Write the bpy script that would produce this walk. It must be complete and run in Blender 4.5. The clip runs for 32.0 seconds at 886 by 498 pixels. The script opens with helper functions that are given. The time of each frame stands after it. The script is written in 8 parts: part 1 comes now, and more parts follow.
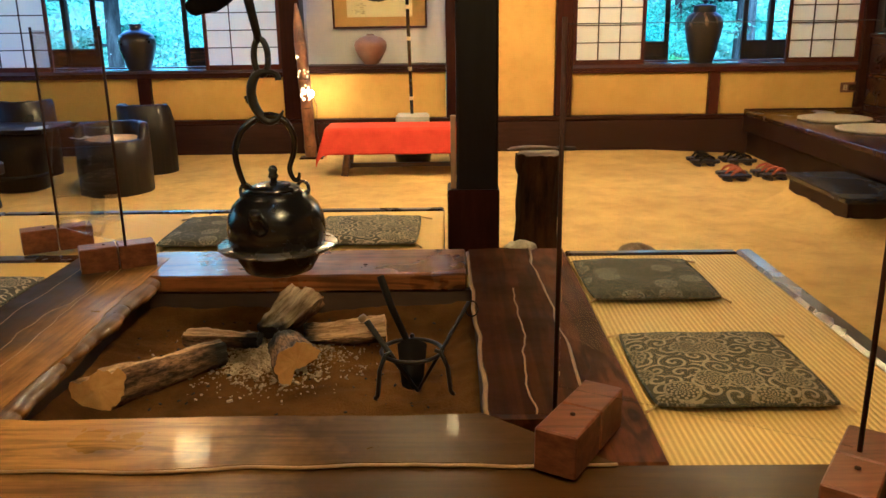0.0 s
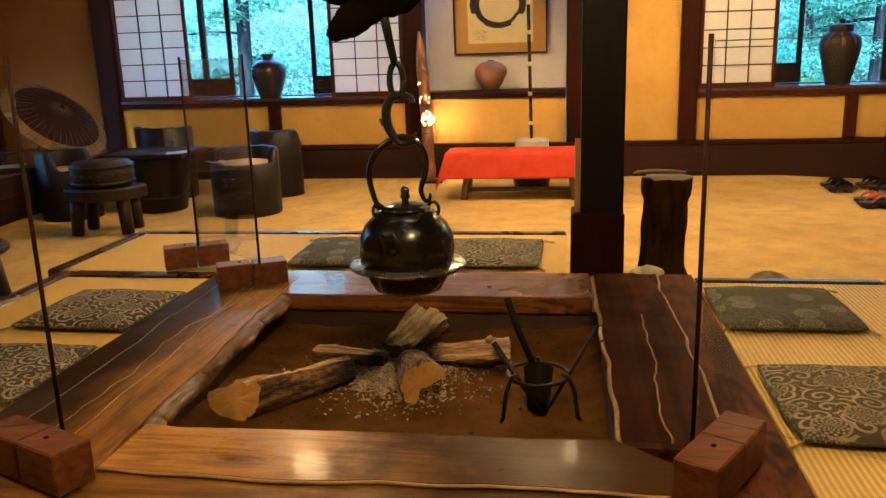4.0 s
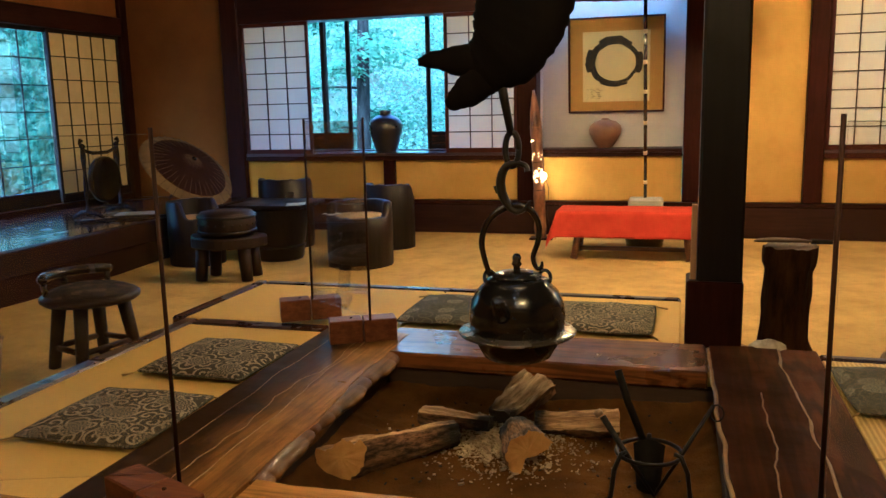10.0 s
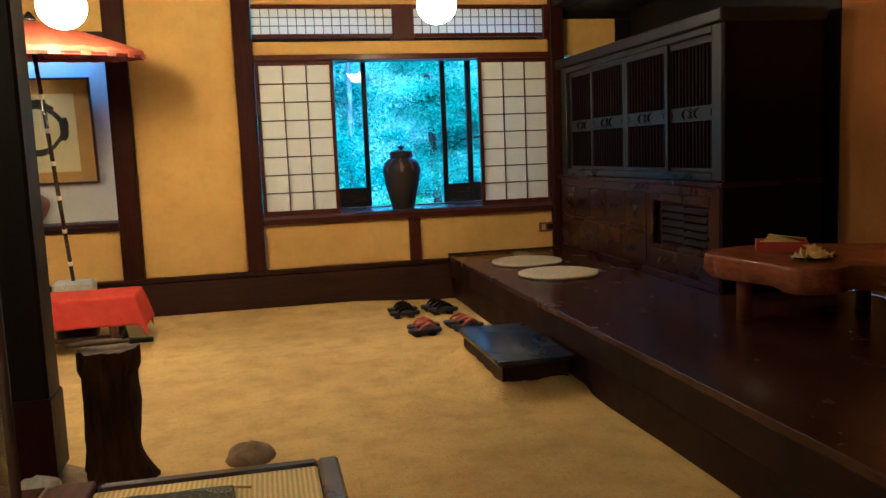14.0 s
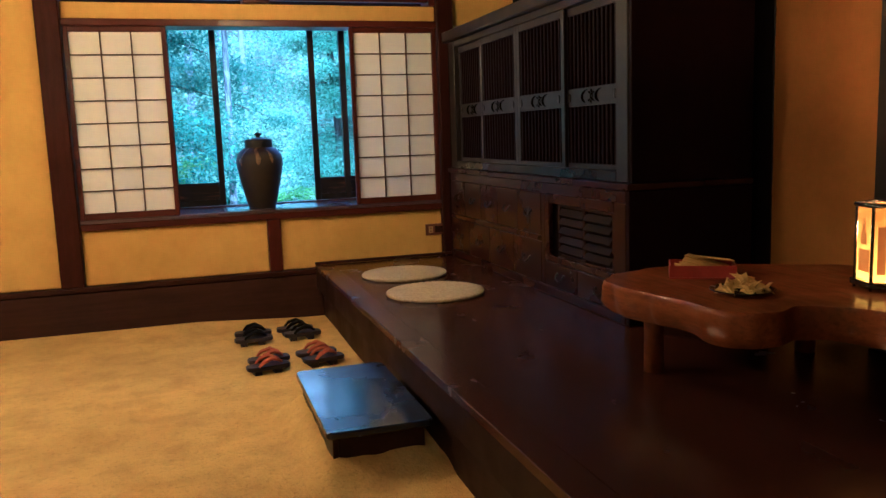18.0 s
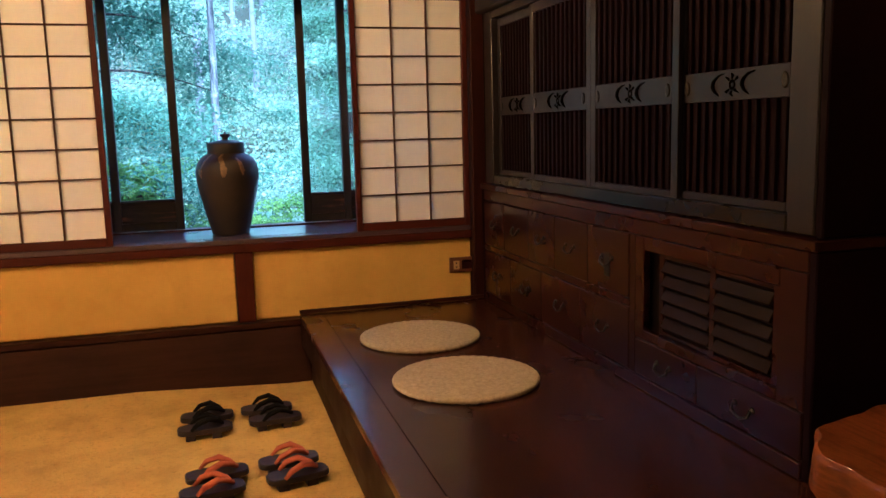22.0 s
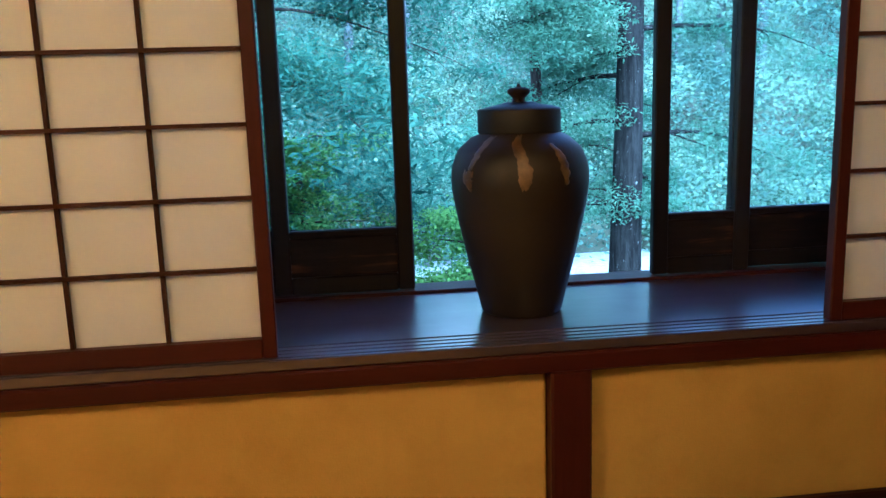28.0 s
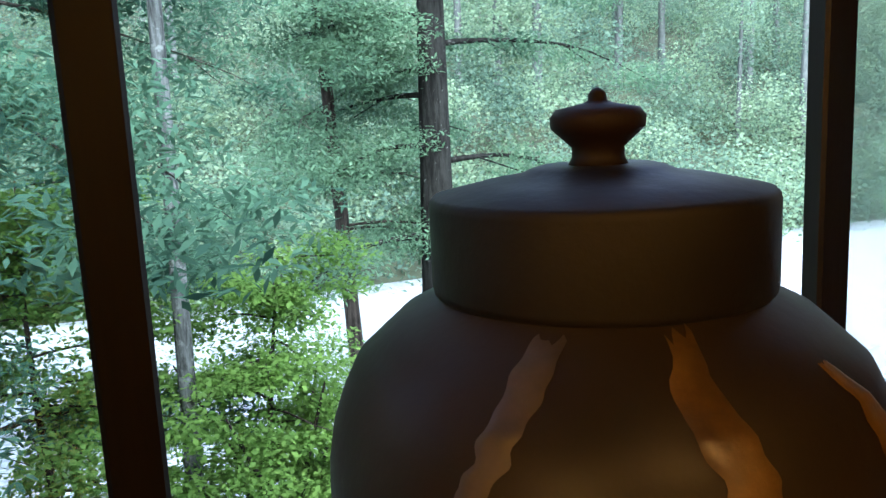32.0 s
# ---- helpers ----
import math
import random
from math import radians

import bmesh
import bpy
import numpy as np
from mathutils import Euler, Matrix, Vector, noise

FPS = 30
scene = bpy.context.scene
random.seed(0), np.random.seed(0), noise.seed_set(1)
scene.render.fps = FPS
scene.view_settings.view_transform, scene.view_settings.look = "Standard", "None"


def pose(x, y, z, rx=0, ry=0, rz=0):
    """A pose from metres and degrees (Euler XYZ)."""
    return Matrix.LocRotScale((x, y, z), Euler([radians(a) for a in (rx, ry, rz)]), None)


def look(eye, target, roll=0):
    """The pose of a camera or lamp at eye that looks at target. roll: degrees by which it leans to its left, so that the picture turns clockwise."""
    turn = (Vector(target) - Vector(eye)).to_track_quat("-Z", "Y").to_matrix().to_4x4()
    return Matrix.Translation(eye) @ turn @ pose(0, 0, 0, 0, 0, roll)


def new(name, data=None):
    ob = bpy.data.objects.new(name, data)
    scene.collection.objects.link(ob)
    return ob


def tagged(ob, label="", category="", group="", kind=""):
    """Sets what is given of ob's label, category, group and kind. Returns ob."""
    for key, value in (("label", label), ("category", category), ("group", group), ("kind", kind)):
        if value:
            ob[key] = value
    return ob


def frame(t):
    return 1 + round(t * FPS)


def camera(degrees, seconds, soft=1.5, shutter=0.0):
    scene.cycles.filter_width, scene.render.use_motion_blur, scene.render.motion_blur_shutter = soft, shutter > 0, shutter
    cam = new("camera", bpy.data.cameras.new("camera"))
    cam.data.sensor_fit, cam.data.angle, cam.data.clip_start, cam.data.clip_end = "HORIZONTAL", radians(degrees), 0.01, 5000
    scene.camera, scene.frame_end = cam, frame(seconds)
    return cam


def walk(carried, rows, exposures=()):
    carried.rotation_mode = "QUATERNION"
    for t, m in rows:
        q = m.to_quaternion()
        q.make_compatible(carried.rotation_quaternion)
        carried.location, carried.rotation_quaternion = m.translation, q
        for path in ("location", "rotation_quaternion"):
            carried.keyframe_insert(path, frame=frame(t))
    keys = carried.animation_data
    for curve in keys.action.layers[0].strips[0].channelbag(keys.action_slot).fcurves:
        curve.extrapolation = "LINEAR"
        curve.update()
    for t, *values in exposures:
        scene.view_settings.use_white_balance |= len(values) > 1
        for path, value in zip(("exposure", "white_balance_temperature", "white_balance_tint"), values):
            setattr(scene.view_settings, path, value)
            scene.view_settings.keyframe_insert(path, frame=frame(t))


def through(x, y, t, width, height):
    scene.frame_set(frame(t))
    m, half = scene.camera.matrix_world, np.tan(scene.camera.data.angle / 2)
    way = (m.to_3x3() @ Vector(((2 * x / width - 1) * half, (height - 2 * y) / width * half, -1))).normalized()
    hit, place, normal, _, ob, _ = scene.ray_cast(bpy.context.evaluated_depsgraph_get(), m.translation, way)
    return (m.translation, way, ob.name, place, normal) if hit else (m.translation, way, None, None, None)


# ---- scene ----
cam = camera(57.5, 32.0)
PATH = [
    (0, (0.723, 0.606, 1.227), (0.697, 2.532, 0.692), -0.8),
    (0.5, (0.725, 0.603, 1.228), (0.671, 2.53, 0.697), -1.0),
    (1, (0.714, 0.601, 1.221), (0.6, 2.529, 0.703), -1.3),
    (1.5, (0.702, 0.598, 1.216), (0.552, 2.527, 0.707), -1.5),
    (2, (0.694, 0.602, 1.219), (0.506, 2.531, 0.723), -1.6),
    (2.5, (0.685, 0.595, 1.22), (0.461, 2.522, 0.734), -1.8),
    (3, (0.679, 0.594, 1.216), (0.423, 2.519, 0.738), -1.8),
    (3.5, (0.673, 0.598, 1.213), (0.393, 2.521, 0.741), -1.8),
    (5.5, (0.66, 0.611, 1.222), (0.302, 2.527, 0.775), -1.6),
    (6, (0.658, 0.611, 1.224), (0.273, 2.525, 0.792), -1.6),
    (6.5, (0.653, 0.608, 1.228), (0.24, 2.521, 0.814), -1.6),
    (7, (0.646, 0.607, 1.235), (0.203, 2.516, 0.837), -1.5),
    (7.5, (0.64, 0.612, 1.232), (0.156, 2.516, 0.854), -1.5),
    (8, (0.629, 0.618, 1.231), (0.119, 2.517, 0.867), -1.3),
    (8.5, (0.621, 0.621, 1.236), (0.093, 2.516, 0.877), -1.3),
    (9, (0.621, 0.625, 1.239), (0.074, 2.517, 0.89), -1.3),
    (9.5, (0.627, 0.626, 1.248), (0.072, 2.516, 0.903), -1.2),
    (10, (0.656, 0.61, 1.266), (0.096, 2.5, 0.926), -1.3),
    (10.5, (0.727, 0.608, 1.284), (0.222, 2.514, 0.95), -1.6),
    (11, (0.865, 0.631, 1.296), (0.681, 2.595, 0.964), -2.1),
    (11.5, (1.031, 0.744, 1.292), (1.27, 2.702, 0.961), -2.1),
    (12, (1.156, 0.825, 1.313), (1.606, 2.75, 1.005), -2.3),
    (12.5, (1.336, 0.865, 1.337), (1.772, 2.802, 1.093), -2.6),
    (13, (1.538, 0.927, 1.312), (1.947, 2.871, 1.078), -2.2),
    (13.5, (1.713, 1.066, 1.336), (2.123, 3.009, 1.095), -2.4),
    (14, (1.835, 1.176, 1.347), (2.269, 3.114, 1.109), -2.3),
    (14.5, (2.05, 1.261, 1.361), (2.479, 3.2, 1.123), -2.2),
    (16.5, (2.428, 1.728, 1.35), (2.923, 3.648, 1.09), -1.7),
    (17, (2.44, 1.903, 1.337), (2.955, 3.817, 1.069), -1.5),
    (17.5, (2.461, 2.065, 1.357), (3.019, 3.965, 1.08), -1.7),
    (18, (2.582, 2.22, 1.359), (3.178, 4.108, 1.078), -2.0),
    (18.5, (2.652, 2.323, 1.35), (3.272, 4.203, 1.066), -1.6),
    (19, (2.691, 2.521, 1.354), (3.461, 4.345, 1.071), -0.3),
    (19.5, (2.719, 2.825, 1.372), (3.608, 4.596, 1.099), -1.0),
    (20, (2.74, 2.973, 1.387), (3.644, 4.734, 1.102), -1.3),
    (20.5, (2.841, 3.166, 1.403), (3.655, 4.967, 1.1), -1.5),
    (21, (2.931, 3.373, 1.403), (3.709, 5.19, 1.099), -1.6),
    (21.5, (2.95, 3.597, 1.423), (3.705, 5.425, 1.122), -1.6),
    (22, (3.02, 3.831, 1.417), (3.575, 5.73, 1.122), -1.5),
    (22.5, (3.035, 4.066, 1.43), (3.347, 6.018, 1.127), -1.5),
    (23, (2.981, 4.331, 1.437), (3.253, 6.289, 1.138), -1.5),
    (23.5, (2.989, 4.533, 1.412), (3.142, 6.505, 1.116), -2.4),
    (24, (2.93, 4.792, 1.397), (2.947, 6.772, 1.115), -1.6),
    (24.5, (2.855, 5.028, 1.395), (2.863, 7.005, 1.093), -1.4),
    (25, (2.817, 5.268, 1.419), (2.869, 7.239, 1.087), -1.9),
    (25.5, (2.842, 5.517, 1.422), (2.897, 7.488, 1.085), -1.8),
    (27.5, (2.766, 6.418, 1.405), (2.962, 8.373, 1.031), -2.2),
    (28, (2.703, 6.640, 1.400), (2.934, 8.593, 1.033), -1.8),
    (28.5, (2.688, 6.859, 1.405), (2.941, 8.806, 1.025), -2.0),
    (29, (2.703, 7.077, 1.406), (2.963, 9.025, 1.031), -1.9),
    (29.5, (2.689, 7.295, 1.378), (3.112, 9.219, 1.026), -1.8),
    (30, (2.717, 7.523, 1.375), (3.226, 9.424, 1.013), -1.7),
    (30.5, (2.779, 7.763, 1.391), (3.281, 9.664, 1.019), -2.1),
    (31, (2.791, 7.962, 1.390), (3.372, 9.849, 1.077), -2.7),
    (31.5, (2.817, 8.135, 1.399), (3.544, 9.973, 1.090), -3.7),
    (32, (2.871, 8.257, 1.421), (3.613, 10.084, 1.086), -2.7),
]
EXPOSURES = [(0.0, 4.12, 4150, 5), (3.0, 3.98, 4450, 9), (6.0, 3.92, 4700, 12), (9.0, 3.6, 4300, 9), (10.0, 3.62, 4300, 9), (11.0, 3.64, 4100, 6), (12.0, 3.5, 3950, 5), (13.0, 3.38, 3720, 3), (16.5, 3.44, 3980, 9), (18.0, 3.5, 4200, 15), (19.0, 3.56, 4350, 16), (20.0, 3.68, 4950, 28), (21.5, 3.62, 4950, 27), (23.0, 3.34, 4720, 22), (25.0, 3.18, 4600, 20), (28.0, 2.95, 4500, 13), (29.0, 2.88, 4700, 13), (30.0, 2.86, 6100, 18), (31.0, 2.8, 7300, 18), (32.0, 2.62, 6900, 19)]
walk(cam, [(t, look(eye, target, roll)) for t, eye, target, roll in PATH], EXPOSURES)

# ---- world and sun ----
world = bpy.data.worlds.new("overcast_sky")
scene.world = world
world.use_nodes = True
wn, wl = world.node_tree.nodes, world.node_tree.links
sky = wn.new("ShaderNodeTexSky")
sky.sky_type = "NISHITA"
sky.sun_disc = False
sky.sun_elevation, sky.sun_rotation = radians(53), radians(180)
sky.air_density, sky.dust_density, sky.ozone_density = 1.0, 1.0, 4.0
wl.new(sky.outputs[0], wn["Background"].inputs[0])
wn["Background"].inputs[1].default_value = 0.15
sun = new("sun", bpy.data.lights.new("sun", "SUN"))
sun.data.energy, sun.data.angle, sun.data.color = 5.0, radians(80), (0.66, 0.85, 1.0)
sun.matrix_world = look((0, 0, 0), (0.0, 0.6, -0.8))


def lamp(name, kind, at, towards, energy, colour, size=0.1, size_y=None):
    data = bpy.data.lights.new(name, kind)
    data.energy, data.color = energy, colour
    if kind == "AREA":
        data.shape, data.size, data.size_y = "RECTANGLE", size, size_y or size
    else:
        data.shadow_soft_size = size
    ob = new(name, data)
    ob.matrix_world = look(at, towards)
    return ob


# the hidden tube light at the top of the display alcove
lamp("alcove_tube_light", "AREA", (0.0, 8.56, 2.38), (0.0, 8.62, 0.8), 0.48, (0.52, 0.82, 1.0), 1.1, 0.08)

# ---- building blocks ----


class Mesh:
    """Collects vertices and faces for one mesh."""

    def __init__(self):
        self.v, self.f, self.s = [], [], []

    def add(self, verts, faces, smooth=False, m=None):
        k = len(self.v)
        self.v += [tuple(m @ Vector(p)) for p in verts] if m is not None else [tuple(p) for p in verts]
        self.f += [tuple(i + k for i in f) for f in faces]
        self.s += [smooth] * len(faces)
        return self

    def box(self, x0, x1, y0, y1, z0, z1, c=0.004, m=None):
        """A box with chamfered edges."""
        lo, hi = (min(x0, x1), min(y0, y1), min(z0, z1)), (max(x0, x1), max(y0, y1), max(z0, z1))
        c = min(c, *(0.45 * (b - a) for a, b in zip(lo, hi)))
        ids, verts, faces = {}, [], []
        for s in ((i, j, k) for i in (0, 1) for j in (0, 1) for k in (0, 1)):
            for f in range(3):
                ids[s, f] = len(verts)
                verts.append([(hi[a] - (0 if a == f else c)) if s[a] else (lo[a] + (0 if a == f else c)) for a in range(3)])
        for a in range(3):
            u, w = [b for b in range(3) if b != a]
            for side in (0, 1):
                ring = []
                for p, q in ((0, 0), (1, 0), (1, 1), (0, 1)):
                    s = [0, 0, 0]
                    s[a], s[u], s[w] = side, p, q
                    ring.append(ids[tuple(s), a])
                faces.append(ring)
            for p in (0, 1):
                for q in (0, 1):
                    s0, s1 = [0, 0, 0], [0, 0, 0]
                    s1[a] = 1
                    s0[u] = s1[u] = p
                    s0[w] = s1[w] = q
                    s0, s1 = tuple(s0), tuple(s1)
                    faces.append([ids[s0, u], ids[s1, u], ids[s1, w], ids[s0, w]])
        for s in ((i, j, k) for i in (0, 1) for j in (0, 1) for k in (0, 1)):
            faces.append([ids[s, 0], ids[s, 1], ids[s, 2]])
        return self.add(verts, faces, False, m)

    def lathe(self, profile, n=32, m=None, smooth=True):
        """Turns (radius, height) pairs round z; ends of radius 0 are closed."""
        verts, faces, rings = [], [], []
        for r, z in profile:
            if r < 1e-6:
                rings.append([len(verts)])
                verts.append((0, 0, z))
            else:
                rings.append(list(range(len(verts), len(verts) + n)))
                verts += [(r * math.cos(2 * math.pi * i / n), r * math.sin(2 * math.pi * i / n), z) for i in range(n)]
        for a, b in zip(rings, rings[1:]):
            for i in range(n):
                j = (i + 1) % n
                if len(a) > 1 and len(b) > 1:
                    faces.append((a[i], a[j], b[j], b[i]))
                elif len(a) > 1:
                    faces.append((a[i], a[j], b[0]))
                elif len(b) > 1:
                    faces.append((a[0], b[j], b[i]))
        return self.add(verts, faces, smooth, m)

    def tube(self, points, radius, n=8, caps=True, flat=1.0, m=None, smooth=True):
        """A round bar along points; radius is one number or one a point."""
        pts = [Vector([float(q) for q in p]) for p in points]
        radii = [float(r) for r in (radius if isinstance(radius, (list, tuple)) else [radius] * len(pts))]
        verts, faces = [], []
        side = None
        for k, p in enumerate(pts):
            d = (pts[min(k + 1, len(pts) - 1)] - pts[max(k - 1, 0)]).normalized()
            if side is None:
                side = d.cross(Vector((0, 0, 1)) if abs(d.z) < 0.9 else Vector((1, 0, 0))).normalized()
            side = (side - d * side.dot(d)).normalized()
            up = d.cross(side)
            for i in range(n):
                a = 2 * math.pi * i / n
                verts.append(p + radii[k] * (math.cos(a) * side + flat * math.sin(a) * up))
        for k in range(len(pts) - 1):
            for i in range(n):
                j = (i + 1) % n
                faces.append((k * n + i, k * n + j, (k + 1) * n + j, (k + 1) * n + i))
        if caps:
            faces += [tuple(range(n)), tuple(range((len(pts) - 1) * n, len(pts) * n))]
        return self.add(verts, faces, smooth, m)

    def prism(self, outline, z0, z1, c=0.0, m=None, smooth=False):
        """A flat shape with thickness; c draws the top and bottom rim in a little."""
        n = len(outline)
        cx, cy = sum(p[0] for p in outline) / n, sum(p[1] for p in outline) / n
        size = max(math.hypot(p[0] - cx, p[1] - cy) for p in outline)
        q = 1 - c / size if size else 1
        inner = [(cx + (x - cx) * q, cy + (y - cy) * q) for x, y in outline]
        layers = [(inner, z0), (outline, z0 + c), (outline, z1 - c), (inner, z1)] if c else [(outline, z0), (outline, z1)]
        verts = [(x, y, z) for ring, z in layers for x, y in ring]
        faces = [(k * n + i, k * n + (i + 1) % n, (k + 1) * n + (i + 1) % n, (k + 1) * n + i) for k in range(len(layers) - 1) for i in range(n)]
        self.add(verts, faces, smooth, m)
        top = len(self.v) - n
        base = len(self.v) - len(layers) * n
        self.f += [tuple(range(top, top + n)), tuple(range(base, base + n))]
        self.s += [False, False]
        return self

    def grid(self, nx, ny, place, smooth=True, m=None):
        """A sheet of nx by ny faces; place(u, v) gives a point for u, v in 0 to 1."""
        verts = [place(i / nx, j / ny) for j in range(ny + 1) for i in range(nx + 1)]
        faces = [(j * (nx + 1) + i, j * (nx + 1) + i + 1, (j + 1) * (nx + 1) + i + 1, (j + 1) * (nx + 1) + i) for j in range(ny) for i in range(nx)]
        return self.add(verts, faces, smooth, m)


def data_of(mesh, name, material):
    me = bpy.data.meshes.new(name)
    me.from_pydata(mesh.v, [], mesh.f)
    me.polygons.foreach_set("use_smooth", mesh.s)
    bm = bmesh.new()
    bm.from_mesh(me)
    bmesh.ops.recalc_face_normals(bm, faces=bm.faces)
    bm.to_mesh(me)
    bm.free()
    me.materials.append(material)
    return me


def part(name, mesh, material, parent=None, label=""):
    """One mesh object under a thing or a part; or a thing of its own where there is no parent."""
    ob = new(name, data_of(mesh, name, material) if isinstance(mesh, Mesh) else mesh)
    ob.parent = parent
    return tagged(ob, label)


def thing(name, at, turn, label, category, group="", kind=""):
    """An empty at the base of a thing, to which its parts are joined."""
    ob = new(name)
    ob.empty_display_size = 0.1
    ob.matrix_basis = pose(*at, 0, 0, turn)
    return tagged(ob, label, category, group, kind)


def solid(name, mesh, material, label, category, kind="", group="", at=(0, 0, 0), turn=0):
    """A thing that is one mesh."""
    ob = part(name, mesh, material)
    ob.matrix_basis = pose(*at, 0, 0, turn)
    return tagged(ob, label, category, group, kind)


# ---- materials ----


class Nodes:
    def __init__(self, name):
        self.mat = bpy.data.materials.new(name)
        self.mat.use_nodes = True
        self.n, self.l = self.mat.node_tree.nodes, self.mat.node_tree.links
        self.b = self.n["Principled BSDF"]

    def node(self, kind, **inputs):
        nd = self.n.new("ShaderNode" + kind)
        for k, v in inputs.items():
            self.set(nd.inputs[k.replace("_", " ")], v)
        return nd

    def set(self, socket, v):
        if isinstance(v, bpy.types.NodeSocket):
            self.l.new(v, socket)
        else:
            socket.default_value = (*v, 1.0) if isinstance(v, tuple) and len(v) == 3 and socket.type == "RGBA" else v

    def coords(self, stretch=(1, 1, 1), shift=True):
        tc = self.node("TexCoord")
        mp = self.node("Mapping", Vector=tc.outputs["Object"], Scale=stretch)
        if shift:
            oi = self.node("ObjectInfo")
            mul = self.node("VectorMath")
            mul.operation = "SCALE"
            comb = self.node("CombineXYZ", X=oi.outputs["Random"], Y=oi.outputs["Random"], Z=oi.outputs["Random"])
            self.set(mul.inputs[0], comb.outputs[0])
            mul.inputs["Scale"].default_value = 17.0
            self.set(mp.inputs["Location"], mul.outputs[0])
        return mp.outputs[0]

    def noise(self, vec, scale, detail=4.0, rough=0.6, distort=0.0):
        return self.node("TexNoise", Vector=vec, Scale=scale, Detail=detail, Roughness=rough, Distortion=distort).outputs["Fac"]

    def ramp(self, fac, lo, hi):
        return self.node("MapRange", Value=fac, From_Min=lo, From_Max=hi).outputs[0]

    def mix(self, fac, a, b):
        nd = self.n.new("ShaderNodeMix")
        nd.data_type = "RGBA"
        self.set(nd.inputs[0], fac)
        self.set(nd.inputs[6], a)
        self.set(nd.inputs[7], b)
        return nd.outputs[2]

    def math(self, op, a, b=0.5):
        nd = self.n.new("ShaderNodeMath")
        nd.operation = op
        self.set(nd.inputs[0], a)
        self.set(nd.inputs[1], b)
        return nd.outputs[0]

    def bump(self, height, strength=0.3, distance=0.01, normal=None):
        nd = self.node("Bump", Height=height, Strength=strength, Distance=distance)
        if normal is not None:
            self.set(nd.inputs["Normal"], normal)
        return nd.outputs[0]

    def done(self, colour, rough, normal=None, **more):
        self.set(self.b.inputs["Base Color"], colour)
        self.set(self.b.inputs["Roughness"], rough)
        if normal is not None:
            self.set(self.b.inputs["Normal"], normal)
        for k, v in more.items():
            self.set(self.b.inputs[k.replace("_", " ")], v)
        return self.mat


def wood(name, dark, light, rough=0.45, along=2, scale=9.0, bump=0.25, coat=0.0, wear=None, figure=0.6, coat_rough=0.12, spec=0.5, vary=0.1):
    """Timber with grain along one axis, broad figure and dull patches."""
    k = Nodes(name)
    st = [1.0, 1.0, 1.0]
    st[along] = 0.07
    v = k.coords(tuple(st))
    flat = k.coords()
    big = k.noise(v, scale * 0.35, 3, 0.55, 0.8)
    fine = k.noise(v, scale * 5, 5, 0.7)
    patch = k.noise(flat, 2.2, 4, 0.6)
    f = k.math("ADD", k.math("MULTIPLY", k.ramp(big, 0.36, 0.64), figure), k.math("MULTIPLY", k.ramp(fine, 0.36, 0.64), 1 - figure))
    c = k.mix(f, dark, light)
    c = k.mix(k.math("MULTIPLY", k.ramp(patch, 0.45, 0.75), 0.45), c, wear or tuple(0.55 * a for a in dark))
    r = k.node("MapRange", Value=patch, From_Min=0.3, From_Max=0.7, To_Min=max(0.05, rough - vary), To_Max=rough + 1.2 * vary).outputs[0]
    n = k.bump(fine, bump, 0.002)
    return k.done(c, r, n, Coat_Weight=coat, Coat_Roughness=coat_rough, Specular_IOR_Level=spec)


def plain(name, a, b, rough=0.5, scale=6.0, fine=60.0, bump=0.15, depth=0.003, metal=0.0, spread=0.5, coat=0.0, stretch=(1, 1, 1), **more):
    """A surface mottled at two scales with a fine relief."""
    k = Nodes(name)
    v = k.coords(stretch)
    n1, n2 = k.noise(v, scale, 5, 0.6), k.noise(v, fine, 4, 0.65)
    c = k.mix(k.ramp(n1, 0.3, 0.7), a, b)
    c = k.mix(k.math("MULTIPLY", k.ramp(n2, 0.4, 0.8), 0.3 * spread), c, tuple(0.5 * x for x in a))
    r = k.node("MapRange", Value=n1, From_Min=0.3, From_Max=0.7, To_Min=max(0.03, rough - 0.1), To_Max=min(1, rough + 0.1)).outputs[0]
    return k.done(c, r, k.bump(n2, bump, depth), Metallic=metal, Coat_Weight=coat, **more)


def glow(name, colour, strength):
    k = Nodes(name)
    k.b.inputs["Base Color"].default_value = (*colour, 1)
    k.b.inputs["Emission Color"].default_value = (*colour, 1)
    k.b.inputs["Emission Strength"].default_value = strength
    k.b.inputs["Roughness"].default_value = 0.4
    k.b.inputs["Specular IOR Level"].default_value = 0.1
    return k.mat


def plaster_material():
    k = Nodes("ochre_plaster")
    v = k.coords(shift=False)
    a, b, c = k.noise(v, 1.3, 5, 0.65), k.noise(v, 9, 5, 0.6), k.noise(v, 190, 3, 0.7)
    streak = k.noise(k.coords((1, 1, 0.12), False), 5, 4, 0.6)
    col = k.mix(k.ramp(a, 0.3, 0.72), (0.470, 0.275, 0.026), (0.580, 0.355, 0.046))
    col = k.mix(k.math("MULTIPLY", k.ramp(b, 0.5, 0.75), 0.35), col, (0.39, 0.220, 0.022))
    col = k.mix(k.math("MULTIPLY", k.ramp(streak, 0.52, 0.75), 0.3), col, (0.39, 0.220, 0.028))
    h = k.math("ADD", k.math("MULTIPLY", b, 1.5), k.math("MULTIPLY", c, 0.6))
    return k.done(col, 0.9, k.bump(h, 0.35, 0.004), Specular_IOR_Level=0.12)


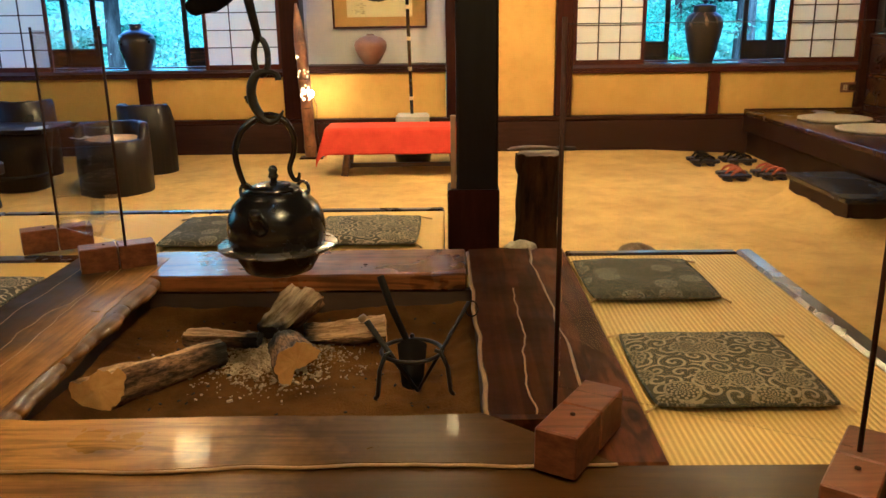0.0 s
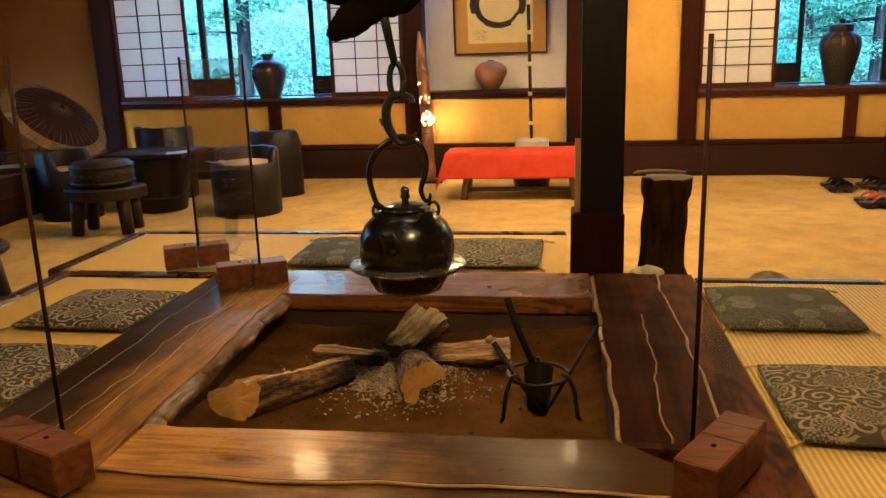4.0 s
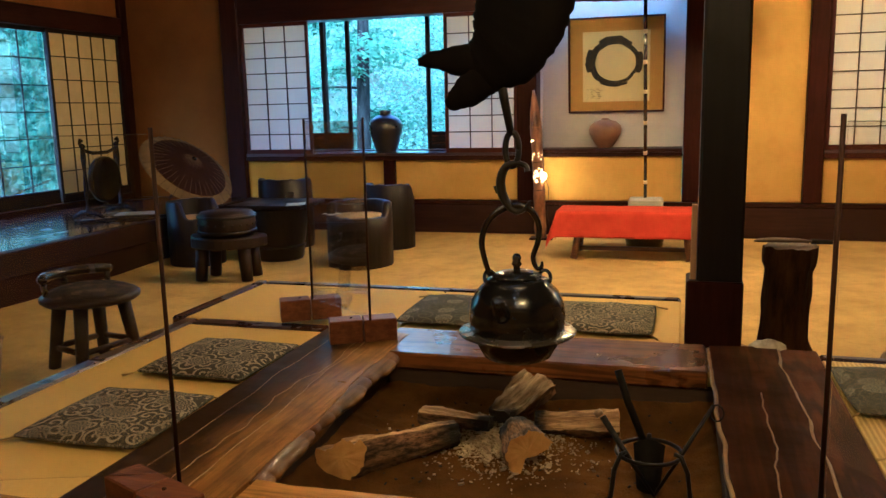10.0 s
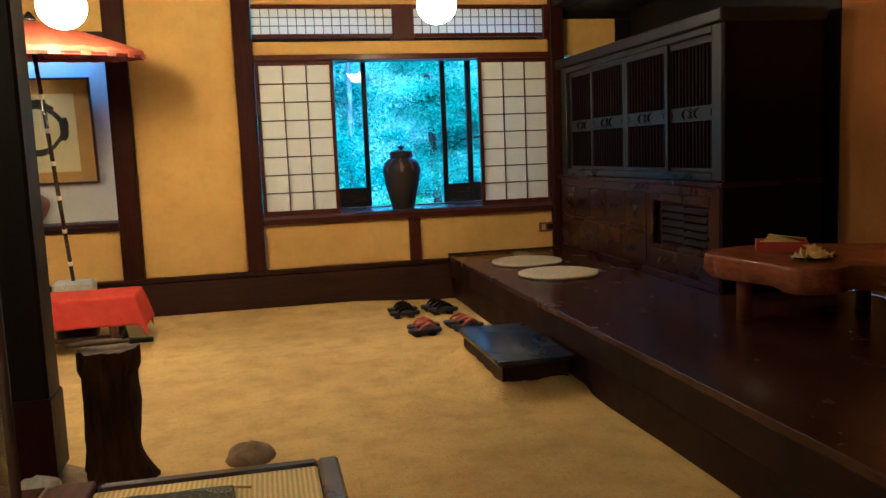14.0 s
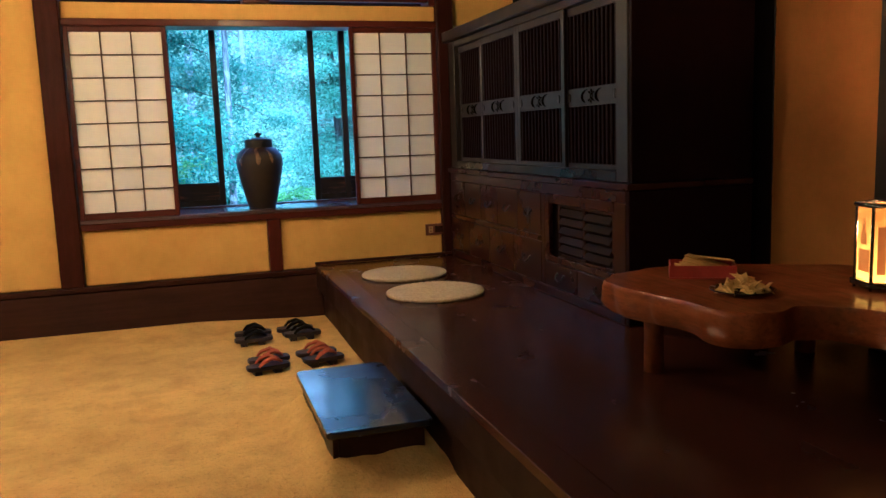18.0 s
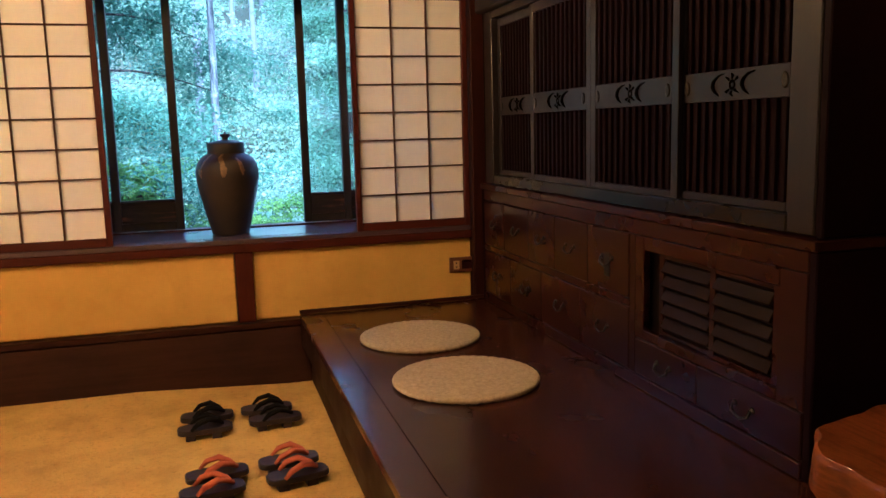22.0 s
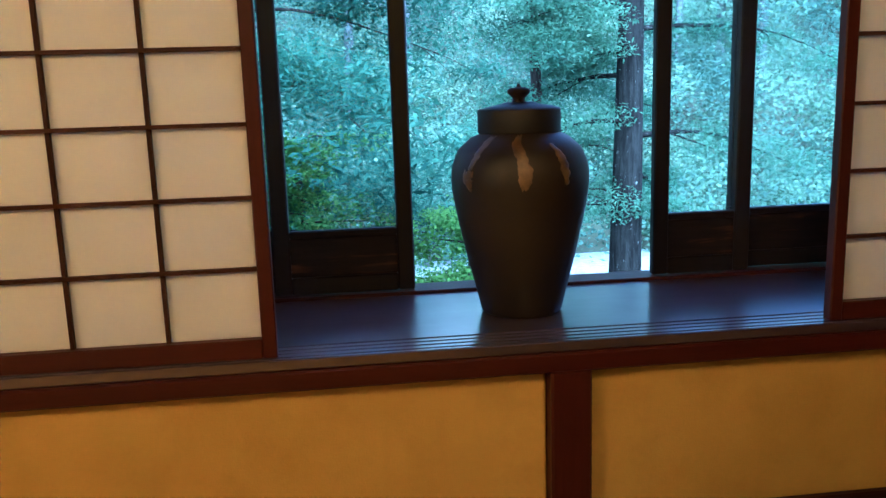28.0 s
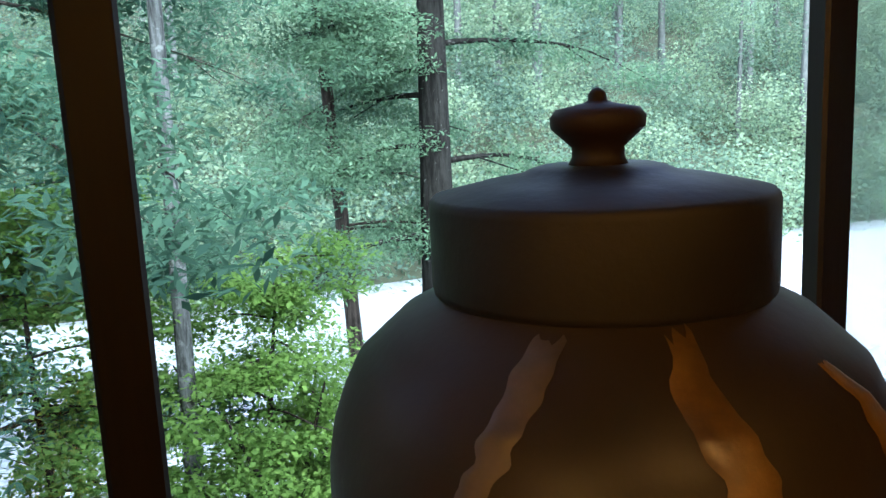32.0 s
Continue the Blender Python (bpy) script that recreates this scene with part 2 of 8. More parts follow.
def brown_plaster_material(name, dark, light):
    k = Nodes(name)
    v = k.coords(shift=False)
    a, b = k.noise(v, 1.3, 5, 0.65), k.noise(v, 12, 5, 0.6)
    col = k.mix(k.ramp(a, 0.3, 0.72), dark, light)
    return k.done(col, 0.9, k.bump(b, 0.3, 0.004), Specular_IOR_Level=0.12)


def earth_material():
    k = Nodes("packed_earth")
    v = k.coords(shift=False)
    a, b, c, d = k.noise(v, 0.8, 6, 0.6), k.noise(v, 5, 6, 0.65), k.noise(v, 45, 5, 0.7), k.noise(v, 220, 3, 0.7)
    col = k.mix(k.ramp(a, 0.3, 0.7), (0.52, 0.325, 0.064), (0.78, 0.508, 0.108))
    col = k.mix(k.math("MULTIPLY", k.ramp(b, 0.44, 0.70), 0.42), col, (0.30, 0.178, 0.040))
    col = k.mix(k.math("MULTIPLY", k.ramp(c, 0.55, 0.70), 0.44), col, (0.22, 0.130, 0.038))
    col = k.mix(k.math("MULTIPLY", k.ramp(d, 0.62, 0.8), 0.35), col, (0.62, 0.46, 0.20))
    h = k.math("ADD", k.math("ADD", k.math("MULTIPLY", b, 2.0), c), k.math("MULTIPLY", d, 0.35))
    return k.done(col, 0.92, k.bump(h, 0.8, 0.018), Specular_IOR_Level=0.12)


def tatami_material(name, axis, a=(0.72, 0.50, 0.085), b=(0.42, 0.255, 0.028), period=0.017):
    """Rush matting: ribs across one axis and the weft between them."""
    k = Nodes(name)
    v = k.coords(shift=False)
    sep = k.node("SeparateXYZ", Vector=v)
    u = sep.outputs[axis]
    ribs = k.math("SINE", k.math("MULTIPLY", u, 2 * math.pi / period), 0)
    st = [40.0, 40.0, 40.0]
    st[axis] = 600.0
    straw = k.noise(k.coords(tuple(st), False), 1, 3, 0.6)
    broad = k.noise(v, 3, 5, 0.6)
    col = k.mix(k.ramp(ribs, -1, 1), b, a)
    col = k.mix(k.math("MULTIPLY", k.ramp(straw, 0.4, 0.7), 0.35), col, (0.76, 0.57, 0.15))
    col = k.mix(k.math("MULTIPLY", k.ramp(broad, 0.45, 0.7), 0.4), col, tuple(0.75 * x for x in a))
    return k.done(col, 0.6, k.bump(k.math("ADD", ribs, straw), 0.5, 0.002), Specular_IOR_Level=0.25)


def arabesque_material(name, ground, figure, scale=1.0, sparse=False):
    """Woven cushion cover: round flowers and curling vines on a dark ground."""
    k = Nodes(name)
    v = k.coords()

    def cells(size, offset):
        sh = k.node("VectorMath")
        sh.operation = "ADD"
        k.set(sh.inputs[0], v)
        sh.inputs[1].default_value = offset
        vor = k.node("TexVoronoi", Vector=sh.outputs[0], Scale=size * scale, Randomness=0.75)
        vor.voronoi_dimensions = "2D"
        loc = k.node("VectorMath")
        loc.operation = "SUBTRACT"
        k.set(loc.inputs[0], sh.outputs[0])
        k.set(loc.inputs[1], vor.outputs["Position"])
        sep = k.node("SeparateXYZ", Vector=loc.outputs[0])
        ang = k.math("ARCTAN2", sep.outputs[1], sep.outputs[0])
        hue = k.node("SeparateXYZ", Vector=vor.outputs["Color"])
        return vor.outputs["Distance"], ang, hue.outputs[0], hue.outputs[1]

    # curls: one spiral a cell, wound either way
    d, ang, r1, r2 = cells(15.0, (0.0, 0.0, 0.0))
    way = k.math("SUBTRACT", k.math("MULTIPLY", k.math("GREATER_THAN", r1, 0.5), 2.0), 1.0)
    wind = k.math("ADD", k.math("MULTIPLY", k.math("ADD", ang, k.math("MULTIPLY", r2, 6.28)), way), k.math("MULTIPLY", d, 15.0))
    curl = k.ramp(k.math("SINE", wind, 0), 0.42 if not sparse else 0.75, 0.6 if not sparse else 0.95)
    # flowers: rings of petals
    fd, fa, f1, f2 = cells(7.2, (0.31, 0.17, 0.0))
    inside = k.math("LESS_THAN", fd, 0.36 if not sparse else 0.27)
    petal = k.math("MULTIPLY", k.math("SINE", k.math("MULTIPLY", fa, 11.0), 0), k.math("SINE", k.math("MULTIPLY", fd, 52.0), 0))
    flower = k.ramp(petal, 0.0, 0.25)
    rim = k.math("MULTIPLY", inside, k.math("GREATER_THAN", fd, 0.31 if not sparse else 0.24))
    if sparse:
        curl = k.math("MULTIPLY", curl, 0.3)
    f = k.mix(inside, curl, k.math("MAXIMUM", k.math("MULTIPLY", flower, 0.85), k.math("MULTIPLY", rim, 0.7)))
    f = k.math("MULTIPLY", f, 0.8 if sparse else 0.95)
    thread = k.noise(k.coords((900, 900, 900)), 1, 2, 0.5)
    worn = k.noise(v, 9, 3, 0.6)
    f = k.math("MULTIPLY", f, k.node("MapRange", Value=worn, From_Min=0.25, From_Max=0.6, To_Min=0.55, To_Max=1.0).outputs[0])
    col = k.mix(f, ground, figure)
    col = k.mix(k.math("MULTIPLY", k.ramp(thread, 0.4, 0.7), 0.35), col, tuple(0.6 * x for x in ground))
    return k.done(col, 0.75, k.bump(k.math("ADD", f, thread), 0.3, 0.0015), Sheen_Weight=0.0, Specular_IOR_Level=0.2)


def slab_wood(name, dark, light, along, rough=0.28, coat=0.5, coat_rough=0.12, lumps=0.5, spec=0.5, heart=None, ring=0.6):
    """Polished slab with wavy rings, knots and an uneven, hand-rubbed surface."""
    k = Nodes(name)
    st = [1.0, 1.0, 1.0]
    st[along] = 0.09
    v, flat = k.coords(tuple(st)), k.coords()
    half = [1.0, 1.0, 1.0]
    half[along] = 0.4
    vor = k.node("TexVoronoi", Vector=k.coords(tuple(half)), Scale=3.3)
    knot = vor.outputs["Distance"]
    pull = k.math("DIVIDE", 0.10, k.math("ADD", knot, 0.12))
    big = k.noise(v, 2.6, 4, 0.6, 0.5)
    rings = k.math("SINE", k.math("MULTIPLY", k.math("ADD", k.math("MULTIPLY", big, 2.0), pull), 34.0), 0)
    fine = k.noise(v, 55, 5, 0.7)
    patch, broad = k.noise(flat, 3.0, 5, 0.6), k.noise(v, 1.3, 3, 0.5)
    long = [1.0, 1.0, 1.0]
    long[along] = 0.025
    streak = k.noise(k.coords(tuple(long)), 26, 5, 0.7, 0.3)
    c = k.mix(k.ramp(k.math("ADD", k.math("MULTIPLY", broad, 0.78), k.math("MULTIPLY", streak, 0.22)), 0.40, 0.60), dark, light)
    c = k.mix(k.math("MULTIPLY", k.ramp(rings, 0.0, 0.9), ring), c, tuple(0.35 * x for x in dark))
    c = k.mix(k.math("MULTIPLY", k.ramp(fine, 0.48, 0.64), 0.4), c, tuple(0.4 * x for x in dark))
    c = k.mix(k.math("MULTIPLY", k.ramp(patch, 0.5, 0.72), 0.6), c, tuple(0.4 * x for x in dark))
    c = k.mix(k.math("MULTIPLY", k.node("MapRange", Value=knot, From_Min=0.11, From_Max=0.03).outputs[0], 0.85), c, tuple(0.25 * x for x in dark))
    r = k.node("MapRange", Value=patch, From_Min=0.3, From_Max=0.7, To_Min=max(0.06, rough - 0.12), To_Max=rough + 0.16).outputs[0]
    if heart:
        # darker colour and thinner coat towards one side, with a ragged border
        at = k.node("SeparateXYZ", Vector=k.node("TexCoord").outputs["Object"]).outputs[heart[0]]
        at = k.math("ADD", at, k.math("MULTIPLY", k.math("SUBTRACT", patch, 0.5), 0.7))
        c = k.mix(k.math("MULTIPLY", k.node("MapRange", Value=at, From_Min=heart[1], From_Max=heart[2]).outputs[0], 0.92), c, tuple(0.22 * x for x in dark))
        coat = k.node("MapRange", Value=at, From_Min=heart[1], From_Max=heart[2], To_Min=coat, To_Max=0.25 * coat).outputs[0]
    hollow = k.noise(flat, 7.0, 3, 0.55)
    n = k.bump(fine, 0.15, 0.0015)
    n2 = k.bump(hollow, lumps, 0.012)
    k.set(k.b.inputs["Coat Normal"], n2)
    return k.done(c, r, k.bump(fine, 0.15, 0.0015, n2), Coat_Weight=coat, Coat_Roughness=coat_rough, Specular_IOR_Level=spec)


def paper_material():
    k = Nodes("shoji_paper")
    v = k.coords(shift=False)
    a, b = k.noise(v, 4, 5, 0.6), k.noise(v, 90, 5, 0.75, 1.0)
    col = k.mix(k.ramp(a, 0.3, 0.7), (0.87, 0.82, 0.78), (0.91, 0.87, 0.84))
    col = k.mix(k.math("MULTIPLY", k.ramp(b, 0.45, 0.75), 0.2), col, (0.70, 0.66, 0.60))
    k.done(col, 0.9, k.bump(b, 0.12, 0.001))
    tr = k.node("BsdfTranslucent", Color=(0.93, 0.92, 0.89))
    mx = k.node("MixShader", Fac=0.50)
    k.l.new(k.b.outputs[0], mx.inputs[1])
    k.l.new(tr.outputs[0], mx.inputs[2])
    k.l.new(mx.outputs[0], k.n["Material Output"].inputs[0])
    return k.mat


def glass_material(name, tint=(0.93, 0.97, 0.96), gloss=0.08):
    """A thin clear sheet: it lets light straight through and mirrors a little, more at a flat angle."""
    k = Nodes(name)
    tp = k.node("BsdfTransparent", Color=tint)
    gl = k.node("BsdfGlossy", Color=(1.0, 1.0, 1.0), Roughness=0.02)
    fr = k.node("Fresnel", IOR=1.45)
    f = k.math("MULTIPLY", fr.outputs[0], gloss / 0.04 * 0.5)
    f = k.math("MINIMUM", f, 0.6)
    mx = k.node("MixShader", Fac=f)
    k.l.new(tp.outputs[0], mx.inputs[1])
    k.l.new(gl.outputs[0], mx.inputs[2])
    k.l.new(mx.outputs[0], k.n["Material Output"].inputs[0])
    return k.mat


PLASTER = plaster_material()
EARTH = earth_material()
# two darker copies of the ochre plaster, with the room's shade in their colour
SHADED_BROWN_PLASTER = brown_plaster_material("shaded_brown_plaster", (0.130, 0.047, 0.005), (0.195, 0.075, 0.009))
SHADED_AMBER_PLASTER = brown_plaster_material("shaded_amber_plaster", (0.185, 0.076, 0.004), (0.265, 0.114, 0.007))
DARK_X = wood("smoked_timber_level", (0.013, 0.0036, 0.0025), (0.036, 0.0098, 0.0052), 0.45, 0, 8, coat=0.02, spec=0.13)
DARK_Y = wood("smoked_timber_deep", (0.013, 0.0036, 0.0025), (0.036, 0.0098, 0.0052), 0.45, 1, 8, coat=0.02, spec=0.13)
DARK_Z = wood("smoked_timber_upright", (0.013, 0.0036, 0.0025), (0.036, 0.0098, 0.0052), 0.45, 2, 8, spec=0.06)
RED_X = wood("red_brown_timber_level", (0.030, 0.0045, 0.0018), (0.068, 0.0115, 0.0038), 0.42, 0, 9, coat=0.06, spec=0.2)
RED_Z = wood("red_brown_timber_upright", (0.030, 0.0045, 0.0018), (0.068, 0.0115, 0.0038), 0.42, 2, 9, coat=0.06, spec=0.2)
BLACK_Z = wood("blackened_post", (0.004, 0.0028, 0.0032), (0.010, 0.0066, 0.0068), 0.48, 2, 8, coat=0.02, spec=0.15)
FLOOR_WOOD = wood("dark_lacquered_boards", (0.018, 0.0055, 0.003), (0.046, 0.0135, 0.0068), 0.25, 1, 7, 0.02, coat=0.08, coat_rough=0.10, spec=0.32, vary=0.03)
WEST_FLOOR = wood("mirror_dark_lacquered_boards", (0.010, 0.0035, 0.0025), (0.024, 0.0080, 0.0055), 0.25, 1, 7, 0.05, coat=0.8, coat_rough=0.10, spec=0.4, vary=0.03)
CABINET_Y = wood("cabinet_wood_level", (0.0030, 0.0022, 0.0026), (0.0075, 0.0050, 0.0052), 0.30, 1, 7, 0.12, coat=0.12, spec=0.28)
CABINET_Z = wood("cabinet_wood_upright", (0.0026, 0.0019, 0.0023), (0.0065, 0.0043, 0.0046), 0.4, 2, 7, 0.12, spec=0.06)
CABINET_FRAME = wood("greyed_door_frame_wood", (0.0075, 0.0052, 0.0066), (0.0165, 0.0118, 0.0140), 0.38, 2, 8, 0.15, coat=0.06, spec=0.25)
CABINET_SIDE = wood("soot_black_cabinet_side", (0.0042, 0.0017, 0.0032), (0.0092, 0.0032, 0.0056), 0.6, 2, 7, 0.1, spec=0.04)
CABINET_RED = wood("lacquered_drawer_wood", (0.0095, 0.0020, 0.0020), (0.022, 0.0042, 0.0036), 0.28, 1, 6, 0.1, coat=0.07, spec=0.22, vary=0.03)
RISER = wood("dull_red_black_boards", (0.010, 0.0033, 0.0024), (0.026, 0.0082, 0.0050), 0.5, 1, 7, 0.15, spec=0.14)
BASE_WOOD = wood("dusty_base_beam", (0.018, 0.0062, 0.0043), (0.042, 0.016, 0.010), 0.5, 0, 8, 0.3, spec=0.16)
# violet base tint carries the sky reflection that gloss alone leaves too dark
SILL = wood("dark_sill_board_tinted_violet", (0.038, 0.024, 0.032), (0.074, 0.046, 0.058), 0.34, 0, 8, 0.08, coat=1.0, coat_rough=0.21, vary=0.05)
SILL.node_tree.nodes["Principled BSDF"].inputs["Coat IOR"].default_value = 1.9
SASH = wood("weathered_sash_wood", (0.005, 0.0032, 0.0028), (0.016, 0.009, 0.007), 0.5, 2, 9, spec=0.25)


def scuffed_board():
    """Dark sash timber rubbed bare in long, level scuffs."""
    k = Nodes("scuffed_kick_board")
    v, flat = k.coords((0.10, 1, 1)), k.coords()
    fine, rub, patch = k.noise(v, 60, 5, 0.7), k.noise(v, 34, 4, 0.6, 0.4), k.noise(flat, 5, 3, 0.5)
    c = k.mix(k.ramp(fine, 0.35, 0.65), (0.006, 0.0035, 0.003), (0.018, 0.010, 0.008))
    bare = k.math("MULTIPLY", k.ramp(rub, 0.53, 0.62), k.ramp(patch, 0.44, 0.56))
    c = k.mix(bare, c, (0.095, 0.038, 0.016))
    return k.done(c, 0.6, k.bump(fine, 0.3, 0.002), Specular_IOR_Level=0.2)


KICK = scuffed_board()
KUMIKO = wood("thin_red_brown_lattice", (0.026, 0.0080, 0.0038), (0.062, 0.0185, 0.0085), 0.55, 2, 9, spec=0.15)
PAPER = paper_material()
YELLOW_PAPER = plain("yellow_washi_paper", (0.62, 0.48, 0.22), (0.72, 0.58, 0.30), 0.9, 5, 90, 0.1, Subsurface_Weight=0.0)
GLASS = glass_material("window_glass", (0.95, 0.98, 0.98), 0.05)
CLEAR = glass_material("acrylic_sheet", (0.985, 0.99, 0.99), 0.04)
ALCOVE = plain("grey_lavender_plaster", (0.50, 0.46, 0.49), (0.60, 0.56, 0.58), 0.9, 1.8, 130, 0.3)
CEILING_WOOD = wood("sooty_ceiling_boards", (0.007, 0.0045, 0.004), (0.018, 0.011, 0.009), 0.65, 1, 5, spec=0.2)
IRON = plain("black_iron", (0.012, 0.011, 0.011), (0.030, 0.026, 0.024), 0.42, 14, 160, 0.3, 0.002, metal=0.6)


# ---- the room ----
X0, X1, Y0, Y1, TOP = -5.25, 6.6, -3.0, 8.42, 3.05


def earth_height(x, y):
    n = noise.noise(Vector((x * 0.9, y * 0.9, 0))) * 0.012 + noise.noise(Vector((x * 3.1, y * 3.1, 4))) * 0.005
    rise = 0.05 * max(0.0, 1 - (8.42 - y) / 0.9) ** 2 * max(0.0, min(1.0, (3.4 - x) / 0.8))
    # earth heaped round the foot of the entry step
    d = math.hypot(max(0.0, abs(x - 3.26) - 0.19), max(0.0, abs(y - 5.745) - 0.43))
    heap = (0.088 + 0.026 * noise.noise(Vector((x * 9, y * 9, 3)))) * max(0.0, 1 - d / 0.17) ** 1.3
    return n * min(1, max(0.2, (8.4 - y) / 0.6)) + rise + heap


solid("floor", Mesh().grid(260, 300, lambda u, v: (-5.3 + 9.4 * u, -3.05 + 11.5 * v, earth_height(-5.3 + 9.4 * u, -3.05 + 11.5 * v))), EARTH,
      "packed tan earth floor with scuffed patches", "floor", "structure")

ceiling = Mesh()
for i in range(30):
    ceiling.box(-5.4 + 0.4 * i, -5.4 + 0.4 * i + 0.396, -3.2, 8.6, TOP, TOP + 0.05, 0.003)
for y in (-1.0, 1.6, 4.3, 7.0):
    ceiling.box(-5.3, 6.6, y - 0.09, y + 0.09, TOP - 0.22, TOP - 0.002, 0.01)
solid("ceiling", ceiling, CEILING_WOOD, "dark sooty board ceiling with cross beams", "ceiling", "structure")


def wall(name, label):
    return thing(name, (0, 0, 0), 0, label, "wall", "", "structure")


def board(parent, name, x0, x1, y0, y1, z0, z1, material, c=0.004, label=""):
    return part(name, Mesh().box(x0, x1, y0, y1, z0, z1, c), material, parent, label)


north = wall("wall_north", "ochre plaster wall framed by dark timber posts and a deep base beam")
YB = 8.60
# full-height posts of the wall, and the deep beam at its foot
for x0, x1 in ((-4.03, -3.83), (-0.87, -0.68), (0.67, 0.84), (1.70, 1.855), (4.535, 4.665)):
    board(north, "post", x0, x1, 8.355, YB, 0.372 if x1 < 4 else 0.40, TOP, DARK_Z, 0.008)
board(north, "base_beam", -5.25, 4.6, 8.362, YB, -0.02, 0.335, BASE_WOOD, 0.01, "deep dark base beam, scuffed at the foot")
board(north, "cap_rail", -5.25, 4.6, 8.350, YB, 0.338, 0.370, DARK_X, 0.004)
# plaster fields
for x0, x1, z0, z1 in ((0.843, 1.697, 0.372, TOP), (-0.677, 0.667, 0.372, 0.795), (-0.677, 0.667, 2.44, TOP),
                       (-3.827, -2.262, 0.372, 0.775), (-2.138, -0.873, 0.372, 0.775), (-3.827, -0.873, 2.50, TOP),
                       (1.858, 3.148, 0.372, 0.765), (3.250, 4.532, 0.372, 0.765), (1.858, 4.532, 2.232, 2.345), (1.858, 4.532, 2.66, TOP),
                       (4.668, 5.20, 2.20, 2.53)):
    board(north, "plaster_panel", x0, x1, 8.415, YB, z0, z1, PLASTER, 0.006)
# this corner panel's dimness is put into its colour
board(north, "plaster_panel", -5.25, -4.033, 8.415, YB, 0.372, TOP, SHADED_BROWN_PLASTER, 0.006)
for x0, x1 in ((-2.26, -2.14), (3.150, 3.248)):
    board(north, "short_post", x0, x1, 8.372, YB, 0.372, 0.772, RED_Z if x0 > 0 else DARK_Z, 0.006)
# lintels over the windows and the alcove
board(north, "lintel", 1.858, 4.532, 8.375, YB, 2.182, 2.230, RED_X, 0.005)
board(north, "lintel", -3.827, -0.873, 8.365, YB, 2.19, 2.498, DARK_X, 0.006)
board(north, "lintel", -0.677, 0.667, 8.375, YB, 2.40, 2.438, DARK_X, 0.005)
# the alcove with its display shelf
board(north, "alcove_back", -0.80, 0.80, 8.752, 8.86, 0.80, 2.62, ALCOVE, 0.003, "pale lavender grey alcove plaster")
board(north, "alcove_cheek", -0.80, -0.679, YB + 0.002, 8.750, 0.80, 2.62, ALCOVE, 0.003)
board(north, "alcove_cheek", 0.669, 0.80, YB + 0.002, 8.750, 0.80, 2.62, ALCOVE, 0.003)
board(north, "alcove_top", -0.677, 0.667, YB + 0.002, 8.750, 2.50, 2.60, ALCOVE, 0.003)
board(north, "display_shelf", -0.676, 0.666, 8.365, 8.750, 0.835, 0.868, DARK_X, 0.006, "dark polished display shelf")
board(north, "shelf_beam", -0.676, 0.666, 8.385, YB, 0.797, 0.833, DARK_X, 0.004)


def lattice(parent, x0, x1, z0, z1, y, cols, rows, material, bar=0.009, depth=0.014):
    for i in range(1, cols):
        x = x0 + (x1 - x0) * i / cols
        part("muntin", Mesh().box(x - bar / 2, x + bar / 2, y - depth, y, z0, z1, 0.001), material, parent)
    for j in range(1, rows):
        z = z0 + (z1 - z0) * j / rows
        part("cross_bar", Mesh().box(x0, x1, y - depth - 0.001, y - 0.001, z - bar / 2, z + bar / 2, 0.001), material, parent)


def shoji(x0, x1, z0, z1, y, cols=3, rows=8, stile=0.032, low=0.045, high=0.035, wood_x=RED_X, wood_z=RED_Z, label="sliding paper screen with thin dark lattice in a red-brown frame"):
    """A paper screen in the plane y (its paper), frame and bars on the room side."""
    s = thing("shoji_screen", (0, 0, 0), 0, label, "shoji screen", "paper screens of the windows")
    part("stile", Mesh().box(x0, x0 + stile, y - 0.026, y + 0.004, z0, z1, 0.003), wood_z, s)
    part("stile", Mesh().box(x1 - stile, x1, y - 0.026, y + 0.004, z0, z1, 0.003), wood_z, s)
    part("bottom_rail", Mesh().box(x0 + stile, x1 - stile, y - 0.024, y + 0.004, z0, z0 + low, 0.003), wood_x, s)
    part("top_rail", Mesh().box(x0 + stile, x1 - stile, y - 0.024, y + 0.004, z1 - high, z1, 0.003), wood_x, s)
    a, b, c, d = x0 + stile, x1 - stile, z0 + low, z1 - high
    part("paper", Mesh().box(a, b, y, y + 0.0015, c, d, 0.0003), PAPER, s, "white washi paper")
    lattice(s, a, b, c, d, y - 0.0005, cols, rows, KUMIKO)
    return s


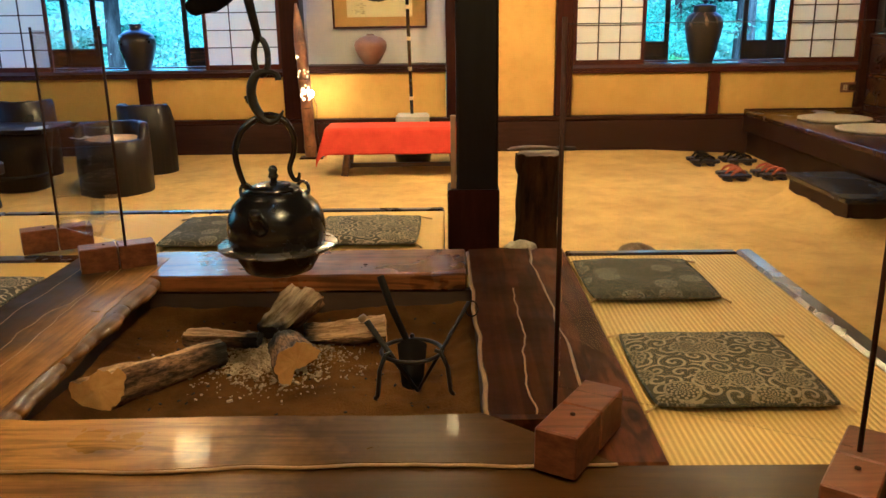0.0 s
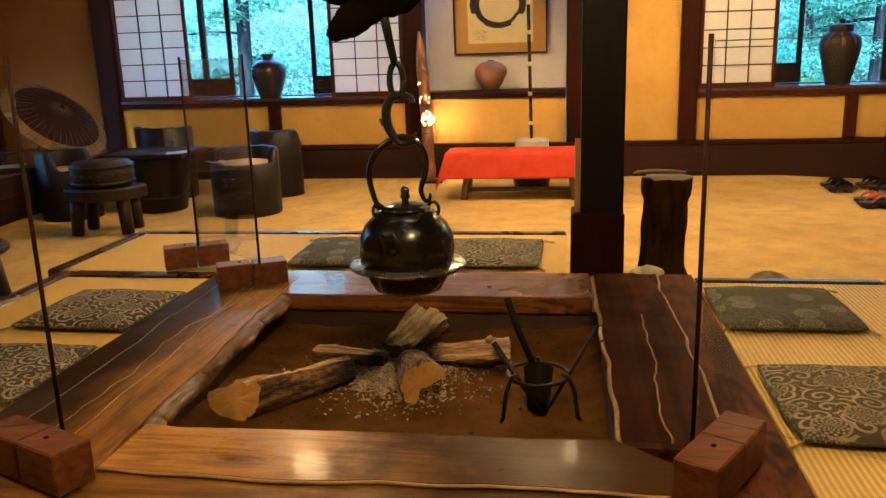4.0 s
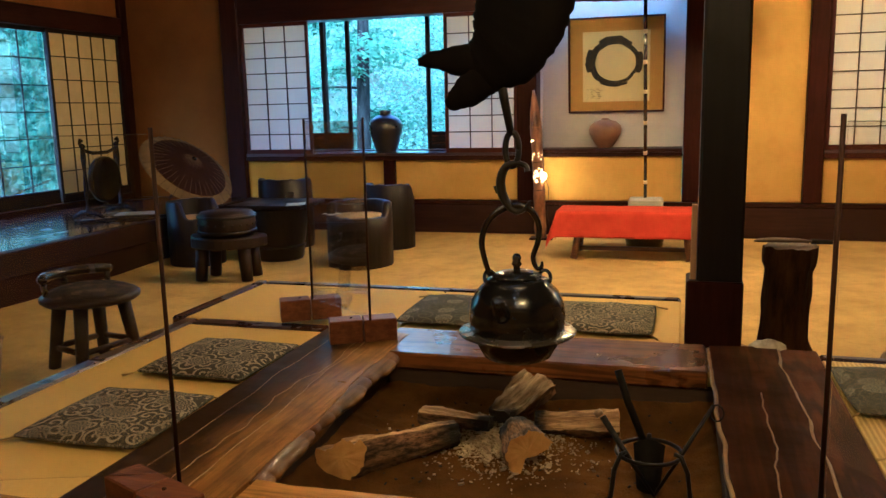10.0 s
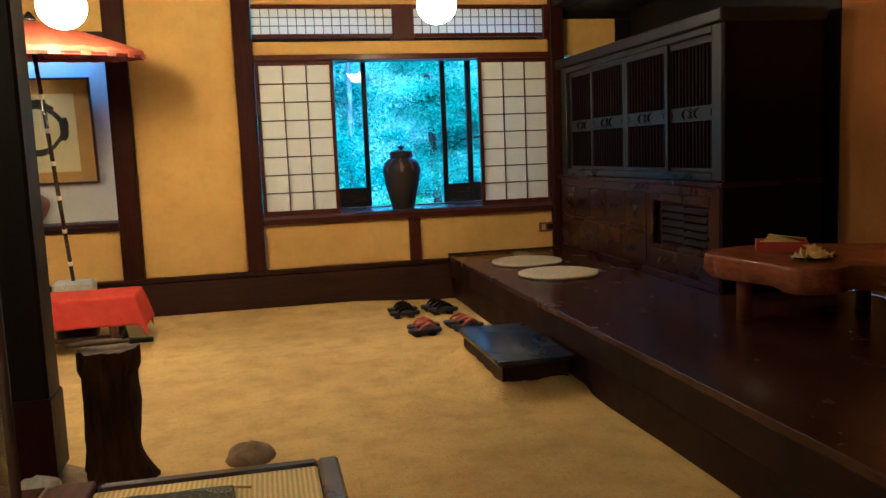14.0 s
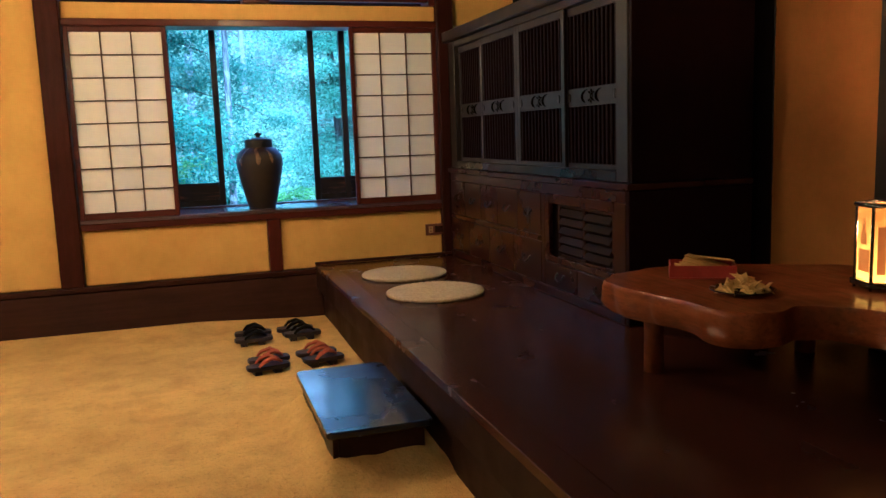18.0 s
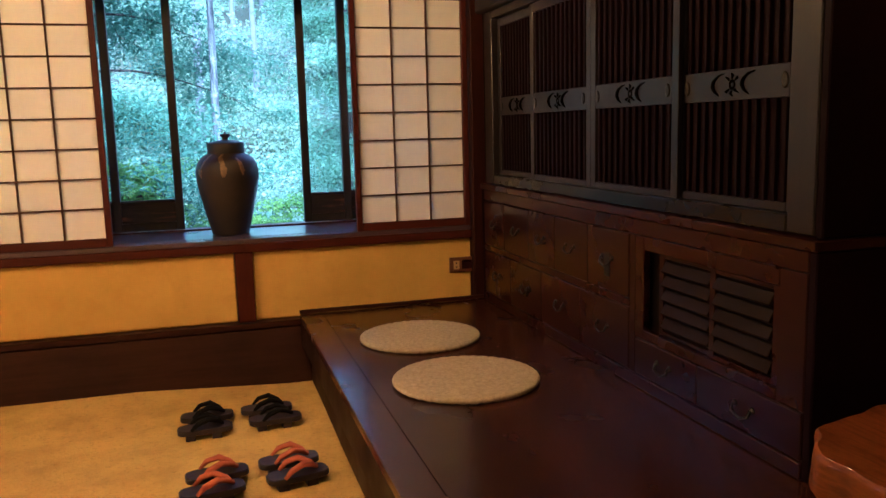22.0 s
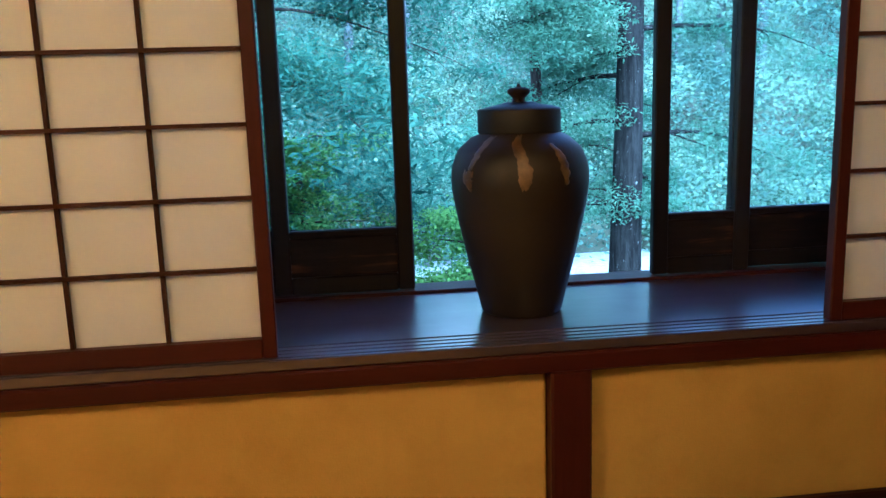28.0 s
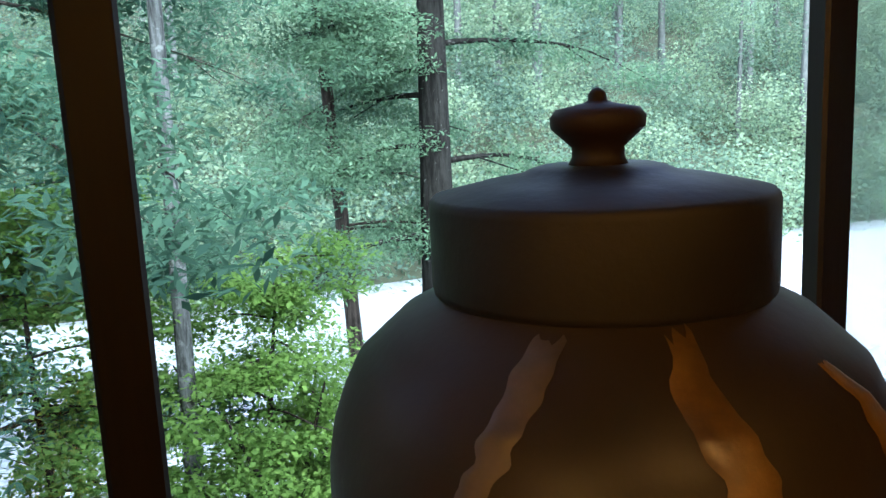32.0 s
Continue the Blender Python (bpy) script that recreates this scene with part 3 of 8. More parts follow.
def glazed_sash(x0, x1, y, z0=0.855, z1=2.32, stile=0.048, kick=0.163, label="dark weathered wooden sash with one pane and a kick board"):
    s = thing("window_sash", (0, 0, 0), 0, label, "window sash", "sliding sashes of the bay windows")
    d = 0.015
    part("stile", Mesh().box(x0, x0 + stile, y - d, y + d, z0, z1, 0.004), SASH, s)
    part("stile", Mesh().box(x1 - stile, x1, y - d, y + d, z0, z1, 0.004), SASH, s)
    part("bottom_rail", Mesh().box(x0 + stile, x1 - stile, y - d, y + d, z0, z0 + 0.05, 0.004), SASH, s)
    part("kick_board", Mesh().box(x0 + stile, x1 - stile, y - 0.006, y + 0.006, z0 + 0.05, z0 + kick, 0.002), KICK, s, "scuffed kick board")
    part("middle_rail", Mesh().box(x0 + stile, x1 - stile, y - d, y + d, z0 + kick, z0 + kick + 0.022, 0.004), SASH, s)
    part("top_rail", Mesh().box(x0 + stile, x1 - stile, y - d, y + d, z1 - 0.05, z1, 0.004), SASH, s)
    p = part("pane", Mesh().box(x0 + stile, x1 - stile, y - 0.002, y + 0.002, z0 + kick + 0.022, z1 - 0.05, 0.0005), GLASS, s, "clear window glass")
    p.visible_shadow = False
    return s


def bay(name, x0, x1, label, mat_front):
    """A deep bay: lining, sill board with sliding grooves, head and outer frame."""
    w = thing(name, (0, 0, 0), 0, label, "window", "", "structure")
    part("apron_rail", Mesh().box(x0, x1, 8.375, 8.47, 0.768, 0.815, 0.005), mat_front, w)
    m = Mesh()
    m.box(x0, x1, 8.383, 8.398, 0.816, 0.842, 0.003)
    for k in range(3):
        m.box(x0, x1, 8.402 + 0.026 * k, 8.402 + 0.026 * k + 0.022, 0.816, 0.842, 0.003)
        m.box(x0, x1, 8.395 + 0.026 * k, 8.405 + 0.026 * k, 0.816, 0.836, 0.001)
    m.box(x0, x1, 8.478, 8.915, 0.816, 0.843, 0.003)
    part("sill", m, SILL, w, "dark glossy sill board with sliding grooves")
    part("sill_track", Mesh().box(x0, x1, 8.917, 9.02, 0.80, 0.852, 0.003), RED_X, w)
    part("cheek", Mesh().box(x0 - 0.06, x0 - 0.001, YB + 0.001, 9.04, 0.70, 2.40, 0.004), DARK_Z, w)
    part("cheek", Mesh().box(x1 + 0.001, x1 + 0.06, YB + 0.001, 9.04, 0.70, 2.40, 0.004), DARK_Z, w)
    part("head", Mesh().box(x0, x1, YB + 0.001, 9.04, 2.325, 2.40, 0.004), DARK_X, w)
    part("apron", Mesh().box(x0, x1, YB + 0.002, 9.04, 0.60, 0.798, 0.004), DARK_X, w)
    return w


bay("window_1", -3.826, -0.874, "deep bay window with paper screens slid aside and a dark sill", DARK_X)
bay("window_2", 1.859, 4.531, "deep bay window with paper screens slid aside and a violet-tinted sill", RED_X)
shoji(1.862, 2.533, 0.842, 2.18, 8.424)
shoji(3.846, 4.530, 0.842, 2.18, 8.424)
shoji(-3.822, -3.05, 0.842, 2.188, 8.424)
shoji(-1.60, -0.876, 0.842, 2.188, 8.424)
shoji(1.862, 2.515, 0.842, 2.18, 8.455)
shoji(3.865, 4.530, 0.842, 2.18, 8.455)
for a, b, y in ((1.90, 2.535, 8.985), (2.488, 2.890, 8.948), (3.610, 3.915, 8.948), (3.868, 4.42, 8.985),
                (-3.82, -3.108, 8.985), (-3.16, -2.815, 8.948), (-1.955, -1.35, 8.948), (-1.60, -0.92, 8.985)):
    glazed_sash(a, b, y)


def transom(x0, x1, z0, z1, cols):
    t = thing("transom_screen", (0, 0, 0), 0, "narrow paper transom with a fine dark lattice", "transom screen", "paper transoms over the window")
    f = 0.034
    part("bottom_rail", Mesh().box(x0, x1, 8.385, 8.43, z0 - f, z0, 0.003), RED_X, t)
    part("top_rail", Mesh().box(x0, x1, 8.385, 8.43, z1, z1 + f, 0.003), RED_X, t)
    part("paper", Mesh().box(x0, x1, 8.415, 8.4165, z0, z1, 0.0003), PAPER, t, "white washi paper")
    lattice(t, x0, x1, z0, z1, 8.4145, cols, 3, KUMIKO, 0.006, 0.010)


transom(1.862, 3.075, 2.405, 2.62, 16)
transom(3.270, 4.475, 2.405, 2.62, 16)
board(north, "transom_post", 3.078, 3.267, 8.385, YB, 2.348, 2.657, RED_Z, 0.005)
board(north, "transom_jamb", 4.478, 4.532, 8.385, YB, 2.348, 2.657, RED_Z, 0.005)

# the west wall with its tall window, and the raised floor in front of it
west = wall("wall_west", "brown plaster wall with dark timber frame")
board(west, "plaster_panel", -5.45, -5.25, -3.2, 5.05, 0.3, TOP, SHADED_BROWN_PLASTER)
board(west, "plaster_panel", -5.45, -5.25, 5.05, 8.40, 2.32, TOP, SHADED_BROWN_PLASTER)
board(west, "lintel", -5.45, -5.20, 5.06, 8.35, 2.13, 2.318, DARK_Y, 0.006)
board(west, "base_beam", -5.45, -5.20, -3.2, 8.35, -0.02, 0.298, DARK_Y, 0.006)
board(west, "threshold", -5.45, -5.22, 5.06, 8.35, 0.30, 0.43, DARK_Y, 0.005)
board(west, "post", -5.44, -5.18, 4.90, 5.055, 0.372, TOP, DARK_Z, 0.006)
board(west, "corner_post", -5.40, -5.20, 8.30, 8.412, 0.372, TOP, DARK_Z, 0.006)


def west_screen(y0, y1, x, cols, rows, papered, label):
    s = thing("shoji_screen" if papered else "window_sash", (0, 0, 0), 0, label, "shoji screen" if papered else "window sash")
    z0, z1, st = 0.43, 2.13, 0.035
    for a, b in ((y0, y0 + st), (y1 - st, y1)):
        part("stile", Mesh().box(x - 0.014, x + 0.014, a, b, z0, z1, 0.003), SASH, s)
    for a, b in ((z0, z0 + (0.09 if papered else 0.14)), (z1 - 0.04, z1)):
        part("rail", Mesh().box(x - 0.013, x + 0.013, y0 + st, y1 - st, a, b, 0.003), SASH, s)
    lo, hi = z0 + (0.09 if papered else 0.14), z1 - 0.04
    if papered:
        part("paper", Mesh().box(x - 0.0015, x, y0 + st, y1 - st, lo, hi, 0.0003), YELLOW_PAPER, s, "yellow washi paper")
    else:
        p = part("pane", Mesh().box(x - 0.0025, x + 0.0005, y0 + st, y1 - st, lo, hi, 0.0005), GLASS, s, "clear window glass")
        p.visible_shadow = False
    for i in range(1, cols):
        y = y0 + st + (y1 - y0 - 2 * st) * i / cols
        part("muntin", Mesh().box(x + 0.001, x + 0.013, y - 0.005, y + 0.005, lo, hi, 0.001), SASH, s)
    for j in range(1, rows):
        z = lo + (hi - lo) * j / rows
        part("cross_bar", Mesh().box(x + 0.002, x + 0.014, y0 + st, y1 - st, z - 0.005, z + 0.005, 0.001), SASH, s)


west_screen(5.10, 6.22, -5.33, 4, 4, False, "tall glazed lattice sash with dark bars")
west_screen(6.18, 7.30, -5.30, 3, 6, False, "tall glazed lattice sash with dark bars")
west_screen(7.24, 8.29, -5.26, 5, 7, True, "tall yellow paper screen with dark lattice")

left_floor = thing("raised_floor_west", (0, 0, 0), 0, "low raised floor of dark glossy boards by the window", "raised floor", "", "structure")
for i in range(5):
    a = -5.20 + 0.28 * i
    part("floor_board", Mesh().box(a, a + 0.277, 2.6, 8.36, 0.345, 0.375, 0.0015), WEST_FLOOR, left_floor)
part("edge_beam", Mesh().box(-3.80, -3.70, 2.6, 8.36, 0.20, 0.376, 0.008), RISER, left_floor)
part("riser", Mesh().box(-3.79, -3.74, 2.6, 8.36, -0.02, 0.20, 0.004), DARK_Y, left_floor)

# remaining walls that close the room
south = wall("wall_south", "ochre plaster wall")
board(south, "plaster_panel", -5.45, 6.6, -3.2, -3.0, -0.05, TOP, PLASTER)
east = wall("wall_east", "ochre plaster wall with a dark post")
# east panels are darkened in colour for the shade under the soffit
board(east, "plaster_panel", 5.36, 5.56, 4.855, 5.553, 0.40, TOP, SHADED_AMBER_PLASTER)
# plain near-black panels close the wall behind and over the chest
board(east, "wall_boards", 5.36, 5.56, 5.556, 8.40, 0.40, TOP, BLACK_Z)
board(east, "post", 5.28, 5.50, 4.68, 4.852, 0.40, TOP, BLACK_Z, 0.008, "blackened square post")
board(east, "plaster_panel", 5.36, 5.56, -3.0, 4.677, 0.40, TOP, SHADED_AMBER_PLASTER)
board(north, "wall_boards", 4.668, 5.56, 8.425, YB, 2.533, TOP, BLACK_Z, 0.006)
board(north, "wall_boards", 5.203, 5.56, 8.42, YB, 0.40, 2.53, BLACK_Z, 0.006)

# the raised board floor on the east side
right_floor = thing("raised_floor_east", (0, 0, 0), 0, "raised floor of dark red-brown lacquered boards", "raised floor", "", "structure")
for i in range(5):
    a = 3.612 + 0.35 * i
    part("floor_board", Mesh().box(a, a + 0.35, -3.0, 8.368, 0.365, 0.400, 0.0001), FLOOR_WOOD, right_floor)
part("edge_board", Mesh().box(3.488, 3.6118, -3.0, 8.36, 0.362, 0.4004, 0.003), FLOOR_WOOD, right_floor, "worn edge board of the raised floor")
part("edge_beam", Mesh().box(3.492, 3.600, -3.0, 8.36, 0.215, 0.3615, 0.003), RISER, right_floor, "dark beam under the edge of the raised floor")
part("riser", Mesh().box(3.540, 3.58, -3.0, 8.36, -0.03, 0.214, 0.003), RISER, right_floor)
part("back_edge", Mesh().box(3.485, 4.60, 8.328, 8.349, 0.403, 0.424, 0.003), DARK_X, right_floor)


# ---- pendant lamps ----
GLOBE = glow("lit_opal_glass", (1.0, 0.55, 0.145), 14.0)
GLOBE_BRIGHT = glow("brightest_opal_glass", (1.0, 0.55, 0.145), 29.0)
# fill glow for two guessed lamps that no view shows
GLOBE_NEAR_FILL = glow("near_fill_opal_glass", (1.0, 0.55, 0.145), 17.0)
GLOBE_DIM_FILL = glow("dim_fill_opal_glass", (1.0, 0.55, 0.145), 6.0)


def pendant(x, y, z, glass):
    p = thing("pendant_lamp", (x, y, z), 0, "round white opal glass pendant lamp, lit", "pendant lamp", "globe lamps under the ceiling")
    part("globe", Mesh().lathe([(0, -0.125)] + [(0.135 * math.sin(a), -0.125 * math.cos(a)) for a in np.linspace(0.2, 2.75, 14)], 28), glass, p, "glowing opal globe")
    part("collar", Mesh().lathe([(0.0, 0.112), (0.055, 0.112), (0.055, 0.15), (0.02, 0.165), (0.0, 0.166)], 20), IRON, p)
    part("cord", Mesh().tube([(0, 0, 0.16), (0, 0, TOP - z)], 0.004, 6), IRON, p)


# the last two lamps are added out of view to brighten the hearth
for x, y, z, glass in ((0.80, 6.30, 2.26, GLOBE_BRIGHT), (3.10, 6.72, 2.345, GLOBE), (-1.26, 6.04, 2.37, GLOBE), (0.95, 1.55, 2.40, GLOBE_NEAR_FILL), (-1.35, 1.75, 2.42, GLOBE_DIM_FILL)):
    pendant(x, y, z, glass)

# ---- the sunken hearth and the matted seats round it ----
T = 0.24
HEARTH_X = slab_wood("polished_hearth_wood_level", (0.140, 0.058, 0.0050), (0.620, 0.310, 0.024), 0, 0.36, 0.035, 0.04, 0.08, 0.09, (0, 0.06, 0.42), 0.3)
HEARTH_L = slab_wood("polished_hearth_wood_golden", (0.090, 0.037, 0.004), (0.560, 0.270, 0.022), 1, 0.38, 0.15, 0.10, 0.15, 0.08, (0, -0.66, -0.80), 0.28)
HEARTH_Y = slab_wood("polished_hearth_wood_deep", (0.032, 0.0080, 0.0009), (0.118, 0.033, 0.0030), 1, 0.45, 0.015, 0.12, 0.15, 0.04)
HEARTH_FAR = slab_wood("polished_hearth_wood_far", (0.050, 0.018, 0.003), (0.230, 0.084, 0.008), 0, 0.3, 0.32, 0.08, 0.12, 0.2)
LIVE_GLOSS = slab_wood("rounded_golden_live_edge", (0.110, 0.046, 0.006), (0.50, 0.255, 0.028), 1, 0.36, 0.16, 0.16, 0.10, 0.1)
LIVE_EDGE = plain("pale_live_edge", (0.20, 0.105, 0.022), (0.42, 0.250, 0.062), 0.5, 12, 60, 0.3, coat=0.1)
MAT_X = tatami_material("rush_matting_ribbed", 0)
MAT_Y = tatami_material("rush_matting_fine", 1, (0.70, 0.445, 0.052), (0.58, 0.355, 0.036), 0.006)
BORDER = wood("dark_seat_border", (0.020, 0.010, 0.009), (0.060, 0.026, 0.018), 0.28, 1, 8, 0.12, coat=0.35)
BORDER_X = wood("dark_seat_border_level", (0.020, 0.010, 0.009), (0.060, 0.026, 0.018), 0.28, 0, 8, 0.12, coat=0.35)
BURL = plain("bleached_knotty_burl", (0.36, 0.29, 0.18), (0.66, 0.57, 0.40), 0.8, 22, 70, 0.9, 0.012)
PIT = wood("sooty_pit_board", (0.030, 0.015, 0.008), (0.075, 0.040, 0.020), 0.7, 0, 7)
SAND = plain("hearth_ash_sand", (0.060, 0.026, 0.0030), (0.158, 0.074, 0.0085), 0.95, 4, 110, 0.9, 0.010, Specular_IOR_Level=0.03)
BARK = plain("rough_bark", (0.010, 0.005, 0.002), (0.080, 0.032, 0.006), 0.9, 16, 70, 1.0, 0.022, stretch=(1, 1, 0.25), Specular_IOR_Level=0.1)
SPLIT = wood("split_firewood", (0.44, 0.205, 0.030), (0.66, 0.375, 0.070), 0.75, 0, 8, 0.5, spec=0.15)
CHAR = plain("charred_wood", (0.010, 0.008, 0.007), (0.030, 0.024, 0.020), 0.9, 18, 90, 0.8, 0.008)
ASH = plain("grey_wood_ash", (0.30, 0.215, 0.110), (0.56, 0.43, 0.24), 0.95, 20, 150, 0.6, 0.006)


def wavy(k, a, b, axis_lo, axis_hi, amount, n=40):
    """Points along one axis, straying from a straight line the way a live edge does."""
    return [(axis_lo + (axis_hi - axis_lo) * i / n, a + (b - a) * i / n + amount * (noise.noise(Vector((i * 0.13, k * 7.7, 0))) + 0.4 * noise.noise(Vector((i * 0.4, k * 3.1, 5))))) for i in range(n + 1)]


seat = thing("hearth_platform", (0, 0, 0), 0, "low timber platform with rush mats round an open hearth", "hearth platform", "", "structure")
for x0, x1, y0, y1 in ((-1.72, -0.56, 1.98, 4.96), (0.84, 2.02, 1.98, 4.08), (-0.56, 0.84, 1.98, 2.42), (-0.56, 0.66, 3.76, 4.96)):
    part("substructure", Mesh().box(x0, x1, y0, y1, -0.02, T - 0.055, 0.003), DARK_X, seat)
# hearth boards: far, left, right, near
part("hearth_board", Mesh().box(-0.60, 0.775, 3.705, 4.085, T - 0.05, T + 0.022, 0.008), HEARTH_FAR, seat, "polished dark brown hearth plank")
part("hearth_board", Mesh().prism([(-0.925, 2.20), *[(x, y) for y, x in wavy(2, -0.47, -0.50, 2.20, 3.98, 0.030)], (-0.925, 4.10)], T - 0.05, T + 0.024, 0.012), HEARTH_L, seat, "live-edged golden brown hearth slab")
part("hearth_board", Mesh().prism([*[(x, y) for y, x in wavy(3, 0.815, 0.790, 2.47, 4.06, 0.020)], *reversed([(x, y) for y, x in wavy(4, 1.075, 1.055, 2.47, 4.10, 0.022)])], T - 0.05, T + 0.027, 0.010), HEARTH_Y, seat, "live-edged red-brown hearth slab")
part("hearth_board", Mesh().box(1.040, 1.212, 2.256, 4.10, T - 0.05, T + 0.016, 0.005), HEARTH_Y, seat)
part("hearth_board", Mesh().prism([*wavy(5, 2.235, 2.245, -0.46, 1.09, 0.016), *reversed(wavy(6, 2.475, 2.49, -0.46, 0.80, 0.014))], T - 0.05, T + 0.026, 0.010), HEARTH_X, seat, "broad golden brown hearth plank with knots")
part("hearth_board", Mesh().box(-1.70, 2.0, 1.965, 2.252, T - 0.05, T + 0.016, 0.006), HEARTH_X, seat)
# sapwood lines along the live edges
for pts, r in (([(x, y, T + 0.019) for y, x in wavy(4, 1.078, 1.058, 2.47, 4.08, 0.022)], 0.007), ([(x, y, T + 0.022) for x, y in wavy(5, 2.232, 2.242, -0.45, 1.09, 0.016)], 0.006),
               ([(x + 0.09, y, T + 0.0272) for y, x in wavy(8, 0.83, 0.86, 2.48, 3.5, 0.018)], 0.0028), ([(x - 0.15, y, T + 0.0242) for y, x in wavy(2, -0.47, -0.50, 2.25, 3.9, 0.030)], 0.0022), ([(x - 0.21, y, T + 0.0242) for y, x in wavy(12, -0.47, -0.50, 2.30, 3.8, 0.045)], 0.0016), ([(x - 0.34, y, T + 0.0242) for y, x in wavy(15, -0.46, -0.51, 2.22, 4.0, 0.020)], 0.0014),
               ([(x, y, T + 0.016) for y, x in wavy(3, 0.812, 0.788, 2.49, 4.04, 0.020)], 0.010)):
    part("sapwood_edge", Mesh().tube(pts, r, 6, True, 0.6), LIVE_EDGE, seat, "pale sapwood edge")
rim = wavy(2, -0.492, -0.522, 2.47, 3.93, 0.030, 90)
part("sapwood_edge", Mesh().tube([(x, y, T - 0.005) for y, x in rim], [0.060 + 0.007 * noise.noise(Vector((y * 4, 3, 1))) + 0.002 * noise.noise(Vector((y * 11, 5, 1))) for y, x in rim], 20, True, 0.43), LIVE_GLOSS, seat, "rounded glossy live edge")
# inner faces of the pit
for x0, x1, y0, y1 in ((-0.56, -0.525, 2.42, 3.76), (0.80, 0.835, 2.42, 3.76), (-0.525, 0.80, 2.42, 2.45), (-0.525, 0.80, 3.722, 3.76)):
    part("pit_wall", Mesh().box(x0, x1, y0, y1, 0.0, T - 0.052, 0.003), PIT, seat)


def bed(u, v):
    x, y = -0.525 + 1.325 * u, 2.45 + 1.272 * v
    d = math.hypot(x - 0.08, y - 3.25)
    h = 0.085 + 0.03 * noise.noise(Vector((x * 3, y * 3, 1))) + 0.010 * noise.noise(Vector((x * 14, y * 14, 2))) + 0.004 * noise.noise(Vector((x * 40, y * 26, 7))) + 0.035 * math.exp(-(d / 0.2) ** 2)
    edge = min(u, 1 - u, v, 1 - v)
    return x, y, h + 0.035 * max(0, 1 - edge / 0.10) ** 1.6


part("sand_bed", Mesh().grid(90, 90, bed), SAND, seat, "dark brown raked ash sand")
for x0, x1, y0, y1 in ((1.218, 1.975, 2.256, 4.028), (-1.680, -0.930, 2.256, 4.005), (-1.780, -0.62, 4.115, 4.945), (-0.615, 0.675, 4.115, 4.945)):
    big = y1 - y0 > 1.0
    part("rush_mat", Mesh().box(x0, x1, y0, y1, T - 0.05, T, 0.006), MAT_X if x0 > 1 else MAT_Y, seat, "golden woven rush mat")
for x0, x1, y0, y1, m in ((1.980, 2.055, 1.965, 4.095, BORDER), (1.215, 1.978, 4.034, 4.095, BORDER_X), (-1.765, -1.684, 1.965, 4.10, BORDER), (-1.855, -1.784, 4.104, 5.02, BORDER),
                          (-1.78, 0.675, 4.950, 5.02, BORDER_X), (-1.68, -0.93, 4.010, 4.110, BORDER_X), (-0.925, -0.605, 4.09, 4.112, BORDER_X)):
    part("border_beam", Mesh().box(x0, x1, y0, y1, -0.02, T + 0.006, 0.012), m, seat, "dark rounded border beam")

# cushions
VINE_BIG = arabesque_material("black_and_cream_vine_cloth", (0.048, 0.039, 0.027), (0.40, 0.32, 0.20))
VINE_GREEN = arabesque_material("green_vine_cloth", (0.058, 0.048, 0.022), (0.36, 0.285, 0.15))
FLORAL = arabesque_material("dark_green_floral_cloth", (0.046, 0.043, 0.025), (0.34, 0.30, 0.19), 0.9, True)
CORD = plain("gold_cord", (0.35, 0.22, 0.05), (0.50, 0.34, 0.10), 0.8, 30)


def cushion(x0, x1, y0, y1, cloth, label, turn=0.0, high=0.05):
    w, d = (x1 - x0) / 2, (y1 - y0) / 2
    c = thing("floor_cushion", ((x0 + x1) / 2, (y0 + y1) / 2, T), turn, label, "floor cushion", "cushions round the hearth")

    def top(u, v, s):
        a, b = 2 * u - 1, 2 * v - 1
        puff = (1 - abs(a) ** 5) * (1 - abs(b) ** 5)
        pin = 1 - 0.035 * (abs(a * b)) ** 3
        sag = 0.006 * noise.noise(Vector((a * 2.2 + x0 * 5, b * 2.2 + y0 * 3, s)))
        z = high * 0.42 + s * high * (0.5 * puff ** 0.6) + (sag if s > 0 else 0)
        ex = 1.0 + 0.012 * math.sin(6 * a + 3 * x0) * (abs(b) ** 8)
        return a * w * pin, b * d * pin * ex, max(0.001, z)

    m = Mesh().grid(30, 30, lambda u, v: top(u, v, 1)).grid(14, 14, lambda u, v: top(u, v, -0.84))
    part("cover", m, cloth, c)
    rim = [top(u, 0, 0) for u in np.linspace(0, 1, 9)] + [top(1, v, 0) for v in np.linspace(0, 1, 9)] + [top(u, 1, 0) for u in np.linspace(1, 0, 9)] + [top(0, v, 0) for v in np.linspace(1, 0, 9)]
    part("seam", Mesh().tube(rim, 0.005, 6), FLORAL, c)
    for a, b in ((-1, -1), (1, -1), (1, 1), (-1, 1)):
        q = Vector((a * w * 0.965, b * d * 0.965, high * 0.42))
        e = 0.05 + 0.015 * math.sin(9 * a + 5 * b + x0 * 11)
        part("tassel", Mesh().tube([q, q + Vector((a * 0.02, b * 0.012, -0.008)), q + Vector((a * e, b * 0.02, -high * 0.42 + 0.004))], [0.003, 0.0035, 0.005], 6), CORD, c, "gold cord tassel")
    return c


cushion(1.245, 1.735, 2.53, 3.04, VINE_GREEN, "flat square cushion with cream vine pattern on dark green")
cushion(1.225, 1.695, 3.385, 3.88, FLORAL, "flat square cushion with faint flowers on dark green", 1.0)
cushion(-1.415, -0.935, 3.235, 3.72, VINE_BIG, "flat square cushion with cream arabesques on black", -1.5)
cushion(-1.395, -0.935, 2.58, 3.05, VINE_BIG, "flat square cushion with cream arabesques on black", 0.8)
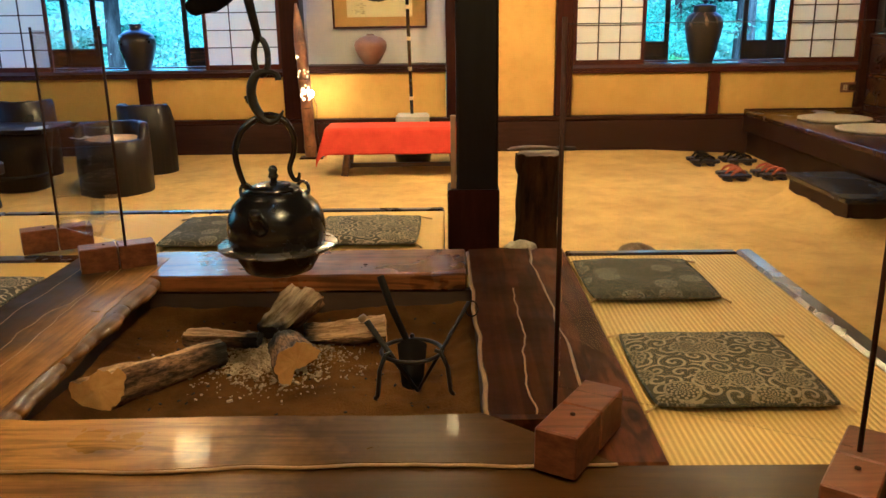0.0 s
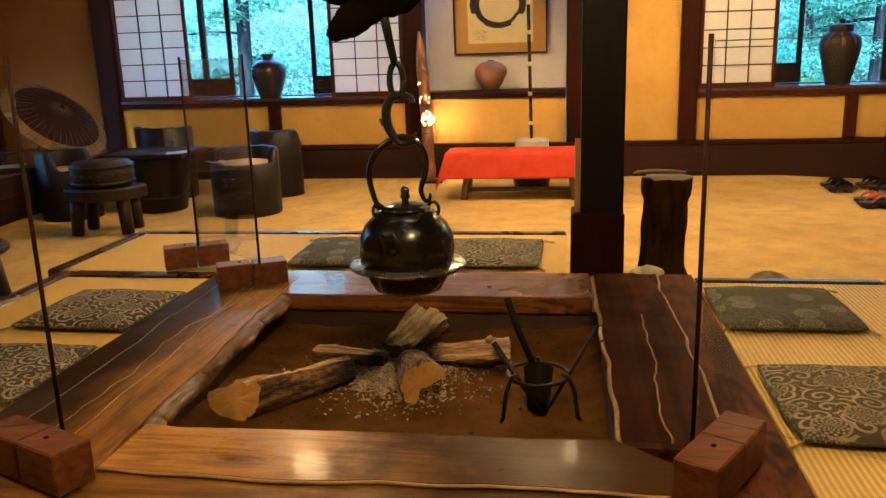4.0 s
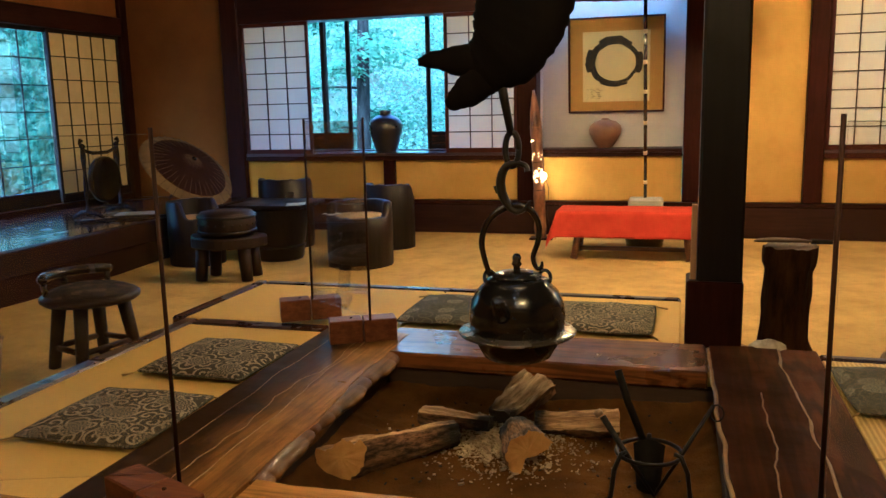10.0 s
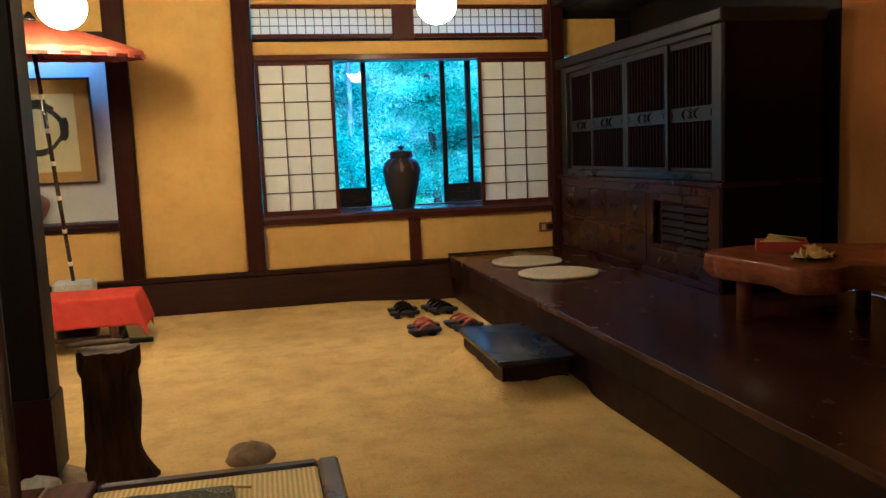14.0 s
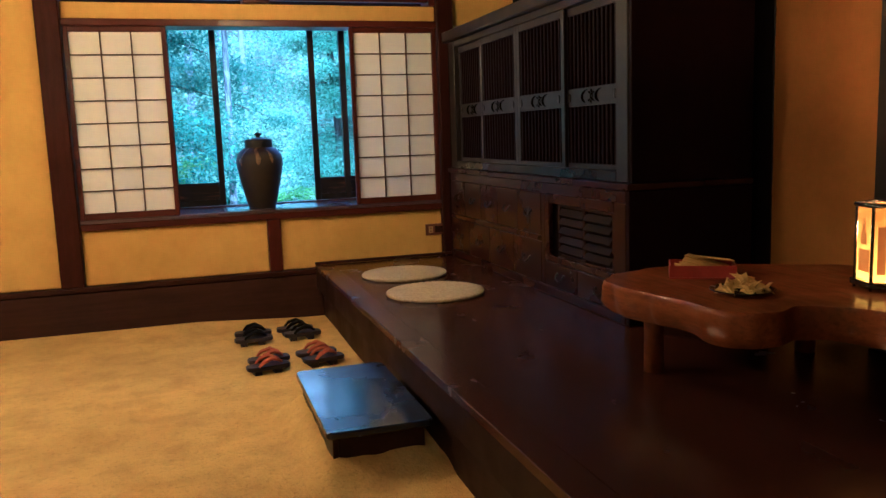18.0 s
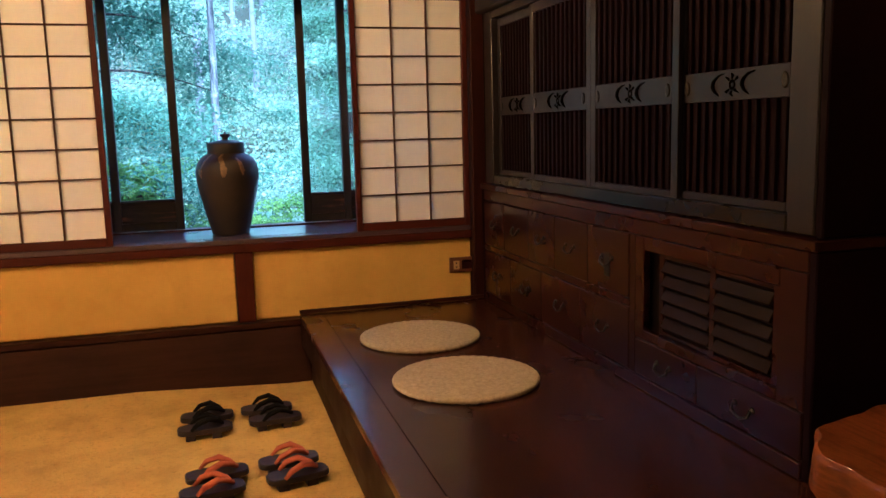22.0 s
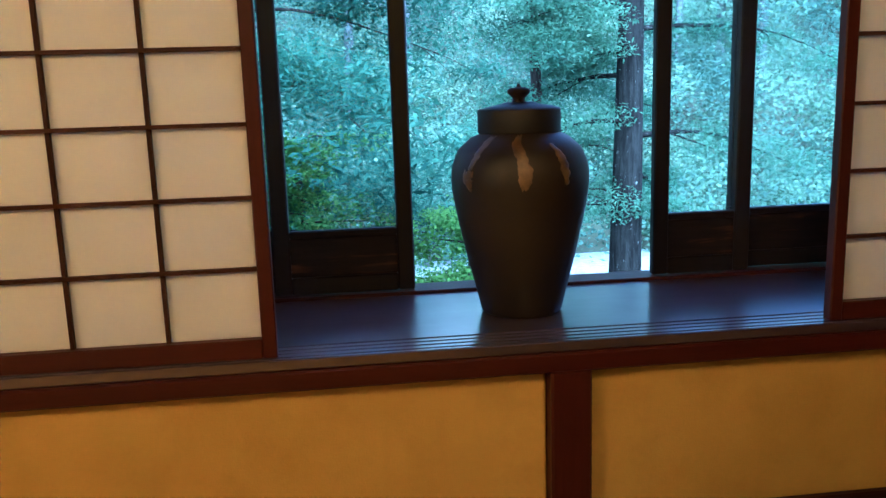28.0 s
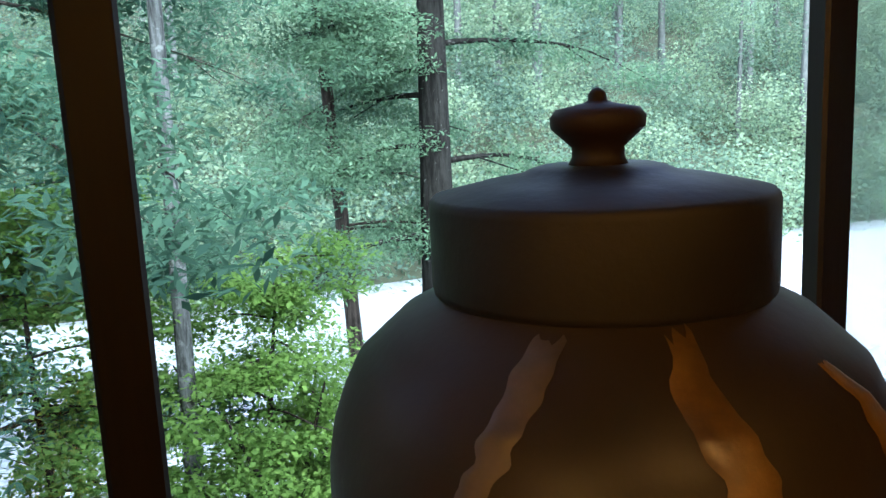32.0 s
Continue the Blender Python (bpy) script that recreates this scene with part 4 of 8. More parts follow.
cushion(-0.66, -0.13, 4.185, 4.76, FLORAL, "flat square cushion with faint flowers on dark green", 0.5)
cushion(0.06, 0.555, 4.185, 4.74, VINE_GREEN, "flat square cushion with cream vine pattern on grey green", -0.5)

# clear barriers: two rods in split wooden blocks with a clear sheet between them
BLOCK = wood("reddish_cedar_block", (0.075, 0.022, 0.0045), (0.215, 0.074, 0.015), 0.45, 0, 9, 0.4, coat=0.06, spec=0.25, figure=0.4)
ROD = plain("brown_steel_rod", (0.016, 0.006, 0.003), (0.036, 0.014, 0.007), 0.65, 30, 200, 0.1, Specular_IOR_Level=0.12)


SHEET_EDGE = plain("frosted_sheet_edge", (0.04, 0.03, 0.025), (0.07, 0.055, 0.045), 0.6, 30, Specular_IOR_Level=0.2)


def barrier(a, turn_a, b, turn_b, ra, rb, zb=T + 0.02):
    f = thing("clear_screen", (0, 0, 0), 0, "clear acrylic screen held by rods in two cedar blocks", "screen", "clear screens at the hearth corners")
    for (x, y), turn, (rx, ry) in ((a, turn_a, ra), (b, turn_b, rb)):
        m = pose(x, y, zb, 0, 0, turn)
        part("foot_block", Mesh().box(-0.148, -0.003, -0.05, 0.05, 0, 0.105, 0.004, m), BLOCK, f, "reddish cedar clamp block")
        part("foot_block", Mesh().box(0.003, 0.148, -0.05, 0.05, 0, 0.103, 0.004, m), BLOCK, f, "reddish cedar clamp block")
        part("rod", Mesh().tube([(rx, ry, zb + 0.02), (rx, ry, 1.24)], 0.0055, 10), ROD, f, "slim brown steel rod")
        part("peg", Mesh().lathe([(0, 0), (0.006, 0), (0.006, 0.004), (0, 0.005)], 10, m @ pose(-0.05, 0, 0.105)), ROD, f)
    va, vb = Vector((*ra, 0)), Vector((*rb, 0))
    d = (vb - va).normalized()
    n = Vector((-d.y, d.x, 0)) * 0.0015
    p, q = va + d * 0.009, vb - d * 0.009
    lo, hi = Vector((0, 0, zb + 0.11)), Vector((0, 0, 1.225))
    verts = [p - n + lo, q - n + lo, q + n + lo, p + n + lo, p - n + hi, q - n + hi, q + n + hi, p + n + hi]
    s = part("clear_sheet", Mesh().add(verts, [(0, 1, 5, 4), (1, 2, 6, 5), (2, 3, 7, 6), (3, 0, 4, 7), (4, 5, 6, 7), (0, 1, 2, 3)]), CLEAR, f, "clear acrylic sheet")
    s.visible_shadow = False
    part("sheet_edge", Mesh().tube([p + hi, q + hi], 0.0009, 4), SHEET_EDGE, f)


barrier((-1.09, 4.165), 31, (-0.685, 3.85), 28, (-1.065, 4.14), (-0.638, 3.825))
barrier((1.015, 2.315), 59, (1.545, 2.075), 55, (0.968, 2.415), (1.555, 2.105), T + 0.026)
barrier((-0.578, 2.200), 157, (-1.13, 2.06), 118, (-0.545, 2.26), (-1.13, 2.06), T + 0.024)

# firewood


def firewood_wood(name, dark, light, length, burnt, stretch, bump):
    """Bark or split timber with its grain along x, blackened towards one end."""
    k = Nodes(name)
    v = k.coords(stretch)
    n1, n2 = k.noise(v, 34, 5, 0.7), k.noise(v, 120, 4, 0.7)
    spot = k.noise(k.coords(), 14, 4, 0.6)
    x = k.node("SeparateXYZ", Vector=k.node("TexCoord").outputs["Object"]).outputs[0]
    c = k.mix(k.ramp(n1, 0.38, 0.62), dark, light)
    c = k.mix(k.math("MULTIPLY", k.ramp(n2, 0.48, 0.62), 0.7), c, tuple(0.5 * q for q in dark))
    edge = k.math("ADD", x, k.math("MULTIPLY", k.math("SUBTRACT", spot, 0.5), 0.5 * length))
    coal = k.node("MapRange", Value=edge, From_Min=length * (burnt - 0.12), From_Max=length * (burnt + 0.12)).outputs[0]
    c = k.mix(coal, c, (0.012, 0.010, 0.009))
    c = k.mix(k.math("MULTIPLY", coal, k.ramp(n2, 0.62, 0.72)), c, (0.30, 0.26, 0.21))
    return k.done(c, 0.85, k.bump(k.math("ADD", n1, k.math("MULTIPLY", n2, 0.4)), bump, 0.010))


def log(a, b, r0, r1, arc, heart, roll, label, burnt=0.75, cut=0.0, pale=((0.30, 0.165, 0.05), (0.66, 0.43, 0.17))):
    """A split log: a bark side over an arc, rough split faces meeting at the heart."""
    a, b = Vector(a), Vector(b)
    ln = (b - a).length
    d = (b - a) / ln
    side = Vector((0, 0, 1)).cross(d).normalized()
    up = d.cross(side)
    lg = thing("firewood_log", tuple(a), 0, label, "firewood", "firewood in the hearth")
    lg.matrix_basis = Matrix.Translation(a) @ Matrix((d, side, up)).transposed().to_4x4() @ pose(0, 0, 0, roll, 0, 0)
    n, rings, q = 30, 40, 12
    barks, faces_ = [], []
    for k in range(rings + 1):
        x, r = ln * k / rings, r0 + (r1 - r0) * k / rings
        ring = []
        for i in range(n + 1):
            w = radians(arc) * (i / n - 0.5)
            rr = r * (1 + 0.14 * noise.noise(Vector((x * 9, w * 2, a.x * 9))) - 0.16 * abs(noise.noise(Vector((x * 16, w * 6, a.y * 5)))) + 0.06 * noise.noise(Vector((x * 60, w * 16, 1))))
            ring.append(Vector((x + (0.006 * noise.noise(Vector((w * 3, k, 2))) if k in (0, rings) else 0), rr * math.sin(w), -rr * math.cos(w))))
        h = Vector((x, 0.1 * r * noise.noise(Vector((x * 6, a.x * 7, 0))), heart * r))
        flat = []
        for p0, p1 in ((ring[-1], h), (h, ring[0])):
            for i in range(q):
                p = p0.lerp(p1, i / q)
                f = 0 if i == 0 and p0 is ring[-1] else 1
                flat.append(p + Vector((0, 0, f * r * (0.26 * noise.noise(Vector((x * 7, p.y * 45, a.x * 3))) + 0.12 * noise.noise(Vector((x * 22, p.y * 150, a.y)))))))
        flat.append(ring[0])
        for p in ring + flat[1:-1]:
            p.x -= cut * p.y * (1 - k / rings) ** 2
        barks.append(ring)
        faces_.append(flat)

    def skin(rows):
        m = len(rows[0])
        return Mesh().add([v for r in rows for v in r], [(k * m + i, k * m + i + 1, (k + 1) * m + i + 1, (k + 1) * m + i) for k in range(len(rows) - 1) for i in range(m - 1)], True)

    part("bark", skin(barks), firewood_wood("log_bark", (0.030, 0.015, 0.007), (0.340, 0.190, 0.070), ln, burnt - 0.1, (0.25, 1, 1), 0.9), lg, "rough furrowed bark")
    part("split_face", skin(faces_), firewood_wood("log_heartwood", *pale, ln, burnt, (0.08, 1, 1), 0.6), lg, "pale split wood")
    for k, nm in ((0, "sawn_end"), (rings, "burnt_end")):
        out = barks[k] + faces_[k][1:-1]
        mid = sum(out, Vector()) / len(out)
        e = Mesh().add([*out, mid], [(i, (i + 1) % len(out), len(out)) for i in range(len(out))])
        part(nm, e, SPLIT if k == 0 else CHAR, lg)
    return lg


log((-0.40, 2.93, 0.150), (-0.09, 3.20, 0.158), 0.090, 0.064, 210, 0.40, -26, "split log with a pale sawn end, charred at the tip", 0.9, 0.75)
log((-0.25, 3.36, 0.150), (0.02, 3.33, 0.150), 0.054, 0.042, 190, 0.35, -10, "short split log with dark bark", 0.8)
log((0.145, 3.60, 0.215), (0.04, 3.39, 0.145), 0.084, 0.056, 210, 0.5, -10, "short thick weathered slab leaning on the ash heap", 0.85, 0.0, ((0.30, 0.21, 0.10), (0.54, 0.41, 0.22)))
log((0.47, 3.40, 0.160), (0.17, 3.38, 0.145), 0.062, 0.050, 180, 0.30, -20, "split log with a flaking pale face", 0.85)
log((0.205, 3.09, 0.140), (0.130, 3.235, 0.150), 0.086, 0.064, 215, 0.16, 140, "short wedge of split wood with a pale end", 0.8)

rng = random.Random(4)
ashes = Mesh()
for _ in range(3400):
    a, r = rng.random() * 6.283, abs(rng.gauss(0, 0.115))
    x, y = 0.07 + r * math.cos(a) * 1.25, 3.24 + r * math.sin(a)
    u, v = (x + 0.525) / 1.325, (y - 2.45) / 1.272
    if 0.03 < u < 0.97 and 0.03 < v < 0.97:
        z = bed(u, v)[2]
        s = rng.uniform(0.0012, 0.0062) * (1.9 if rng.random() < 0.10 else 1)
        ashes.box(-s, s, -s * rng.uniform(0.3, 0.9), s * 0.6, -s * 0.3, s * 0.4, 0.001, pose(x, y, z + 0.003, rng.uniform(-40, 40), rng.uniform(-40, 40), rng.uniform(0, 360)))
solid("ash_heap", ashes, ASH, "pale flakes of wood ash on the hearth sand", "ash", "stuff")

crumbs = Mesh()
for _ in range(170):
    u, v = rng.uniform(0.04, 0.96), rng.uniform(0.04, 0.96)
    x, y, z = bed(u, v)
    s = rng.uniform(0.002, 0.0065)
    crumbs.box(-s, s, -s * rng.uniform(0.3, 0.9), s * 0.6, -s * 0.3, s * 0.5, 0.001, pose(x, y, z + 0.002, rng.uniform(-40, 40), rng.uniform(-40, 40), rng.uniform(0, 360)))
solid("charcoal_crumbs", crumbs, CHAR, "black crumbs of charcoal scattered on the hearth sand", "charcoal", "stuff")

# iron trivet holding a fire shovel and tongs
TX, TY = 0.585, 3.03
trivet = thing("iron_trivet", (TX, TY, 0.10), 0, "black iron ring trivet standing in the hearth ash", "trivet")
ringz = 0.115
part("ring", Mesh().tube([(0.098 * math.cos(a), 0.098 * math.sin(a), ringz) for a in np.linspace(0, 2 * math.pi, 33)], 0.0065, 8), IRON, trivet)
for a in (-2.45, -0.45, 1.6):
    c, s = math.cos(a), math.sin(a)
    part("leg", Mesh().tube([(0.085 * c, 0.085 * s, ringz + 0.015), (0.105 * c, 0.105 * s, ringz + 0.012), (0.128 * c, 0.128 * s, ringz - 0.035), (0.138 * c, 0.138 * s, 0.0), (0.150 * c, 0.150 * s, -0.012)], 0.007, 8), IRON, trivet)
SOOT_IRON = plain("sooty_sheet_iron", (0.0035, 0.003, 0.003), (0.010, 0.008, 0.007), 0.75, 14, 120, 0.4, 0.002, Specular_IOR_Level=0.2)
shovel = thing("fire_shovel", (TX, TY, 0.11), 0, "black iron fire shovel leaning in the trivet", "shovel")
blade = Mesh()
for s in (0.0, 0.003):
    blade.grid(12, 10, lambda u, v: ((0.034 + 0.014 * v) * (2 * u - 1), -0.02 + 0.045 * v - 0.030 * (1 - (2 * u - 1) ** 2) - s, -0.01 + 0.125 * v + 0.03 * v * (1 - (2 * u - 1) ** 2) + s))
part("pan", blade, SOOT_IRON, shovel)
part("handle", Mesh().tube([(-0.015, 0.07, 0.10), (-0.07, 0.10, 0.22), (-0.105, 0.12, 0.32)], [0.011, 0.012, 0.013], 10), SOOT_IRON, shovel)
tongs = thing("fire_tongs", (TX, TY, 0.10), 0, "pair of slim iron fire tongs with a ring", "tongs")
part("prong", Mesh().tube([(0.02, -0.06, 0.0), (-0.05, -0.05, 0.10), (-0.14, -0.02, 0.225)], [0.005, 0.008, 0.011], 8), IRON, tongs)
part("prong", Mesh().tube([(0.02, -0.055, 0.0), (0.10, -0.02, 0.13), (0.185, 0.03, 0.268)], [0.005, 0.006, 0.006], 8), IRON, tongs)
part("ring", Mesh().tube([(0.195 + 0.020 * math.cos(a), 0.03, 0.245 + 0.026 * math.sin(a)) for a in np.linspace(0, 2 * math.pi, 17)], 0.0025, 6), IRON, tongs)
part("cap", Mesh().lathe([(0, 0), (0.014, 0.004), (0.013, 0.02), (0, 0.024)], 12, pose(-0.145, -0.02, 0.225, 0, -40, 0)), plain("worn_brass", (0.30, 0.20, 0.10), (0.42, 0.30, 0.16), 0.35, 30, metal=0.8), tongs, "worn brass cap")


def along_curve(points, radii, steps=6, knobbly=0.03):
    """A smooth line and its radii through the points."""
    out, rad, m = [], [], len(points)
    for i in range(m - 1):
        p = [Vector(points[max(0, min(m - 1, i + q))]) for q in (-1, 0, 1, 2)]
        for s in range(steps + (1 if i == m - 2 else 0)):
            f = s / steps
            out.append(0.5 * (2 * p[1] + (p[2] - p[0]) * f + (2 * p[0] - 5 * p[1] + 4 * p[2] - p[3]) * f * f + (3 * p[1] - p[0] - 3 * p[2] + p[3]) * f ** 3))
            rad.append(max(0.003, radii[i] + (radii[i + 1] - radii[i]) * f * f * (3 - 2 * f)) * (1 + knobbly * math.sin(2.6 * (i * steps + s))))
    return out, rad


# kettle on its pot hook
KX, KY = 0.172, 3.05
KETTLE = plain("black_cast_iron", (0.005, 0.005, 0.006), (0.013, 0.012, 0.012), 0.22, 9, 120, 0.25, 0.002, metal=0.2, coat=0.25)
FLANGE = plain("worn_bright_flange", (0.10, 0.09, 0.08), (0.24, 0.21, 0.18), 0.25, 10, metal=0.8)
kettle = thing("iron_kettle", (KX, KY, 0.0), 0, "black cast iron kettle with a wide flange hanging on a hook", "kettle")
part("body", Mesh().lathe([(0, 0.478), (0.07, 0.479), (0.105, 0.492), (0.128, 0.53), (0.136, 0.565), (0.150, 0.585), (0.152, 0.63), (0.147, 0.665), (0.130, 0.70), (0.108, 0.722), (0.100, 0.728), (0.098, 0.738), (0.080, 0.744), (0, 0.744)], 48), KETTLE, kettle)
part("flange", Mesh().lathe([(0.135, 0.562), (0.182, 0.566), (0.186, 0.571), (0.182, 0.575), (0.140, 0.580)], 48), FLANGE, kettle, "worn metal flange")
lid = part("lid", Mesh().lathe([(0, 0.745), (0.078, 0.745), (0.079, 0.752), (0.055, 0.762), (0.022, 0.768), (0, 0.768)], 36), KETTLE, kettle)
part("knob", Mesh().lathe([(0, 0.766), (0.012, 0.768), (0.010, 0.776), (0.017, 0.786), (0.012, 0.797), (0.015, 0.806), (0.009, 0.818), (0, 0.820)], 14), KETTLE, lid, "small figure knob")
part("spout", Mesh().tube([(-0.015, -0.120, 0.648), (-0.019, -0.148, 0.664), (-0.022, -0.168, 0.690), (-0.024, -0.182, 0.712)], [0.034, 0.027, 0.021, 0.017], 16), KETTLE, kettle)
for sx, sy in ((-0.082, -0.02), (0.085, 0.02)):
    part("lug", Mesh().tube([(sx + 0.018 * math.cos(a), sy, 0.742 + 0.024 * math.sin(a)) for a in np.linspace(0, 2 * math.pi, 15)], 0.006, 8), KETTLE, kettle)
handle = [(-0.080, -0.02, 0.748), (-0.098, -0.018, 0.80), (-0.108, -0.012, 0.86), (-0.088, -0.006, 0.92), (-0.045, 0.0, 0.958), (0.0, 0.0, 0.970), (0.045, 0.002, 0.955), (0.068, 0.006, 0.91), (0.066, 0.012, 0.86), (0.048, 0.018, 0.805), (0.060, 0.022, 0.770), (0.074, 0.022, 0.775), (0.076, 0.022, 0.792)]
part("handle", Mesh().tube(*along_curve(handle, [0.008, 0.009, 0.010, 0.010, 0.011, 0.012, 0.010, 0.009, 0.009, 0.008, 0.007, 0.006, 0.004], 5, 0.0), 12), KETTLE, kettle, "curved iron bail handle")

CARVED = wood("black_carved_wood", (0.002, 0.0016, 0.0016), (0.006, 0.0045, 0.004), 0.7, 2, 9, 0.5, spec=0.06)
hook = thing("pot_hook", (KX, KY, 0.0), 0, "adjustable iron pot hook with a carved black wooden fish", "pot hook")
part("hook", Mesh().tube(*along_curve([(0.035, 0, 1.075), (0.030, 0, 1.092), (0.0, 0, 1.100), (-0.030, 0, 1.090), (-0.047, 0, 1.055), (-0.045, 0, 1.01), (-0.025, 0, 0.972), (0.0, 0, 0.952), (0.028, 0, 0.962), (0.044, 0, 0.985)], [0.014, 0.012, 0.013, 0.018, 0.021, 0.021, 0.019, 0.016, 0.012, 0.004], 5, 0.0), 12, True, 0.7), IRON, hook)
part("hook_curl", Mesh().tube([(-0.044, 0, 1.02), (-0.062, 0, 1.012), (-0.066, 0, 1.026), (-0.056, 0, 1.03)], [0.008, 0.007, 0.007, 0.004], 8), IRON, hook)
part("link", Mesh().tube([(-0.012 + 0.021 * math.cos(a), 0, 1.142 + 0.052 * math.sin(a)) for a in np.linspace(0, 2 * math.pi, 21)], 0.0095, 8), IRON, hook)
part("rod", Mesh().tube([(-0.014, 0, 1.185), (-0.036, 0, 1.30), (-0.055, 0, 1.42)], [0.011, 0.014, 0.014], 10), IRON, hook)


fish = Mesh()
fish.tube(*along_curve([(-0.12, 0, 1.365), (-0.06, 0, 1.395), (0.0, 0, 1.445), (0.045, 0, 1.53), (0.085, 0, 1.63), (0.125, 0, 1.74), (0.155, 0, 1.85), (0.18, 0, 1.95), (0.20, 0, 2.03), (0.24, 0, 2.12)], [0.006, 0.040, 0.056, 0.063, 0.062, 0.053, 0.040, 0.028, 0.032, 0.040]), 24, True, 2.25)
fish.tube(*along_curve([(-0.275, 0.0, 1.412), (-0.22, 0, 1.418), (-0.14, 0, 1.412), (-0.05, 0, 1.41)], [0.006, 0.014, 0.024, 0.036]), 14, True, 2.0)
fish.tube(*along_curve([(-0.19, 0.0, 1.288), (-0.165, 0, 1.292), (-0.11, 0, 1.325), (-0.05, 0, 1.38)], [0.005, 0.016, 0.026, 0.034]), 14, True, 2.0)
fish.tube(*along_curve([(0.10, 0.0, 1.47), (0.135, 0, 1.45), (0.17, 0, 1.475)], [0.015, 0.010, 0.003]), 10, True, 2.0)
fish.v = [(x - 0.030 - 0.02 * max(0.0, z - 1.5), y, z) for x, y, z in fish.v]
part("carved_fish", fish, CARVED, hook, "black carved wooden fish")
part("pole", Mesh().tube([(-0.055, 0.0, 1.40), (-0.058, 0, 2.2), (-0.05, 0, TOP - 0.01)], 0.016, 12), CARVED, hook)

# the great post beside the hearth, and the stump behind it
post = thing("hearth_post", (0.855, 4.725, 0.0), 0, "massive blackened square post on a stone footing", "post", "", "structure")
part("shaft", Mesh().box(-0.112, 0.097, -0.095, 0.100, 0.085, TOP, 0.012), BLACK_Z, post)
part("cladding", Mesh().box(-0.160, 0.104, -0.110, 0.112, 0.086, 0.42, 0.008), DARK_Z, post, "dark board cladding at the foot")
part("batten", Mesh().box(-0.142, -0.115, -0.075, -0.030, 0.422, 0.79, 0.003), wood("bare_pine_batten", (0.32, 0.20, 0.09), (0.44, 0.29, 0.14), 0.6, 2, 10), post, "bare pine batten")
STONE = plain("grey_brown_stone", (0.17, 0.105, 0.045), (0.33, 0.225, 0.115), 0.9, 9, 60, 0.9, 0.014, Specular_IOR_Level=0.15)


def boulder(m, rx, ry, h, seed, n=20):
    prof = np.linspace(0, math.pi / 2, 8)
    verts, faces = [], []
    for j, p in enumerate(prof):
        for i in range(n):
            a = 2 * math.pi * i / n
            k = 1 + 0.22 * noise.noise(Vector((2 * math.cos(a), 2 * math.sin(a), seed + 1.2 * p)))
            verts.append((rx * k * math.cos(a) * math.cos(p), ry * k * math.sin(a) * math.cos(p), h * k * math.sin(p) - 0.01))
    for j in range(7):
        for i in range(n):
            faces.append((j * n + i, j * n + (i + 1) % n, (j + 1) * n + (i + 1) % n, (j + 1) * n + i))
    faces.append(tuple(range(7 * n, 8 * n)))
    return m.add(verts, faces, True)


part("burl", Mesh().add([(x + 1.02, y + 4.10, z + T + 0.012) for x, y, z in boulder(Mesh(), 0.072, 0.046, 0.052, 2.0).v], boulder(Mesh(), 0.072, 0.046, 0.052, 2.0).f, True), BURL, seat, "pale knotted burl")
part("footing_stone", boulder(Mesh(), 0.24, 0.22, 0.10, 3.0), STONE, post, "rough footing stone")
solid("floor_stone", boulder(Mesh(), 0.112, 0.11, 0.082, 8.0), STONE, "rounded brown stone sunk in the earth floor", "stone", at=(1.715, 4.83, 0.0))

STUMP_TOP = plain("weathered_end_grain", (0.085, 0.048, 0.024), (0.170, 0.100, 0.050), 0.8, 14, 70, 0.5, 0.004)
stump = thing("tree_stump", (1.162, 4.745, 0.0), 0, "weathered tree stump with dark bark standing on the earth", "tree stump")
stump.matrix_basis = pose(1.162, 4.745, 0.0) @ Matrix.Diagonal((0.95, 0.95, 1.07, 1.0))
m, n = Mesh(), 72
rows = [0, 0.02, 0.05, 0.08, 0.11, 0.14, 0.17, 0.20, 0.23, 0.26, 0.29, 0.32, 0.35, 0.38, 0.41, 0.44, 0.47, 0.50, 0.525, 0.54, 0.548]
verts = []
for j, z in enumerate(rows):
    for i in range(n):
        a = 2 * math.pi * i / n
        r = 0.114 + (0.048 + 0.03 * math.sin(3 * a + 1)) * max(0, 1 - z / 0.17) ** 2 + 0.012 * (z > 0.45)
        r *= 1 + 0.13 * noise.noise(Vector((1.6 * math.cos(a), 1.6 * math.sin(a), z * 1.5))) + 0.06 * noise.noise(Vector((7 * math.cos(a), 7 * math.sin(a), z * 1.6))) + 0.06 * abs(noise.noise(Vector((13 * math.cos(a), 13 * math.sin(a), z * 9)))) + 0.09 * noise.noise(Vector((2.6 * math.cos(a), 2.6 * math.sin(a), z * 8)))
        verts.append((r * math.cos(a) + 0.03 * z, r * math.sin(a), z + (0.016 * noise.noise(Vector((3 * math.cos(a), 3 * math.sin(a), 7))) if z > 0.53 else 0)))
m.add(verts, [(j * n + i, j * n + (i + 1) % n, (j + 1) * n + (i + 1) % n, (j + 1) * n + i) for j in range(len(rows) - 1) for i in range(n)], True)
part("bark", m, BARK, stump)
part("sawn_top", Mesh().add(verts[-n:], [tuple(range(n))]), STUMP_TOP, stump, "dull sawn top")
mallet = thing("wooden_paddle", (1.195, 4.735, 0.595), 2, "wooden paddle with a dark corded grip lying on a stump", "paddle")
part("head", Mesh().tube([(-0.19, 0, 0.012), (-0.17, 0, 0.016), (-0.10, 0, 0.02), (0.0, 0, 0.018), (0.07, 0, 0.014)], [0.008, 0.026, 0.034, 0.030, 0.014], 14, True, 0.35), STUMP_TOP, mallet)
